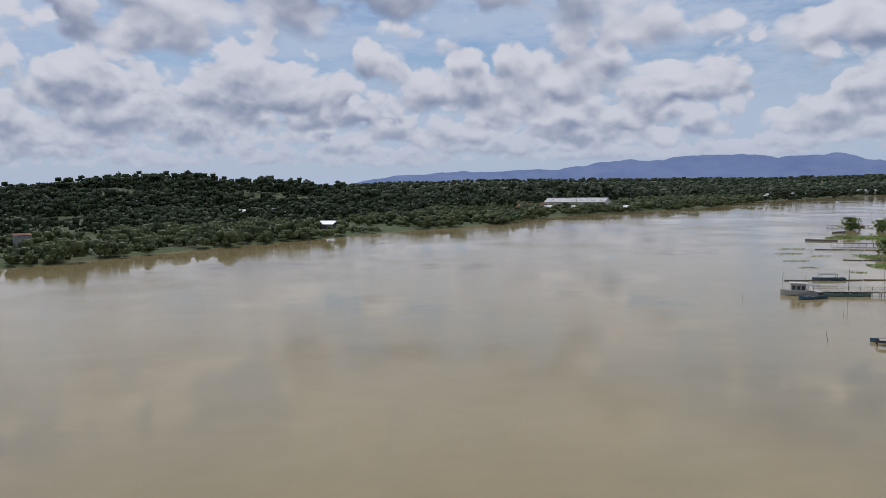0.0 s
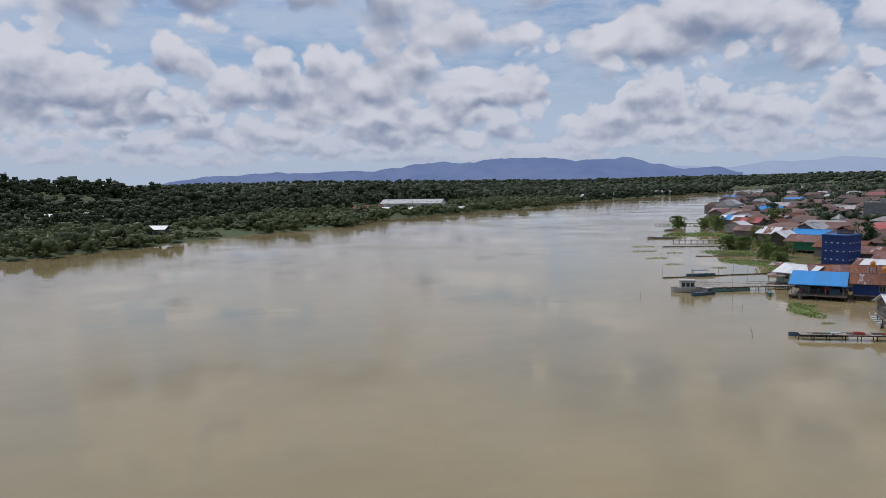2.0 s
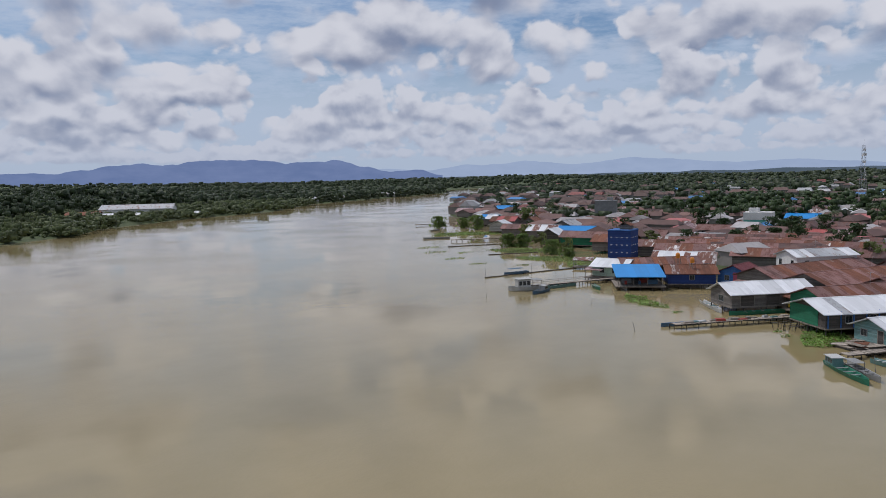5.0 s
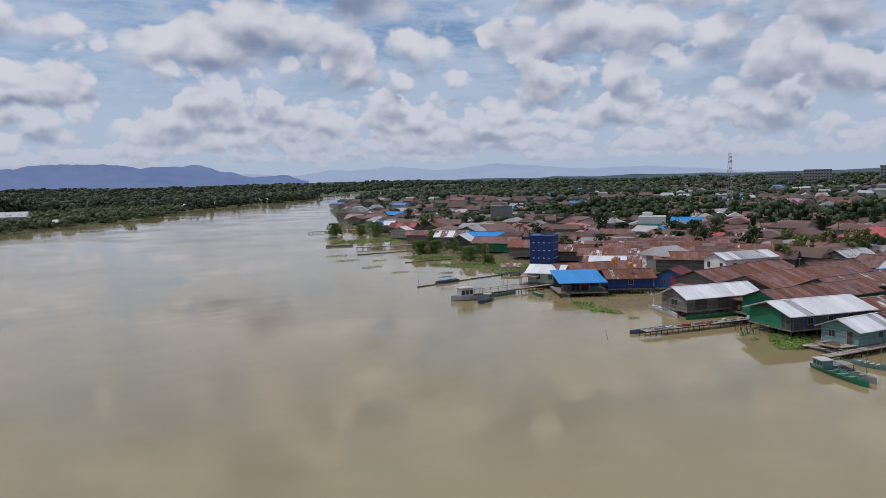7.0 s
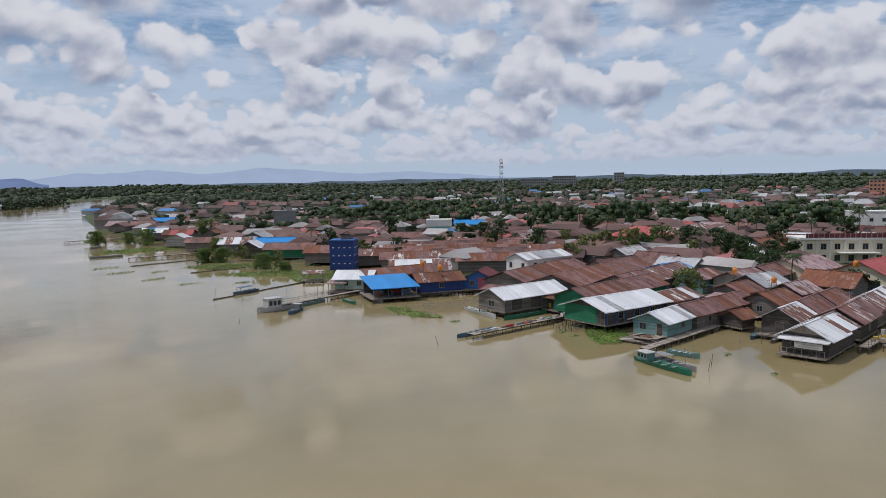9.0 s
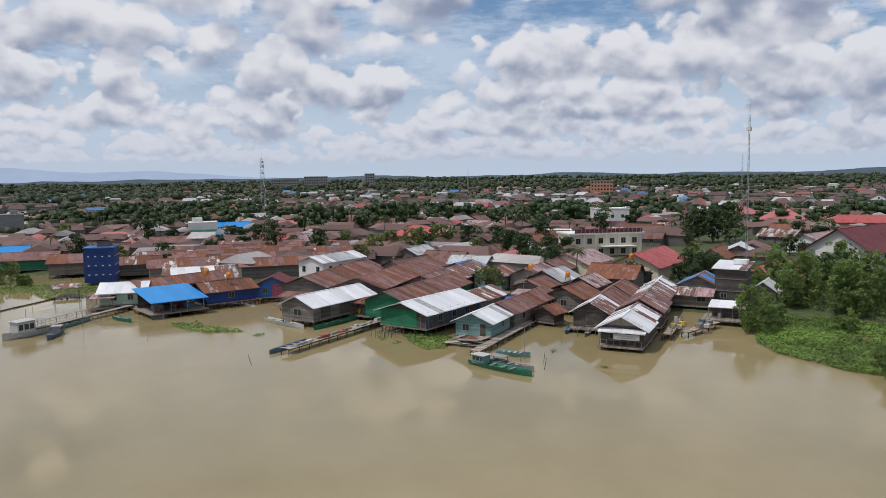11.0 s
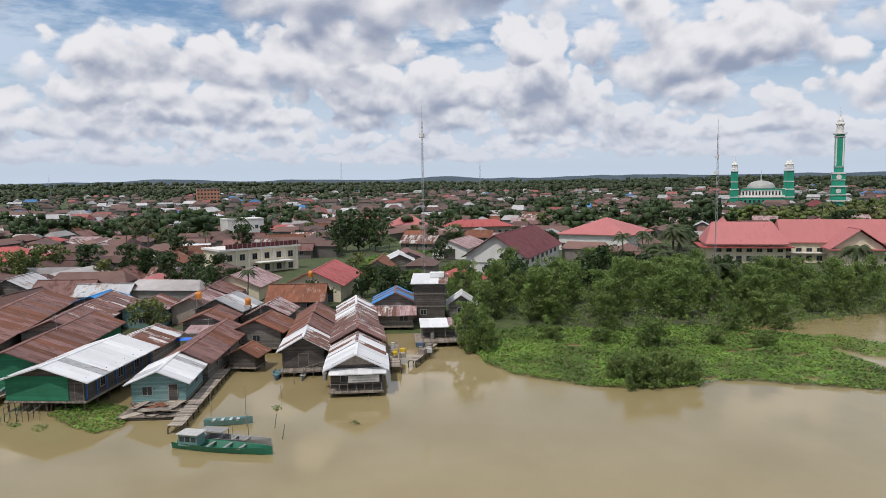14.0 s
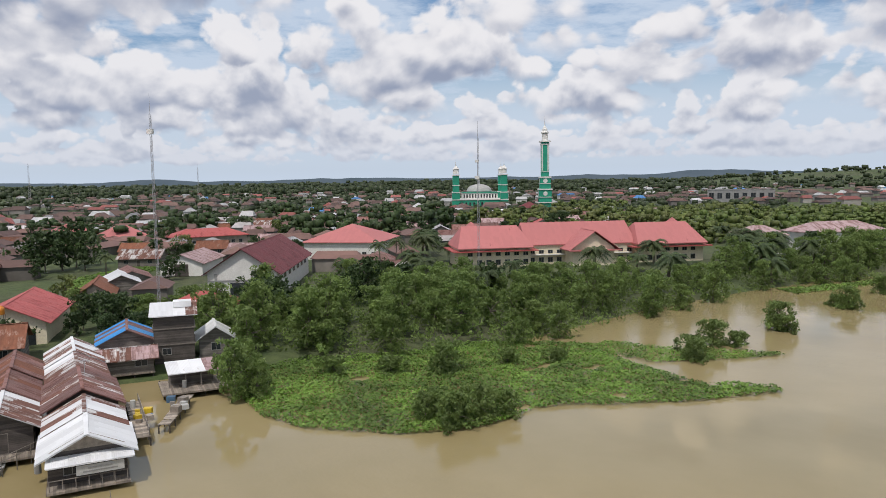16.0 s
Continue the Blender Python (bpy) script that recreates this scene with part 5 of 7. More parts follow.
ISLE = lambda n, a, b: plain(n, a, b, 0.7, 0.05, 0.35, 0.0, 0, "island")
distant_roofs("packed_brown_roofs", "old brown roofs packed between the town houses", (ISLE("packed_brown_roof", (0.115, 0.062, 0.052), (0.165, 0.092, 0.075)), ISLE("packed_wall", (0.11, 0.10, 0.09), (0.2, 0.18, 0.16))), 330, 31, 85, 400, 7.6)
distant_roofs("packed_pale_roofs", "faded zinc roofs packed between the town houses", (ISLE("packed_zinc_roof", (0.27, 0.25, 0.24), (0.42, 0.40, 0.40)), ISLE("packed_pale_wall", (0.16, 0.15, 0.14), (0.26, 0.24, 0.22))), 70, 32, 95, 390, 7.4)
distant_roofs("distant_brown_town", "far crowded brown and rust roofs", (ISLE("far_brown_roof", (0.095, 0.056, 0.047), (0.13, 0.078, 0.065)), ISLE("far_wall", (0.15, 0.14, 0.13), (0.22, 0.20, 0.185))), 900, 21)
distant_roofs("distant_red_town", "far red roofs among the town", (ISLE("far_red_roof", (0.22, 0.068, 0.058), (0.27, 0.09, 0.078)), ISLE("far_pale_wall", (0.26, 0.24, 0.21), (0.34, 0.32, 0.29))), 130, 22)
distant_roofs("distant_pale_town", "far pale zinc roofs and white walls", (ISLE("far_zinc_roof", (0.29, 0.295, 0.30), (0.42, 0.42, 0.42)), ISLE("far_white_wall", (0.36, 0.35, 0.34), (0.46, 0.45, 0.44))), 260, 23)
distant_roofs("distant_blue_town", "far blue sheet roofs", (ISLE("far_blue_roof", (0.05, 0.17, 0.40), (0.08, 0.22, 0.44)), ISLE("far_wall_grey", (0.4, 0.4, 0.38), (0.5, 0.5, 0.48))), 60, 24)

# ---- trees and plants ----
def leaf_cloud(rng, clumps, per, size, flat=0.6, core=0.0):
    """Leaf blades strewn over uneven clumps. clumps: rows of x, y, z, radius. core: the share of a clump that is closed by its own inner foliage."""
    c = np.array(clumps, float)
    n = len(c) * per
    base = np.repeat(c, per, axis=0)
    d = rng.normal(size=(n, 3))
    d /= np.linalg.norm(d, axis=1)[:, None]
    rad = base[:, 3] * (0.55 + 0.5 * rng.random(n))
    p = base[:, :3] + d * rad[:, None] * np.array([1, 1, 0.8])
    face = d + rng.normal(size=(n, 3)) * 0.55
    face /= np.linalg.norm(face, axis=1)[:, None]
    a = np.cross(face, rng.normal(size=(n, 3)))
    a /= np.linalg.norm(a, axis=1)[:, None] + 1e-9
    b = np.cross(face, a)
    s = size * (0.6 + 0.8 * rng.random(n))[:, None]
    v = np.stack([p - a * s, p + b * s * flat * 0.75, p + a * s, p - b * s * flat * 0.75], 1).reshape(-1, 3)
    q = np.arange(n * 4).reshape(-1, 4)
    if core:
        m = len(c)
        corner = np.array([(i, j, k) for k in (-1, 1) for j in (-1, 1) for i in (-1, 1)], float) / math.sqrt(3)
        heap = c[:, None, :3] + corner[None] * (c[:, 3] * core)[:, None, None] * (0.75 + 0.5 * rng.random((m, 8, 1))) * np.array([1.05, 1.05, 0.85])
        sides = np.array([(0, 2, 3, 1), (4, 5, 7, 6), (0, 1, 5, 4), (2, 6, 7, 3), (0, 4, 6, 2), (1, 3, 7, 5)])
        q = np.concatenate([q, (len(v) + np.arange(m)[:, None, None] * 8 + sides[None]).reshape(-1, 4)])
        v = np.concatenate([v, heap.reshape(-1, 3)])
    return v, q


def tree_proto(name, label, H, R, clumps, per, leaf, material, seed, trunk_r=0.16, low=0.3, category="tree"):
    rng = np.random.default_rng(seed)
    rg = random.Random(seed)
    t = thing(name, pose(0, 0, -500), label, category)
    s = Solid()
    lean = Vector((rg.uniform(-0.5, 0.5), rg.uniform(-0.5, 0.5), 0))
    fork = Vector((0, 0, H * 0.38)) + lean
    s.bar((0, 0, -0.6), fork * 0.5, trunk_r, trunk_r * 0.8, 7).bar(fork * 0.5, fork, trunk_r * 0.8, trunk_r * 0.6, 7)
    rows = []
    for k in range(clumps):
        a = rg.uniform(0, 2 * math.pi)
        z = H * (low + (1 - low) * rg.random() ** 0.85)
        k2 = (z / H - low) / (1 - low)
        wide = R * (0.55 + 0.6 * math.sin(math.pi * min(1, k2 * 0.85 + 0.12))) * (0.75 + 0.4 * math.sin(a * 3 + seed))
        r = wide * rg.random() ** 0.45
        rr = R * rg.uniform(0.16, 0.30)
        rows.append((math.cos(a) * r + lean.x, math.sin(a) * r + lean.y, min(z, H - rr * 0.6), rr))
        if k < 9:
            e = Vector(rows[-1][:3])
            mid = fork.lerp(e, 0.5) + Vector((0, 0, 0.3))
            s.bar(fork, mid, trunk_r * 0.5, trunk_r * 0.3, 5).bar(mid, e, trunk_r * 0.3, trunk_r * 0.1, 5)
    part("trunk", s.mesh("trunk", BARK), t)
    part("crown", big_mesh("crown", *leaf_cloud(rng, rows, per, leaf), material), t)
    return t


def palm_proto(name, label, H, fronds, length, material, seed, thick=0.16):
    rg = random.Random(seed)
    t = thing(name, pose(0, 0, -500), label, "palm")
    s = Solid()
    bend = Vector((rg.uniform(-0.6, 0.6), rg.uniform(-0.6, 0.6), 0))
    pts = [Vector((0, 0, -0.5)), Vector((0, 0, H * 0.4)) + bend * 0.3, Vector((0, 0, H)) + bend]
    s.bar(pts[0], pts[1], thick * 1.2, thick, 8).bar(pts[1], pts[2], thick, thick * 0.9, 8)
    part("trunk", s.mesh("trunk", BARK), t)
    top = pts[2]
    f = Solid()
    for k in range(fronds):
        a = k * 2.4 + rg.uniform(-0.2, 0.2)
        up = rg.uniform(-0.25, 0.95)
        out = Vector((math.cos(a), math.sin(a), 0))
        side = Vector((-math.sin(a), math.cos(a), 0))
        prev = top
        n = 9
        for i in range(1, n + 1):
            q = i / n
            p = top + out * length * q * (0.92 - 0.2 * max(0, up) * q) + Vector((0, 0, length * (up * q - (0.55 + 0.4 * up) * q * q)))
            w = length * 0.16 * math.sin(math.pi * min(1, 0.12 + q * 0.9)) + 0.05
            d = (p - prev)
            for sgn in (1, -1):
                tip = side * sgn * w + d * 0.9 - Vector((0, 0, w * 0.45))
                f.add([prev, prev + d * 0.55, prev + d * 0.5 + tip, prev + tip * 0.92], [(0, 1, 2, 3)])
                f.add([prev + d * 0.5, prev + d * 0.95, prev + d * 0.9 + tip * 0.96], [(0, 1, 2)])
            prev = p
    part("crown", f.mesh("crown", material), t)
    return t


def discard(obs):
    for ob in obs:
        for child in list(ob.children_recursive):
            bpy.data.objects.remove(child)
        bpy.data.objects.remove(ob)


MANGROVE = [tree_proto("mangrove_tree", "feathery olive-green mangrove tree in the flooded bank thicket", h, r, c, 38, 0.25, LEAF_MANGROVE, sd, low=0.08) for h, r, c, sd in ((8.0, 3.3, 68, 1), (6.8, 3.0, 60, 2), (9.0, 3.2, 72, 3), (5.6, 2.8, 54, 4))]
DARK = [tree_proto("broadleaf_tree", "dense dark green broadleaf tree among the houses", h, r, c, 26, 0.40, LEAF_DARK, sd, low=0.2) for h, r, c, sd in ((7.5, 4.0, 40, 11), (6.2, 3.4, 36, 12), (9.0, 4.2, 44, 13))]
LIGHT = [tree_proto("light_tree", "light yellow-green leafy tree", h, r, c, 30, 0.34, LEAF_LIGHT, sd, low=0.25) for h, r, c, sd in ((7.0, 3.6, 40, 21), (6.0, 3.2, 36, 22))]
BUSH = [tree_proto("mangrove_bush", "round olive mangrove bush standing in shallow water", h, r, c, 38, 0.18, LEAF_MANGROVE, sd, 0.08, 0.02, "bush") for h, r, c, sd in ((3.2, 2.2, 66, 31), (2.5, 1.9, 56, 32), (3.9, 2.4, 72, 33))]
COCONUT = [palm_proto("coconut_palm", "slender coconut palm with drooping fronds", h, 20, l, LEAF_PALM, sd) for h, l, sd in ((8.0, 3.6, 41), (10, 3.8, 42))]
OILPALM = [palm_proto("oil_palm", "stout oil palm with a dense crown of fronds", h, 34, l, LEAF_PALM, sd, 0.32) for h, l, sd in ((4.2, 4.6, 51), (5.5, 5.0, 52))]


def plant(protos, x, y, scale=1.0, z=None, rg=random.Random(5), label=""):
    ob = rg.choice(protos)
    base = max(-0.4, float(land_height(np.float64(x), np.float64(y)))) if z is None else z
    s = scale * rg.uniform(0.9, 1.12)
    c = copy_thing(ob, pose(x, y, base, 0, 0, rg.uniform(0, 360)) @ Matrix.Diagonal((s, s, s * rg.uniform(0.92, 1.1), 1)))
    if label:
        c["label"] = label
    return c


def plant_thicket():
    rg = random.Random(77)
    spots = []
    tries = 0
    while len(spots) < 150 and tries < 6000:
        tries += 1
        x, y = rg.uniform(20, 135), rg.uniform(-200, 28)
        if not within(THICKET, x, y) or any(math.hypot(x - a, y - b) < 3.8 for a, b in spots):
            continue
        if any(math.hypot(x - a, y - b) < r - 4 for a, b, r in CLEAR):
            continue
        spots.append((x, y))
        s = float(river_side(x, y))
        plant(MANGROVE if s < 22 or rg.random() < 0.6 else DARK, x, y, 0.85 if s < 4 else (0.52 if math.hypot(x - 115, y + 80) < 42 else 0.86 if math.hypot(x - 115, y + 80) < 70 else 1.05), rg=rg)


plant_thicket()
for x, y, s in ((80.6, 36.4, 0.75), (78.8, 34.2, 0.6), (83.6, 33.0, 0.7), (86, 30, 0.6)):
    plant(MANGROVE, x, y, s)
for x, y, s in ((54.5, 27.5, 1.0), (56.5, 25.0, 1.1), (54, 23.5, 0.95), (58.5, 27.5, 0.9), (60.5, 24, 0.85), (52.5, 21, 0.7), (47.5, -15, 1.0), (50, -19, 1.15), (46, -27.5, 1.1), (49, -26, 1.0), (43.5, -42, 1.2), (46, -44.5, 1.2), (41.5, -71, 1.15), (44, -74, 1.1), (40, -96, 1.1), (70, 12, 1.2), (75, 17, 1.1), (66, 3, 1.0), (62, -2, 1.0), (80, 22, 1.1)):
    plant(BUSH, x, y, s, -0.2)
for x, y, s in ((160, -78, 1.1), (166, -86, 1.2), (172, -93, 1.2), (157, -90, 1.1), (150, -80, 1.0), (146, -36, 1.0), (98, -31, 1.2), (101, -34, 1.0), (104, -84, 1.2), (80, -76, 1.0), (98, -106, 1.2), (78, -140, 1.2), (68, -112, 1.2), (72, -122, 1.2), (84, -132, 1.3), (62, -124, 1.0), (125, -40, 1.1), (130, -46, 1.1), (120, -36, 1.0), (92, -150, 1.2), (86, -146, 1.2)):
    plant(OILPALM, x, y, s)
for x, y, s in ((130, 34, 0.7), (132.5, 29.5, 0.75), (136, 26, 0.75), (126, 36.5, 0.65), (121.5, 33, 0.65), (117, 35.5, 0.6), (113, 32, 0.6), (124, 30, 0.7), (123, 47, 0.75), (144, 63.5, 0.9), (148, 58, 0.85), (140, 66, 0.8), (169, 57, 0.9), (166, 69, 0.9), (174, 74, 0.9),
                (225, 2, 1.6), (231, -4, 1.5), (221, 8, 1.4), (217, -1, 1.3), (228, 9, 1.3), (202, 157, 1.0), (220, 168, 1.0), (196, 135, 1.0), (152, 66, 0.8), (157, 61, 0.8)):
    plant(DARK, x, y, s)
for x, y, s in ((181, 108, 1.3), (180, 101, 1.25), (200, 95, 1.2), (186, 104, 1.1), (174, 82, 1.0), (179, 74, 0.9), (150, 57, 0.7), (142, 202, 0.9), (150, 222, 0.9), (165, 246, 1.0), (214, 296, 1.2)):
    plant(LIGHT, x, y, s)
for x, y, s in ((262, 71, 1.1), (244, 68, 1.1), (268, 33, 1.1), (250, 74, 1.0), (300, 30, 1.1), (255, 60, 1.0)):
    plant(COCONUT, x, y, s)
for x, y, s in ((141, 230, 1.9), (133, 201, 1.6), (145, 226, 1.4), (186, 330, 1.8), (192, 318, 1.6), (190, 306, 1.6), (130, 190, 1.4)):
    plant(BUSH, x, y, s, -0.2)


for x, y, s in ((116, 24, 0.9), (119, 19, 1.0), (123, 16, 1.1), (127, 19, 0.9), (131, 10.5, 1.1), (128, 24, 0.9), (133, 21, 1.0), (138, 20, 0.9), (143, 18, 1.0), (136, 14, 1.1), (140, 10, 1.0), (146, 24, 0.9), (150, 28, 0.9), (156, 25, 1.0), (148, 12, 0.9), (122, 25, 0.8), (112, 28, 0.8), (109, 24, 0.9), (152, 20, 0.8), (144, 29, 0.8)):
    plant(BUSH, x, y, s * 1.15, label="round green shrub on the grassy ground behind the houses")
for x, y, s in ((107.7, -40.9, 1.0), (104, -29, 0.9), (76, -78, 1.1), (69, -104, 1.2), (63, -94, 1.0), (112, -60, 0.9), (166, -74, 1.0), (112, -190, 1.2), (100, -176, 1.2), (90, -164, 1.2), (154, -66, 1.0), (96, -92, 0.9)):
    plant(OILPALM, x, y, s)


def town_trees():
    rg = random.Random(31)
    done = 0
    tries = 0
    while done < 240 and tries < 9000:
        tries += 1
        d = 70 + 420 * rg.random()
        a = math.radians(rg.uniform(-62, 66))
        x, y = 20 + d * math.cos(a), 60 + d * math.sin(a)
        if not free_land(x, y, 3.0, 0.0) or any(math.hypot(x - p, y - q) < 4.8 for p, q, r in NEAR):
            continue
        NEAR.append((x, y, 4))
        done += 1
        plant(rg.choice((DARK, DARK, DARK, DARK, LIGHT, COCONUT)), x, y, rg.uniform(0.7, 1.0), rg=rg)


town_trees()


# ---- floating plants ----
def hyacinth(label, poly, density, leaf, height, seed, material=None, name="water_hyacinth"):
    """A floating mat of round upright leaves with an uneven edge."""
    rng = np.random.default_rng(seed)
    poly = np.array(poly, float)
    lo, hi = poly.min(0), poly.max(0)
    n = int((hi - lo).prod() * density)
    base = max(0.0, float(land_height(poly[:, 0].mean(), poly[:, 1].mean()))) if name == "grass" else 0.0
    p = lo + (hi - lo) * rng.random((n, 2))
    inside = np.zeros(n, bool)
    for i in range(len(poly)):
        ax, ay = poly[i]
        bx, by = poly[(i + 1) % len(poly)]
        c = (ay > p[:, 1]) != (by > p[:, 1])
        inside ^= c & (p[:, 0] < ax + (p[:, 1] - ay) * (bx - ax) / ((by - ay) or 1e-9))
    lump = np.array([noise.noise((x * 0.35, y * 0.35, seed)) for x, y in p])
    p, lump = p[inside & (lump > -0.55)], lump[inside & (lump > -0.55)]
    n = len(p)
    z = base + 0.03 + height * (0.35 + 0.65 * rng.random(n)) * (0.8 + 0.6 * lump)
    q = np.column_stack([p, z])
    d = rng.normal(size=(n, 3)) * np.array([0.55, 0.55, 0.1]) + np.array([0, 0, 1.0])
    d /= np.linalg.norm(d, axis=1)[:, None]
    a = np.cross(d, rng.normal(size=(n, 3)))
    a /= np.linalg.norm(a, axis=1)[:, None]
    b = np.cross(d, a)
    s = leaf * (0.6 + 0.8 * rng.random(n))[:, None]
    v = np.stack([q - a * s, q - b * s * 0.8 + a * s * 0.2, q + a * s, q + b * s * 0.8 + a * s * 0.2], 1).reshape(-1, 3)
    tagged(new(name, big_mesh(name, v, np.arange(n * 4).reshape(-1, 4), material or LEAF_HYACINTH)), label, "water plants", kind="stuff")


hyacinth("broad bright green mat of floating water hyacinth along the bank", [(73, 38), (66, 37.5), (61.8, 35), (57.5, 32.5), (55, 29.8), (52.6, 26), (51.6, 21.9), (51.8, 17), (49.5, 13.1), (46.5, 11), (43, 7.1), (39.5, 3.5), (36.6, -1), (33, -6.5), (34.2, -8.4),
          (37.6, -7.6), (41, -4.6), (45.1, -5.2), (52, -7.5), (58, -10.5), (66, -14), (76, -6), (84, 4), (92, 14), (97, 25), (90, 33), (80, 36)], 36, 0.15, 0.55, 1)
hyacinth("narrow floating strip of water hyacinth", [(51, -10), (48, -13.5), (43, -19), (38.6, -25.5), (40, -27), (45, -24), (52, -20), (62, -18), (66, -12)], 26, 0.14, 0.4, 2)
hyacinth("rough bright grass on the open yard", [(166, 3), (176, 14), (184, 17), (203, 6), (214, -14), (222, -30), (212, -34), (204, -16), (192, -2), (180, 0), (172, -2)], 9, 0.34, 0.5, 12, LEAF_HYACINTH, "grass")
hyacinth("patch of water hyacinth beside the raft", [(76, 90.5), (71, 88.5), (67.3, 86), (68, 83.5), (71, 82.4), (75, 82.4), (79, 85.5), (79, 89)], 30, 0.14, 0.4, 3)
hyacinth("thin drifting water plants off the workshop", [(86.5, 133), (83, 131), (79, 126.5), (78, 120), (79, 117), (81.5, 119), (84, 126), (88, 129)], 14, 0.15, 0.15, 4)
hyacinth("drifting water plants by the stilt row", [(91, 68), (95, 66), (97, 68), (94, 71), (90, 71)], 24, 0.13, 0.3, 5)
hyacinth("green floating plants along the upper bank", [(152, 290), (160, 284), (178, 276), (186, 282), (176, 296), (162, 300)], 6, 0.25, 0.4, 6, LEAF_MANGROVE)
hyacinth("green floating plants below the blue tower", [(118, 203), (128, 196), (136, 178), (128, 168), (114, 166), (110, 171), (120, 182), (116, 196)], 8, 0.2, 0.3, 7, LEAF_MANGROVE)
hyacinth("green floating plants and weeds among posts", [(128, 228), (140, 222), (146, 208), (138, 204), (126, 212)], 8, 0.2, 0.3, 8, LEAF_MANGROVE)
hyacinth("grassy floating verge along the lower bank", [(60, -88), (50, -108), (43, -124), (38, -128), (48, -100), (54, -84)], 10, 0.25, 0.4, 9)
for k, (x, y, r) in enumerate(((67, 68, 0.7), (58, 62, 0.6), (72, 91, 0.8), (104, 214, 2.5), (112, 235, 3), (100, 198, 2), (120, 250, 3), (84.8, 131, 1.2), (79, 122.5, 1.3), (76.8, 114, 1.0), (74.5, 93.5, 0.9), (106, 186, 1.8), (118, 226, 2.2))):
    hyacinth("small drifting clump of water plants", [(x + r * math.cos(a) * 1.6, y + r * math.sin(a)) for a in np.linspace(0, 6, 9)], 14 / max(1, r), 0.13, 0.15, 20 + k, LEAF_MANGROVE)


def undergrowth():
    """Low tangled shrubs that close the thicket's floor."""
    rng = np.random.default_rng(55)
    rows = []
    while len(rows) < 2600:
        x, y = rng.uniform(20, 138), rng.uniform(-200, 30)
        if within(THICKET, x, y) and float(river_side(x, y)) > -3:
            z = max(0.1, float(land_height(np.float64(x), np.float64(y))))
            rows.append((x, y, z + rng.uniform(0.2, 1.3), rng.uniform(0.7, 1.3)))
    tagged(new("undergrowth", big_mesh("undergrowth", *leaf_cloud(rng, rows, 14, 0.26, 0.7), LEAF_MANGROVE)), "tangled green undergrowth between the bank trees", "shrubs", kind="stuff")


undergrowth()

# ---- boats, jetties and clutter on the water ----
def boat(label, p, q, beam, hull, inner="grey", cabin=None, canopy=None, high=0.75, name="boat"):
    """An open wooden boat from stern p to bow q, with thwarts; cabin and canopy as (from, to, height, paint) along its length."""
    a, b = Vector((*p, 0)), Vector((*q, 0))
    L = (b - a).length
    h = thing(name, frame_of(a, b - a, Vector((-(b - a).y, (b - a).x, 0))), label, "boat", "boats")
    n, rows = 12, []
    for i in range(n + 1):
        k = i / n
        w = beam / 2 * (min(1.0, 0.62 + 1.1 * k) if k < 0.35 else math.cos((k - 0.35) / 0.65 * math.pi / 2) ** 0.6 + 0.02)
        sheer = high * (0.8 + 0.55 * max(0, k - 0.45) ** 1.6 + 0.1 * (1 - k) ** 3)
        rows.append([(k * L, -w, sheer), (k * L, -w * 0.72, 0.05), (k * L, 0, -0.15), (k * L, w * 0.72, 0.05), (k * L, w, sheer), (k * L, w * 0.86, sheer - 0.02), (k * L, w * 0.6, 0.22), (k * L, -w * 0.6, 0.22), (k * L, -w * 0.86, sheer - 0.02)])
    s = Solid()
    m = 9
    s.add([v for r in rows for v in r], [(i * m + j, i * m + (j + 1) % m, (i + 1) * m + (j + 1) % m, (i + 1) * m + j) for i in range(n) for j in range(m)] + [tuple(range(m))[::-1], tuple(range(n * m, n * m + m))])
    part("hull", s.mesh("hull", PAINTS[hull], False), h)
    th = Solid().box(0, 0, 0, 0.3, beam * 0.82, 0.06).mesh("thwart", PAINTS[inner])
    for k in (0.2, 0.38, 0.55, 0.7):
        part("thwart", th, h, pose(k * L, 0, high * 0.68))
    for bit, hollow in ((cabin, False), (canopy, True)):
        if not bit:
            continue
        x0, x1, t, paint = bit
        mid, ln = (x0 + x1) / 2 * L, (x1 - x0) * L
        if hollow:
            for sx in (-1, 1):
                for sy in (-1, 1):
                    part("canopy_post", Solid().bar((0, 0, 0), (0, 0, t - 0.3), 0.04).mesh("canopy_post", TIMBER), h, pose(mid + sx * ln * 0.47, sy * beam * 0.38, 0.3))
            part("canopy", Solid().box(0, 0, 0, ln, beam * 0.95, 0.07, 0, 0.96).mesh("canopy", PAINTS[paint]), h, pose(mid, 0, t))
        else:
            part("cabin", Solid().box(0, 0, 0, ln, beam * 0.74, t - 0.4, 0, 0.95).mesh("cabin", PAINTS[paint]), h, pose(mid, 0, 0.4))
            part("cabin_roof", Solid().box(0, 0, 0, ln * 1.12, beam * 0.9, 0.08).mesh("cabin_roof", PAINTS["white"]), h, pose(mid, 0, t))
            pane = Solid().box(0, 0, 0, ln * 0.22, 0.05, (t - 0.4) * 0.4).mesh("cabin_window", GLASS)
            for k in (-0.3, 0, 0.3):
                for sy in (-1, 1):
                    part("cabin_window", pane, h, pose(mid + k * ln, sy * beam * 0.362, 0.4 + (t - 0.4) * 0.4))
    return h


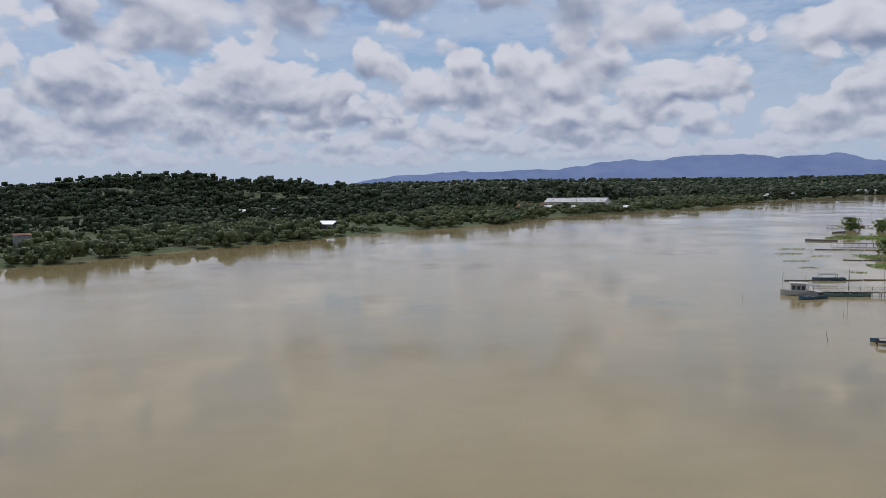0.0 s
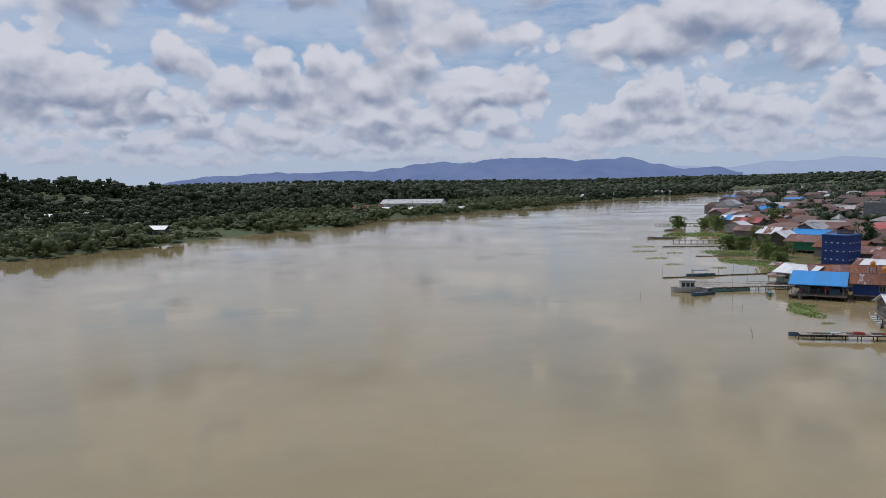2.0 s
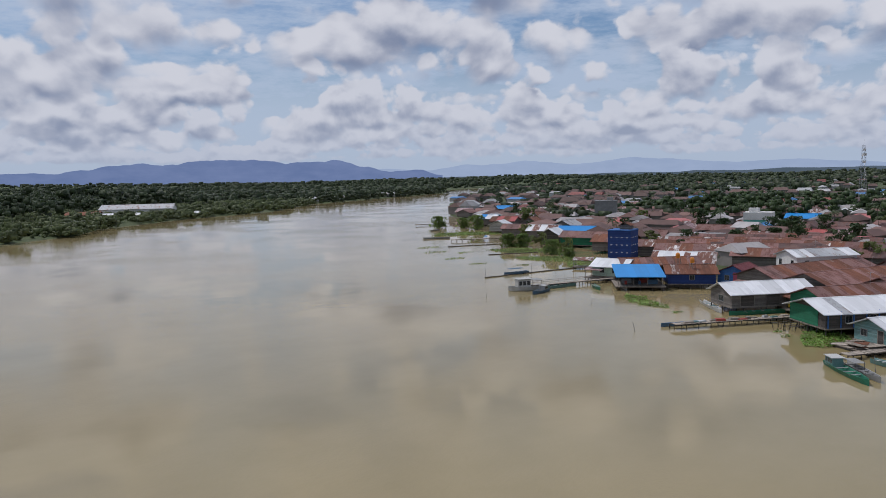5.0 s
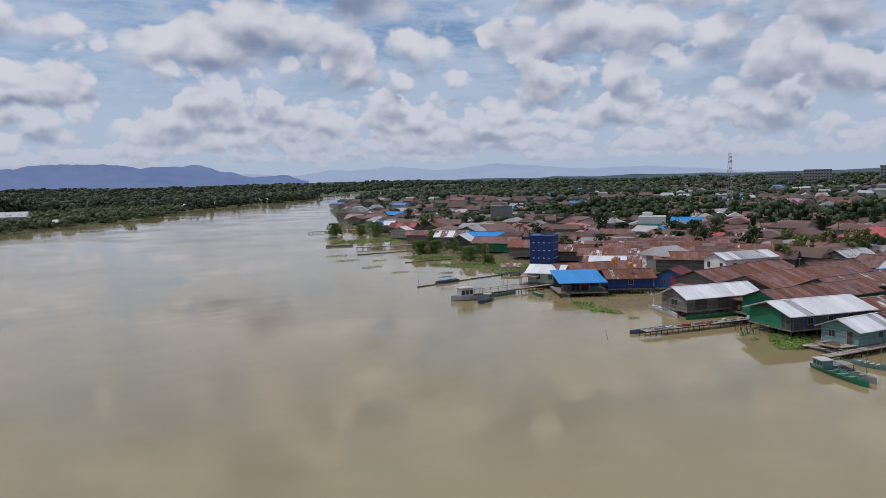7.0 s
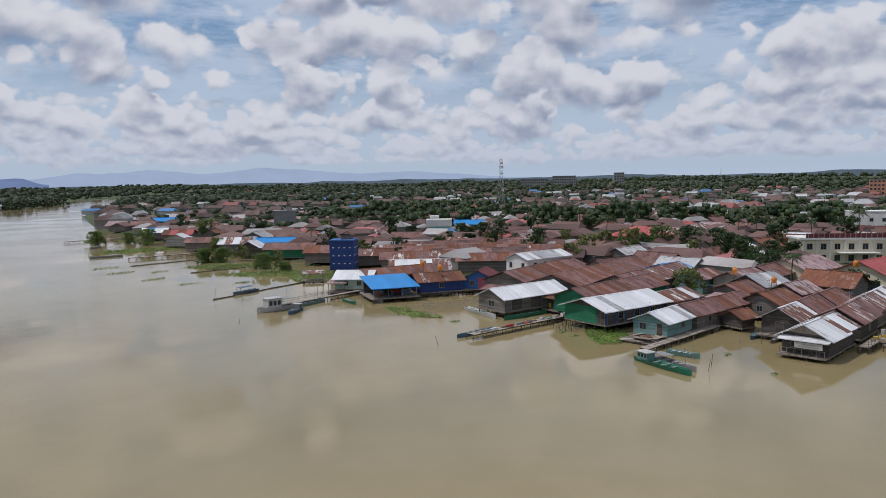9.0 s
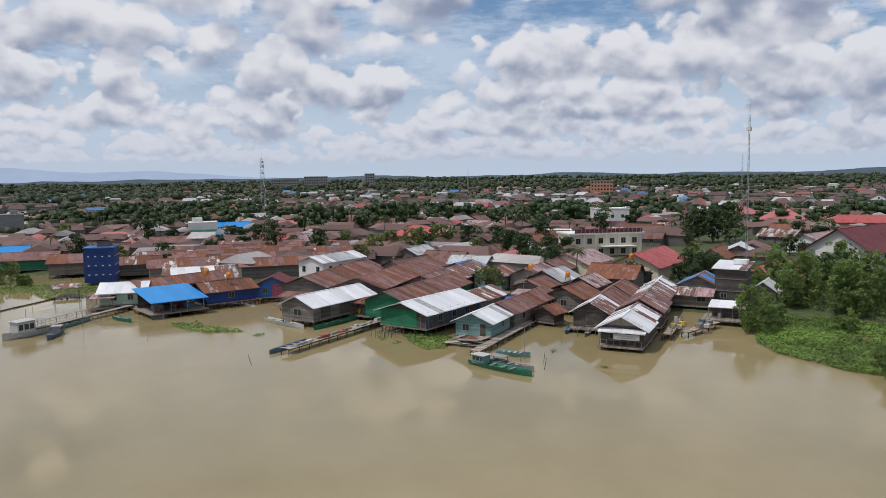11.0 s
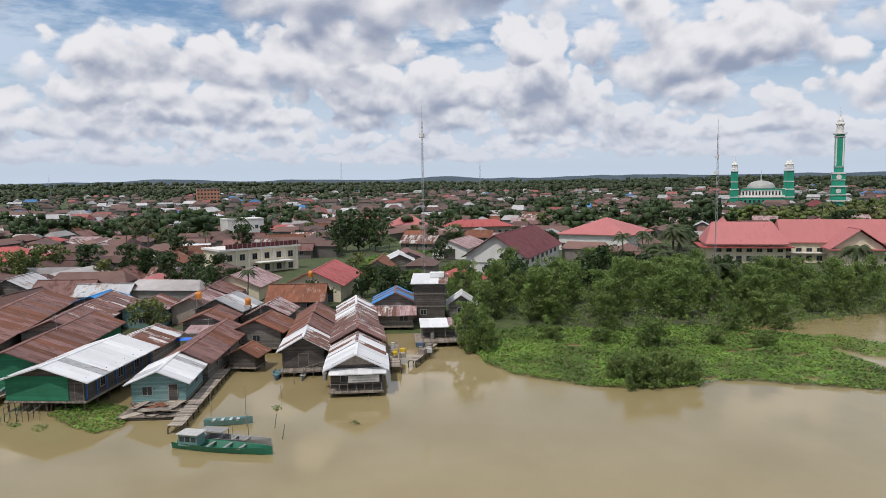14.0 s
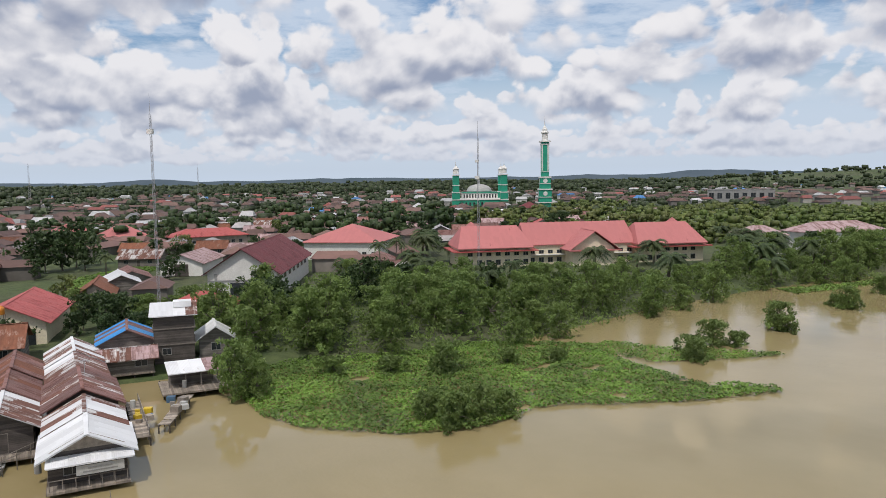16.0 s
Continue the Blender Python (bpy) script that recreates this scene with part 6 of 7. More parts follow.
boat("long green wooden boat with teal cabin roof", (59.8, 79.2), (53.4, 71.4), 1.9, "green", "grey", (0.08, 0.28, 1.5, "teal"))
boat("dark grey wooden cargo boat moored beside the green one", (61.0, 77.6), (55.6, 71.0), 1.5, "grey", "grey", None, (0.15, 0.45, 1.2, "grey"))
boat("small white and blue open boat", (64.8, 75.8), (63.2, 71.2), 1.2, "teal", "white")
boat("white narrow canoe beside the walkway", (83.0, 72.0), (88.0, 70.0), 0.9, "white", "grey", high=0.5)
boat("faded blue boat tied to the stilt house", (82.5, 64.0), (78.3, 65.2), 1.1, "blue", "teal", high=0.6)
boat("pale grey canoe pulled up at the stilts", (81.0, 60.8), (76.5, 62.4), 0.9, "grey", "white", high=0.5)
boat("pale green longboat moored at the shed", (88.6, 116.6), (81.4, 107.8), 1.5, "white", "teal")
boat("dark teal longboat moored at the shed", (90.0, 100.9), (80.6, 105.9), 1.3, "green", "grey")
boat("white river ferry with cabin and canopy", (78.6, 150.6), (71.6, 153.6), 2.9, "white", "grey", (0.35, 0.75, 2.6, "white"), (0.02, 0.32, 2.3, "grey"), 1.1, "ferry_boat")
boat("low workboat lashed to the ferry", (78.6, 148.2), (72.0, 146.4), 1.8, "blue", "grey", (0.2, 0.4, 1.4, "grey"))
boat("long pale blue open boat at the jetty", (88.2, 149.2), (77.8, 150.4), 1.6, "teal", "white")
boat("blue canopied boat by the log boom", (96.0, 172.8), (88.4, 173.6), 1.6, "blue", "grey", None, (0.25, 0.8, 1.5, "blue"))
boat("small green boat at the landing", (90.0, 145.4), (86.4, 140.2), 1.2, "green", "white")
boat("small pale boat at the workshop", (94.0, 140.4), (90.2, 136.0), 1.1, "white", "grey")
boat("long wooden boat at the upper bank", (150, 276), (140, 281), 1.6, "grey", "grey")
boat("moored boat at the upper landing", (204, 352), (194, 347), 2.0, "grey", "white", None, (0.2, 0.8, 1.6, "grey"))
boat("small boat at the upper landing", (176, 318), (168, 314), 1.6, "grey", "grey")
boat("wooden boat loaded on the jetty's side", (72.0, 104.6), (64.0, 108.0), 1.3, "blue", "grey", high=0.6)
boat("pale wooden boat lying by the jetty", (86.5, 96.2), (78.5, 100.8), 1.4, "white", "red", high=0.6)

LEG = Solid().bar((0, 0, -1.8), (0, 0, 0.75), 0.08, 0.07, 6).mesh("post", WETWOOD)
TALL = {h: Solid().bar((0, 0, -1.5), (0.12, 0.05, h), 0.055, 0.03, 5).mesh("mooring_pole", TIMBER) for h in (0.9, 1.6, 2.6, 4.2, 6.0)}
PLANKS = {}


def jetty(label, p, q, width, z=0.85, gap=2.2, board=0.3, name="jetty"):
    """A plank walk on posts."""
    a, b = Vector((*p, 0)), Vector((*q, 0))
    L = (b - a).length
    h = thing(name, frame_of(a, b - a, Vector((-(b - a).y, (b - a).x, 0))), label, "jetty")
    for y in (-width * 0.4, width * 0.4):
        part("beam", Solid().box(L / 2, 0, -0.16, L, 0.12, 0.14).mesh("beam", WETWOOD), h, pose(0, y, z))
    key = round(width, 2)
    if key not in PLANKS:
        PLANKS[key] = Solid().box(0, 0, 0, board - 0.03, width, 0.05).mesh("plank", PLANK)
    rg = random.Random(int(L * 10))
    for i in range(int(L / board)):
        if rg.random() < 0.04:
            continue
        part("plank", PLANKS[key], h, pose((i + 0.5) * board, rg.uniform(-0.06, 0.06), z + rg.uniform(0, 0.012), rg.uniform(-1, 1), 0, rg.uniform(-1.5, 1.5)))
    for i in range(int(L / gap) + 1):
        for y in (-width * 0.45, width * 0.45):
            part("post", LEG, h, pose(min(L, i * gap), y, z - 0.85))
    return h


jetty("long weathered plank jetty on dark posts", (63.6, 105.6), (88.0, 94.2), 1.6)
jetty("plank walkway beside the teal house", (63.6, 78.8), (84.6, 70.4), 1.5, 0.75)
jetty("jetty of planks to the ferry landing", (77.2, 151.8), (104, 146.0), 1.3)
jetty("narrow plank walk by the stilt houses", (74.0, 50.6), (86.4, 46.0), 1.4, 0.9)
jetty("narrow plank walk to the waterside shop", (76.0, 47.5), (84.0, 40.5), 1.2, 0.9)
jetty("plank walk at the upper bank", (140, 262), (160, 252), 1.6)
jetty("plank walk on the upper landing", (186, 352), (212, 344), 2.0)


def raft():
    h = thing("raft", pose(71.6, 79.8, 0, 0, 0, -113), "timber raft with stacked boards and sheets", "raft")
    for i in range(8):
        part("log", Solid().bar((-3.4, 0, 0.1), (3.4, 0, 0.14), 0.16, 0.13, 7).mesh("log", WETWOOD), h, pose(0, -2.4 + i * 0.7, 0))
    part("raft_deck", Solid().box(0, 0, 0.3, 6.6, 5.2, 0.1).mesh("raft_deck", DECK), h)
    rg = random.Random(3)
    stack = Solid().box(0, 0, 0, 2.4, 0.9, 0.05).mesh("board", PLANK)
    rusty = Solid().box(0, 0, 0, 1.8, 0.8, 0.03).mesh("sheet", ROOFS["rust"])
    for i in range(26):
        part("board" if i % 3 else "sheet", stack if i % 3 else rusty, h, pose(rg.uniform(-2.2, 2.2), rg.uniform(-2.0, 2.0), 0.42 + i * 0.022, rg.uniform(-4, 4), rg.uniform(-4, 4), rg.uniform(0, 180)))


raft()


def pole(x, y, h, lean=0.0):
    ob = new("mooring_pole", TALL[h])
    ob.matrix_basis = pose(x, y, 0, lean, lean * 0.6, x * 40)
    tagged(ob, "thin weathered mooring pole standing in the river", "pole", "mooring poles")


for x, y, h, lean in ((62.4, 72.0, 4.2, 0), (60.5, 69.6, 1.6, 8), (70.5, 66.4, 1.6, -6), (68.0, 74.7, 2.6, 0), (58.1, 72.6, 2.6, 3), (58.6, 74.0, 1.6, 5), (57.0, 69.6, 1.6, -10), (82.0, 146.5, 6.0, 1), (76.5, 152.8, 4.2, 0), (80.5, 172.0, 2.6, 4),
                      (58.0, 108.5, 1.6, 12), (72, 130, 0.9, 5), (88.5, 171.2, 2.6, -3), (96.5, 172.0, 2.6, 2), (104, 170.5, 2.6, 0), (122, 240, 2.6, 3), (132, 262, 2.6, -3), (146, 290, 2.6, 0), (150, 284, 1.6, 4), (64, 58, 0.9, 6), (62, 150, 0.9, 5)):
    pole(x, y, h, lean)

rg = random.Random(9)
for i in range(26):
    pole(75 + (i % 9) * 1.35 + rg.uniform(-0.3, 0.3), 91.2 + (i // 9) * 1.6 - (i % 9) * 0.35 + rg.uniform(-0.3, 0.3), 0.9, rg.uniform(-6, 6))


def rack():
    h = thing("drying_rack", pose(80.5, 92.4, 0, 0, 0, -20), "low stick rack over the shallow water", "rack")
    for i in range(4):
        part("rail", Solid().bar((-5, 0, 0.8), (5, 0, 0.85), 0.045).mesh("rail", TIMBER), h, pose(0, -2 + i * 1.2, 0))
    for i in range(9):
        for k in (-2, -0.8, 0.4, 1.6):
            part("stake", Solid().bar((0, 0, -1.2), (0, 0, 0.85), 0.045).mesh("stake", WETWOOD), h, pose(-5 + i * 1.25, k, 0))


rack()


def log_boom(p, q):
    a, b = Vector((*p, 0)), Vector((*q, 0))
    h = thing("log_boom", frame_of(a, b - a, Vector((-(b - a).y, (b - a).x, 0))), "line of floating logs moored in the river", "logs")
    L, n = (b - a).length, 5
    for i in range(n):
        part("log", Solid().bar((0, 0, 0.05), (L / n - 0.3, 0, 0.05), 0.22, 0.18, 8).mesh("log", WETWOOD), h, pose(i * L / n, (i % 2) * 0.25, 0, 0, 0, (i % 3 - 1) * 2.5))


log_boom((81.8, 173.5), (112, 170.6))
log_boom((118, 214), (142, 204))
log_boom((126, 246), (150, 238))


def water_tank(x, y, z, stand=0.0):
    h = thing("water_tank", pose(x, y, z), "round orange plastic water tank on a stand", "water tank", "water tanks")
    part("tank", Solid().ring([(0.46, stand), (0.49, stand + 0.08), (0.47, stand + 0.5), (0.49, stand + 0.55), (0.49, stand + 0.95), (0.36, stand + 1.14), (0.18, stand + 1.2)], 0, 0, 16).mesh("tank", PLASTIC_ORANGE, True), h)
    part("lid", Solid().ring([(0.2, stand + 1.19), (0.2, stand + 1.27)], 0, 0, 12).mesh("lid", PLASTIC_ORANGE), h)
    for sx in (-0.45, 0.45):
        for sy in (-0.45, 0.45):
            part("stand_leg", Solid().bar((sx, sy, 0), (sx, sy, stand + 0.02), 0.06).mesh("stand_leg", TIMBER), h)


water_tank(111.2, 62.0, 0.9, 3.6)
water_tank(116.0, 69.2, 0.9, 4.6)
water_tank(126.0, 47.0, 1.0, 5.5)
water_tank(106.5, 134.6, 0.9, 5.0)
water_tank(103.8, 129.0, 0.9, 4.6)


def crates(x, y, z, seed):
    rg = random.Random(seed)
    for i in range(7):
        s = rg.uniform(0.5, 1.0)
        ob = new("crate", Solid().box(0, 0, 0, s, s * 0.8, s * 0.7).mesh("crate", rg.choice((PLANK, TIMBER, PAINTS["white"], PAINTS["yellow"], PAINTS["blue"]))))
        ob.matrix_basis = pose(x + (i % 4) * 1.2 + rg.uniform(-0.2, 0.2), y - (i // 4) * 1.2 - (i % 4) * 0.5, z, 0, 0, rg.uniform(0, 90))
        tagged(ob, "worn storage crate on the plank walk", "crate", "crates")


crates(78.6, 48.9, 0.9, 1)
crates(79.2, 44.6, 0.9, 2)


def cargo_on_jetty():
    rg = random.Random(6)
    for i in range(14):
        k = (i + rg.random()) / 14
        L, w, hgt = rg.uniform(0.6, 2.2), rg.uniform(0.4, 0.8), rg.uniform(0.15, 0.5)
        s = Solid().box(0, 0, 0, L, w, hgt, 0, 0.86)
        ob = new("cargo_box", s.mesh("cargo_box", rg.choice((PLANK, TIMBER, PAINTS["red"], PAINTS["teal"], PAINTS["white"], PAINTS["blue"]))))
        ob.matrix_basis = pose(65.0 + 21 * k, 105.0 - 9.8 * k + rg.uniform(-0.25, 0.25), 0.915, 0, 0, -25 + rg.uniform(-12, 12))
        tagged(ob, "low worn cargo box lying on the jetty planks", "box", "cargo boxes")


cargo_on_jetty()


def tarp(x, y, z, w, d, yaw):
    s = Solid()
    n = 6
    for i in range(n + 1):
        for j in range(n + 1):
            u, v = i / n, j / n
            s.v.append(((u - 0.5) * w, (v - 0.5) * d, 0.9 - 1.1 * (v - 0.35) ** 2 + 0.06 * math.sin(u * 9 + v * 5)))
    s.f = [(i * (n + 1) + j, (i + 1) * (n + 1) + j, (i + 1) * (n + 1) + j + 1, i * (n + 1) + j + 1) for i in range(n) for j in range(n)]
    ob = new("tarpaulin", s.mesh("tarpaulin", PAINT_TARP))
    ob.matrix_basis = pose(x, y, z, 0, 0, yaw)
    sol = ob.modifiers.new("thick", "SOLIDIFY")
    sol.thickness = 0.03
    tagged(ob, "sagging bright blue plastic tarpaulin", "tarpaulin")


PAINT_TARP = plain("blue_plastic_sheet", (0.02, 0.13, 0.62), (0.03, 0.17, 0.7), 0.4, 1.0, 0.1)
tarp(97.0, 73.8, 2.0, 4.5, 2.6, -114)


# ---- small clutter round the stilt houses ----
def lean_to(x, y, yaw, w, d, z, roof, label):
    h = thing("lean_to", pose(x, y, 0, 0, 0, yaw), label, "shelter", "lean-tos")
    mono_roof(h, w, d, z, z + 0.5, [ROOFS[k] for k in roof], 0.25, 1.2, seed=int(x + y))
    deck(h, w + 0.4, d + 0.4, 0.75)
    stilts(h, w, d, 0.6)
    for sx in (-1, 1):
        for sy in (-1, 1):
            part("post", Solid().bar((0, 0, 0.6), (0, 0, z + (0.4 if sy > 0 else -0.02)), 0.06).mesh("post", TIMBER), h, pose(sx * (w / 2 - 0.15), sy * (d / 2 - 0.15), 0))


lean_to(94.2, 82.8, -118, 6.0, 3.4, 3.0, ["zinc"], "white sheet lean-to over a plank platform")
lean_to(101.5, 70.8, -116, 4.0, 3.0, 2.8, ["zinc", "dull"], "pale sheet lean-to beside the row house")
lean_to(90.6, 98.6, -118, 4.0, 3.0, 2.9, ["rust"], "rusty lean-to between the sheds")
lean_to(98.6, 152.0, -72, 4.0, 4.0, 2.6, ["dull"], "open pale lean-to in front of the green house")
lean_to(112.0, 168.0, -60, 5.0, 3.0, 2.5, ["strip"], "small patched landing shelter")
lean_to(99.5, 114.5, -100, 5.0, 3.0, 2.7, ["brown"], "brown sheet lean-to at the market edge")


def drum(x, y, z, paint, seed):
    ob = new("drum", Solid().ring([(0.28, 0), (0.29, 0.3), (0.28, 0.32), (0.29, 0.6), (0.28, 0.86)], 0, 0, 12).mesh("drum", PAINTS[paint]))
    ob.matrix_basis = pose(x, y, z, 0, 0, seed * 31)
    tagged(ob, "dented %s oil drum on a platform" % paint, "drum", "oil drums")


for k, (x, y, c) in enumerate(((91.0, 100.4, "yellow"), (91.8, 99.6, "yellow"), (90.2, 99.4, "blue"), (94.6, 136.0, "blue"), (92.4, 138.0, "red"), (88.8, 36.0, "blue"), (87.2, 39.2, "grey"), (72.4, 60.6, "grey"), (84.0, 47.0, "white"))):
    drum(x, y, 0.92, c, k)


def rail_fence(p, q, n):
    a, b = Vector((*p, 0)), Vector((*q, 0))
    L = (b - a).length
    h = thing("handrail", frame_of(a, b - a, Vector((-(b - a).y, (b - a).x, 0))), "thin stick handrail along the plank walk", "railing", "handrails")
    for z in (1.35, 1.75):
        part("rail", Solid().bar((0, 0, z), (L, 0, z), 0.035).mesh("rail", TIMBER), h)
    for i in range(n + 1):
        part("rail_post", Solid().bar((0, 0, -1.2), (0, 0, 1.8), 0.045).mesh("rail_post", TIMBER), h, pose(L * i / n, 0, 0))


rail_fence((74.0, 50.0), (86.2, 45.4), 8)
rail_fence((75.6, 63.6), (79.6, 56.4), 5)
rail_fence((78.0, 152.4), (98.0, 148.2), 9)


def aerial(x, y, z):
    h = thing("roof_aerial", pose(x, y, z, 0, 0, x * 9), "thin television aerial on a roof pole", "aerial", "roof aerials")
    part("pole", Solid().bar((0, 0, -2.6), (0, 0, 2.2), 0.03).mesh("pole", STEEL), h)
    part("boom", Solid().bar((-0.6, 0, 2.0), (0.6, 0, 2.0), 0.02).mesh("boom", STEEL), h)
    for k in range(5):
        part("rod", Solid().bar((-0.5 + k * 0.25, -0.35, 2.0), (-0.5 + k * 0.25, 0.35, 2.0), 0.015, n=4).mesh("rod", STEEL), h)


for x, y, z in ((84.6, 51.6, 5.0), (97.4, 62.8, 4.8), (90.6, 71.4, 4.4), (98.0, 90.0, 5.4), (119, 98.4, 5.8), (128.4, 114.2, 7.4), (104.8, 130.8, 4.8), (118, 86.6, 5.7)):
    aerial(x, y, z)

# ---- the far bank, woods and distance ----
def woods_patch(seed, count, size, H, blades, leaf, low):
    rng = np.random.default_rng(seed)
    rows = []
    for k in range(count):
        x, y = (rng.random(2) - 0.5) * size
        h = H * (0.55 + 0.75 * rng.random())
        for c in range(4):
            z = h * (low + (1 - low) * rng.random())
            w = h * 0.52 * math.sin(math.pi * min(0.95, 0.2 + 0.62 * z / h))
            a = rng.random() * 6.28
            rows.append((x + math.cos(a) * w * rng.random(), y + math.sin(a) * w * rng.random(), z, h * (0.18 + 0.13 * rng.random())))
    return big_mesh("woods", *leaf_cloud(rng, rows, blades, leaf, 0.9, 1.0), LEAF_WOODS)


PATCH = [woods_patch(60 + k, 50, 62, 7.0, 5, 0.75, 0.05) for k in range(4)]
TALLW = [woods_patch(80 + k, 16, 90, 12.0, 12, 1.1, 0.3) for k in range(2)]
wr = random.Random(404)


def shrub_patch(seed, count, size, H, per, leaf):
    """Rounded bushes side by side, each a heap of a few leafy humps."""
    rng = np.random.default_rng(seed)
    rows = []
    for k in range(count):
        x, y = (rng.random(2) - 0.5) * size
        h = H * (0.45 + 0.75 * rng.random())
        for c in range(5):
            a, q = rng.random() * 6.28, h * 0.42 * rng.random() ** 0.5
            r = h * (0.24 + 0.14 * rng.random())
            rows.append((x + math.cos(a) * q, y + math.sin(a) * q, max(r * 0.5, (h - r) * (0.35 + 0.65 * rng.random())), r))
    return big_mesh("woods", *leaf_cloud(rng, rows, per, leaf, 0.9, 0.9), LEAF_SHRUB)


SHRUB = [shrub_patch(70 + k, 22, 42, 7.0, 14, 0.62) for k in range(4)]
HUTS = [(-62, 397), (-171, 296), (-110, 720), (-75, 715), (-150, 545), (-125, 552)]


def wood(protos, x, y, s=1.0, dz=-0.4):
    if any(math.hypot(x - a * 0.95, y - b * 0.95) < 26 for a, b in HUTS):
        s = 0.36
    ob = new("woods", wr.choice(protos))
    ob.matrix_basis = pose(x, y, float(land_height(np.float64(x), np.float64(y))) + dz, 0, 0, wr.uniform(0, 360)) @ Matrix.Diagonal((s, s, s * wr.uniform(0.85, 1.2), 1))
    tagged(ob, "dense dark green riverside woods and scrub", "woods", kind="stuff")


def west_woods():
    """Scrub along the far shore, denser woods behind, rising over the hill."""
    for i in range(3, len(WEST) - 4):
        a, b = WEST[i], WEST[i + 1]
        L = math.hypot(*(b - a))
        nrm = np.array([-(b - a)[1], (b - a)[0]]) / L
        for k in range(max(1, int(L / 26))):
            p = a + (b - a) * (k + wr.random()) / max(1, int(L / 26))
            far = i > 12
            wood(PATCH if far else SHRUB, *(p + nrm * (28 if far else 17)), 1.0, -0.6)
            if not far:
                wood(SHRUB, *(p + nrm * 6), 0.5, -0.3)
                wood(SHRUB, *(p + nrm * wr.uniform(44, 56)), 1.0)
                wood(SHRUB, *(p + nrm * wr.uniform(72, 96)), 1.0)
    n = 0
    while n < 120:
        x, y = wr.uniform(-780, 520), wr.uniform(120, 1300)
        s = float(river_side(np.float64(x), np.float64(y)))
        if not bool(west_of_river(np.float64(x), np.float64(y))) or s < 120 or abs(math.degrees(math.atan2(x + 20, y - 20)) - 2) > 38:
            continue
        n += 1
        d = math.hypot(x, y)
        wood(PATCH if wr.random() < 0.9 else TALLW, x, y, 1.0 if d < 700 else 1.3)


west_woods()
n = 0
while n < 90:
    h, d = math.radians(wr.uniform(-4, 36)), wr.uniform(330, 1000)
    x, y = -math.sin(h) * d, math.cos(h) * d
    if float(river_side(np.float64(x), np.float64(y))) > 105 and bool(west_of_river(np.float64(x), np.float64(y))):
        n += 1
        wood(PATCH, x, y, 1.0 if d < 600 else 1.35)
for x, y in ((-470, 640), (-420, 690), (-360, 740), (-330, 770), (-290, 760), (-260, 800), (-560, 620), (-620, 600), (-380, 720), (-310, 745)):
    wood(TALLW, x, y, 0.6)


def south_woods():
    """Light woods behind the long red-roofed building and along the lower bank."""
    n = 0
    while n < 34:
        x, y = wr.uniform(40, 330), wr.uniform(-420, -190)
        if not free_land(x, y, 26, 6) or y > -150 - 0.45 * (x - 60):
            continue
        n += 1
        ob = new("woods", wr.choice(SOUTH))
        ob.matrix_basis = pose(x, y, 0.6, 0, 0, wr.uniform(0, 360)) @ Matrix.Diagonal((1, 1, wr.uniform(0.8, 1.15), 1))
        tagged(ob, "light yellow-green woods behind the river bank", "woods", kind="stuff")


SOUTH = [woods_patch(180 + k, 40, 48, 6.5, 10, 0.62, 0.05) for k in range(3)]
for me in SOUTH:
    me.materials[0] = LEAF_LIGHT
south_woods()

GROVE = [woods_patch(280 + k, 34, 44, 8.0, 10, 0.65, 0.05) for k in range(3)]
for me in GROVE:
    me.materials[0] = LEAF_DARK
for x, y in ((334, 317), (337, 295), (352, 288), (369, 281), (388, 268), (407, 258), (409, 235), (396, 215), (379, 198), (430, 240), (489, 345), (470, 320), (522, 309), (523, 268), (500, 290), (300, 150), (330, 120), (320, 60), (360, 90), (350, 20), (400, 40), (300, 230), (310, -60), (340, -110), (300, -150), (270, -190), (240, -120), (380, -60), (420, 130), (450, -20), (340, -240), (390, -200)):
    ob = new("grove", wr.choice(GROVE))
    ob.matrix_basis = pose(x, y, 0.6, 0, 0, wr.uniform(0, 360)) @ Matrix.Diagonal((1, 1, wr.uniform(0.8, 1.2), 1))
    tagged(ob, "dark grove of leafy trees between town roofs", "trees", kind="stuff")


def far_forest(name, label, count, r0, r1, a0, a1, H, seed, skip_town=True):
    """Treetops of a forest that runs to the horizon."""
    rng = np.random.default_rng(seed)
    r = r0 + (r1 - r0) * rng.random(count) ** 1.3
    a = np.radians(a0 + (a1 - a0) * rng.random(count))
    x, y = -np.sin(a) * r, np.cos(a) * r
    keep = river_side(x, y) > 14
    x, y, r = x[keep], y[keep], r[keep]
    z = land_height(x, y)
    s = H * (0.5 + 0.8 * rng.random(len(x)) ** 2) * (0.8 + r / 5000)
    rows = np.column_stack([x, y, z + s * 0.45, s * 0.55])
    v, q = leaf_cloud(rng, rows, 5, H * 0.17, 1.0, 1.0)
    tagged(new(name, big_mesh(name, v, q, LEAF_WOODS)), label, "forest", kind="stuff")


far_forest("far_forest", "dark flat forest reaching to the mountains", 14000, 900, 4500, 42, -62, 11, 91)
far_forest("town_edge_forest", "dark wooded rise behind the town", 7000, 1500, 4300, -62, -185, 13, 92)
far_forest("town_trees_distance", "dark trees between distant town roofs", 5200, 380, 1700, -36, -160, 7.5, 93)


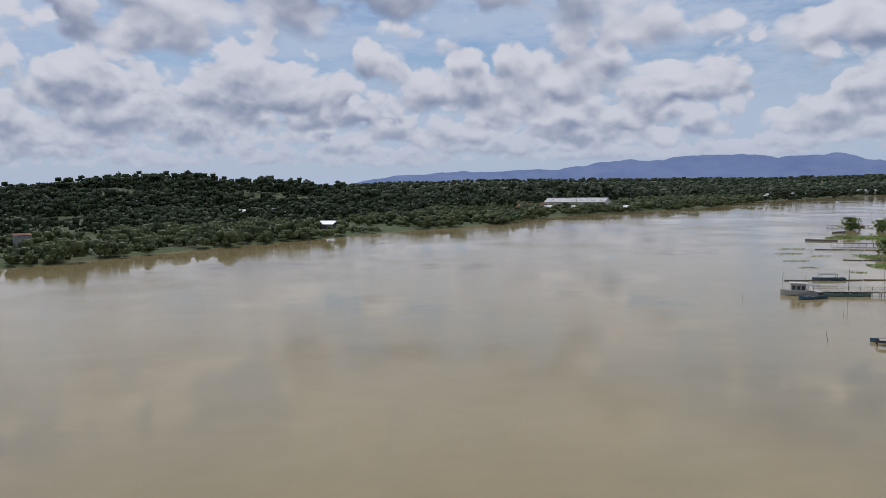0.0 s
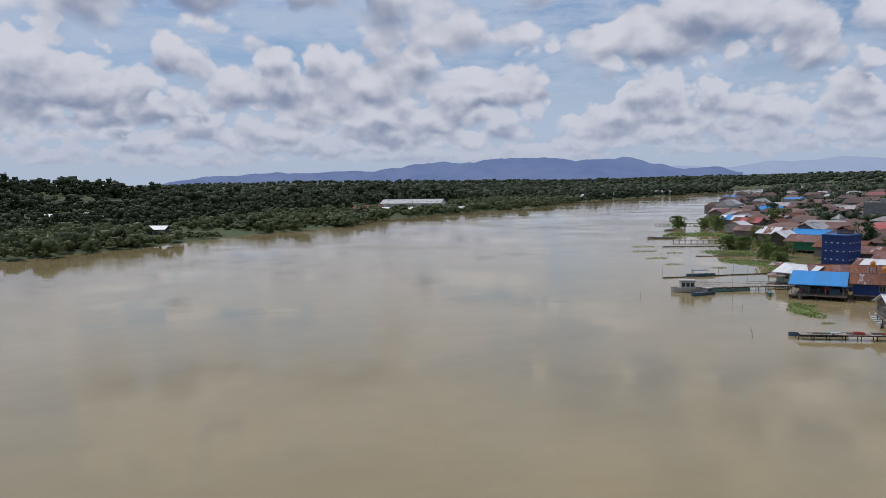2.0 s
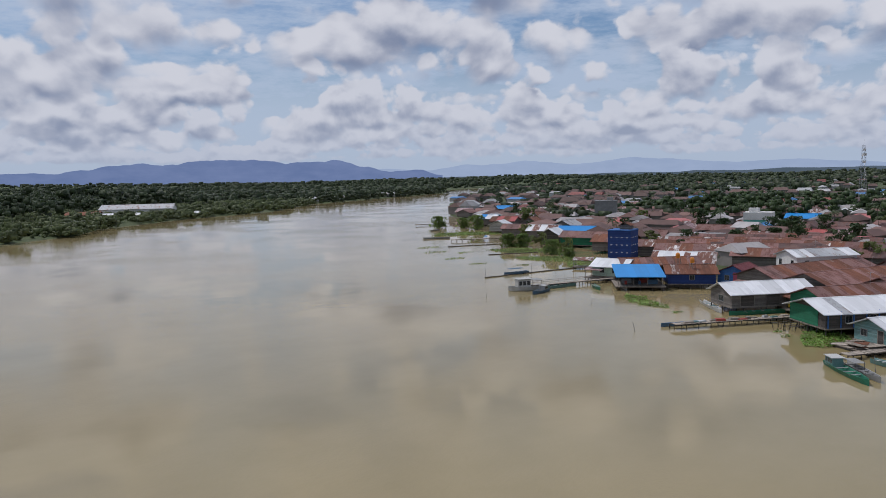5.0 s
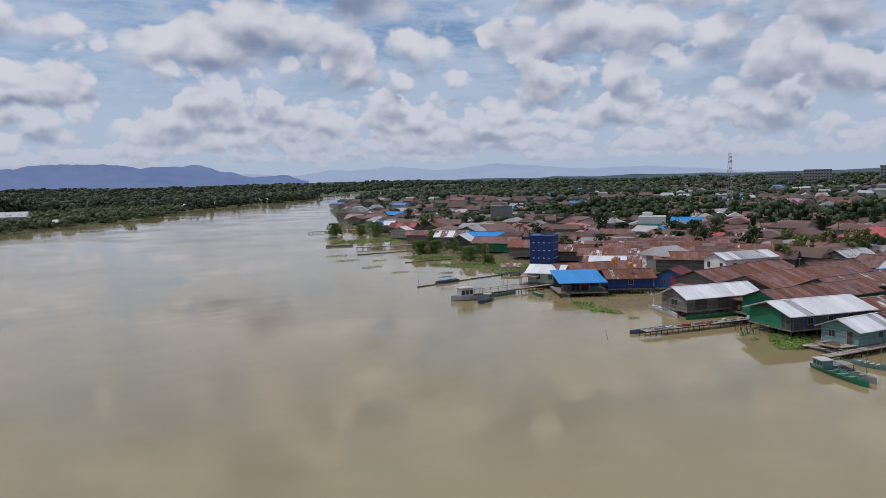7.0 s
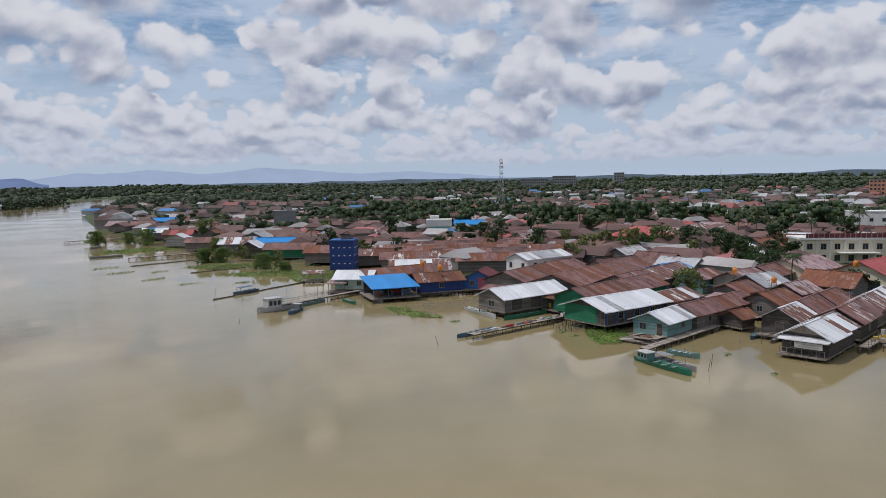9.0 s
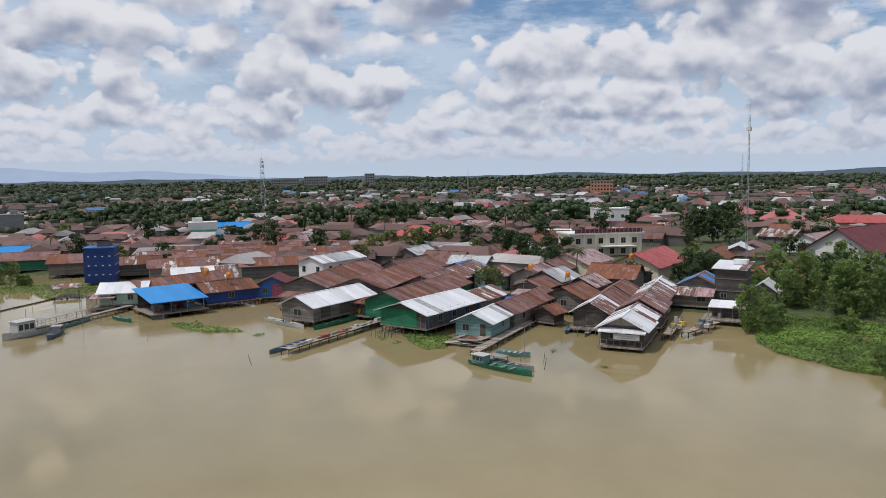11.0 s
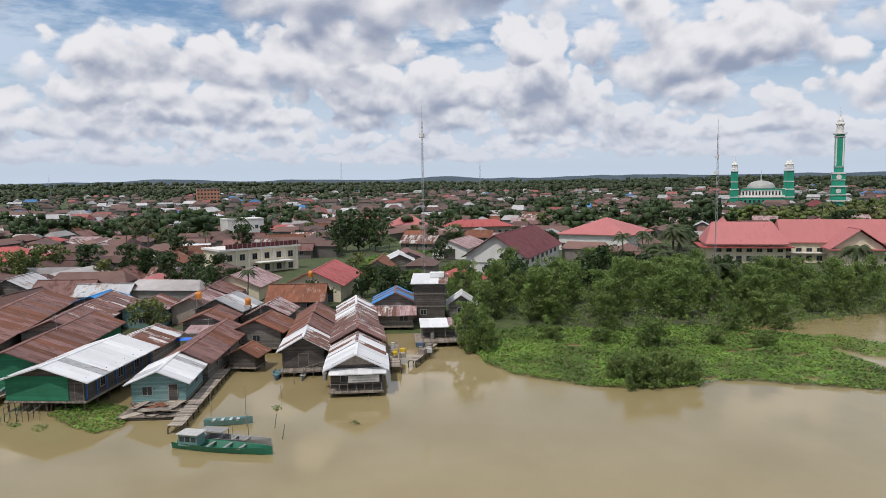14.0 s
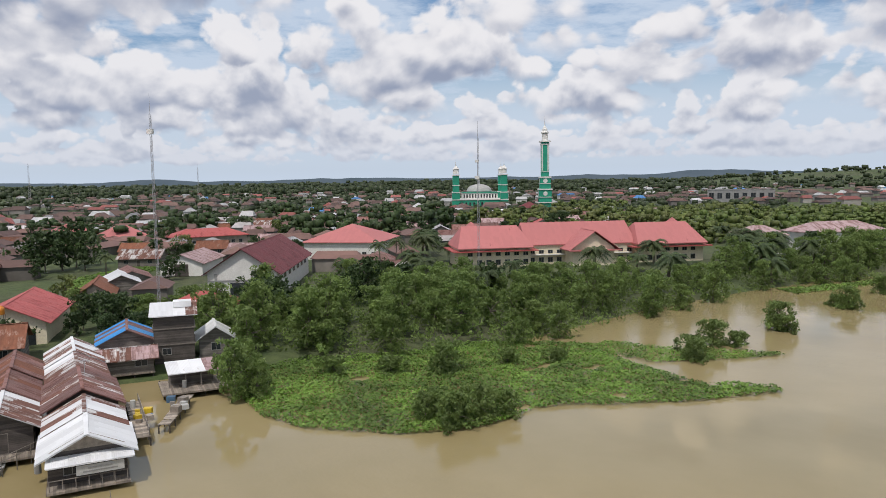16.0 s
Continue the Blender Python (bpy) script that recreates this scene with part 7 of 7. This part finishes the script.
def far_barn(label, x, y, yaw, W, D, ez, rise, wall, roof, name="barn"):
    h = thing(name, pose(x, y, 0, 0, 0, yaw), label, "barn", "far bank buildings")
    part("wall", body(W, D, 0.4, ez, rise, WALLS[wall], "x"), h)
    gable_roof(h, W, D, ez, rise, [ROOFS[roof]], 0.8, "x", step=0)
    for u in (-W * 0.3, 0, W * 0.3):
        opening(h, "door" if u == 0 else "window", u, -D / 2, 1.0, 1.6, 1.6)


far_barn("long riverside warehouse with pale grey metal roof", 112, 604, -27, 50, 20, 7.5, 3.0, "white", "grey", "warehouse")
far_barn("low rust-roofed riverside shed", 74, 602, -27, 22, 12, 4.5, 2.0, "wood", "rust", "shed")
far_barn("small white-roofed riverside hut", 86, 588, -27, 9, 7, 3.6, 1.6, "wood", "zinc", "hut")
far_barn("small white-roofed riverside hut", 102, 580, -27, 8, 6, 3.6, 1.6, "wood", "zinc", "hut")
far_barn("small white-roofed riverside hut", 120, 570, -27, 8, 6, 3.4, 1.4, "wood", "zinc", "hut")
far_barn("small white-roofed riverside hut", 142, 574, -27, 9, 6, 3.4, 1.4, "wood", "zinc", "hut")
far_barn("hut with pale zinc roof among bank scrub", -62, 397, -25, 9, 6, 4.2, 1.4, "wood", "zinc", "hut")
far_barn("small pale-roofed farmhouse in the woods", -110, 720, -10, 16, 9, 9.5, 2, "white", "zinc", "farmhouse")
far_barn("small tan-roofed farmhouse in the woods", -75, 715, -10, 18, 9, 9.5, 2, "cream", "dull", "farmhouse")
far_barn("pale-roofed hut among scrub", -150, 545, -15, 9, 6, 6.5, 1.4, "wood", "zinc", "hut")
far_barn("pale-roofed hut among scrub", -125, 552, -15, 8, 6, 6.5, 1.4, "wood", "zinc", "hut")
far_barn("white-roofed house on the upper bank", 345, 778, -30, 12, 8, 5, 2, "white", "zinc", "hut")
far_barn("pale house on the upper bank", 400, 822, -30, 16, 8, 5, 2, "white", "grey", "hut")
far_barn("pale shed on the upper bank", 520, 895, -30, 20, 8, 5, 2, "white", "grey", "shed")


def plain_tower(x, y):
    h = thing("nest_house", pose(x, y, 0, 0, 0, 40), "tall narrow grey nest house with rusty roof on the far bank", "house")
    block(h, "wall", 0, 0, 0.4, 6.0, 4.4, 6.6, WALLS["concrete"])
    mono_roof(h, 6.0, 4.4, 7.0, 7.6, [ROOFS["rust"]], 0.3)


plain_tower(-171, 296)


def road(name, pts, width, label):
    s = Solid()
    for i in range(len(pts) - 1):
        a, b = Vector((*pts[i], 0)), Vector((*pts[i + 1], 0))
        d = (b - a).normalized()
        n = Vector((-d.y, d.x, 0)) * width / 2
        for p in (a, b):
            z = float(land_height(np.float64(p.x), np.float64(p.y))) + 0.25
            s.v += [(p.x + n.x, p.y + n.y, z), (p.x - n.x, p.y - n.y, z)]
        s.f.append((4 * i, 4 * i + 1, 4 * i + 3, 4 * i + 2))
    tagged(new(name, s.mesh(name, ASPHALT)), label, "road", kind="structure")


road("road", [(150, 36), (161, 26), (173, 14.5), (184, -3.6), (194, -20), (210, -50)], 4.0, "pale concrete lane between yards")
road("road_avenue", [(250, -318), (272, -352), (392, -548), (517, -752), (700, -1050)], 16.0, "long straight avenue through the town")
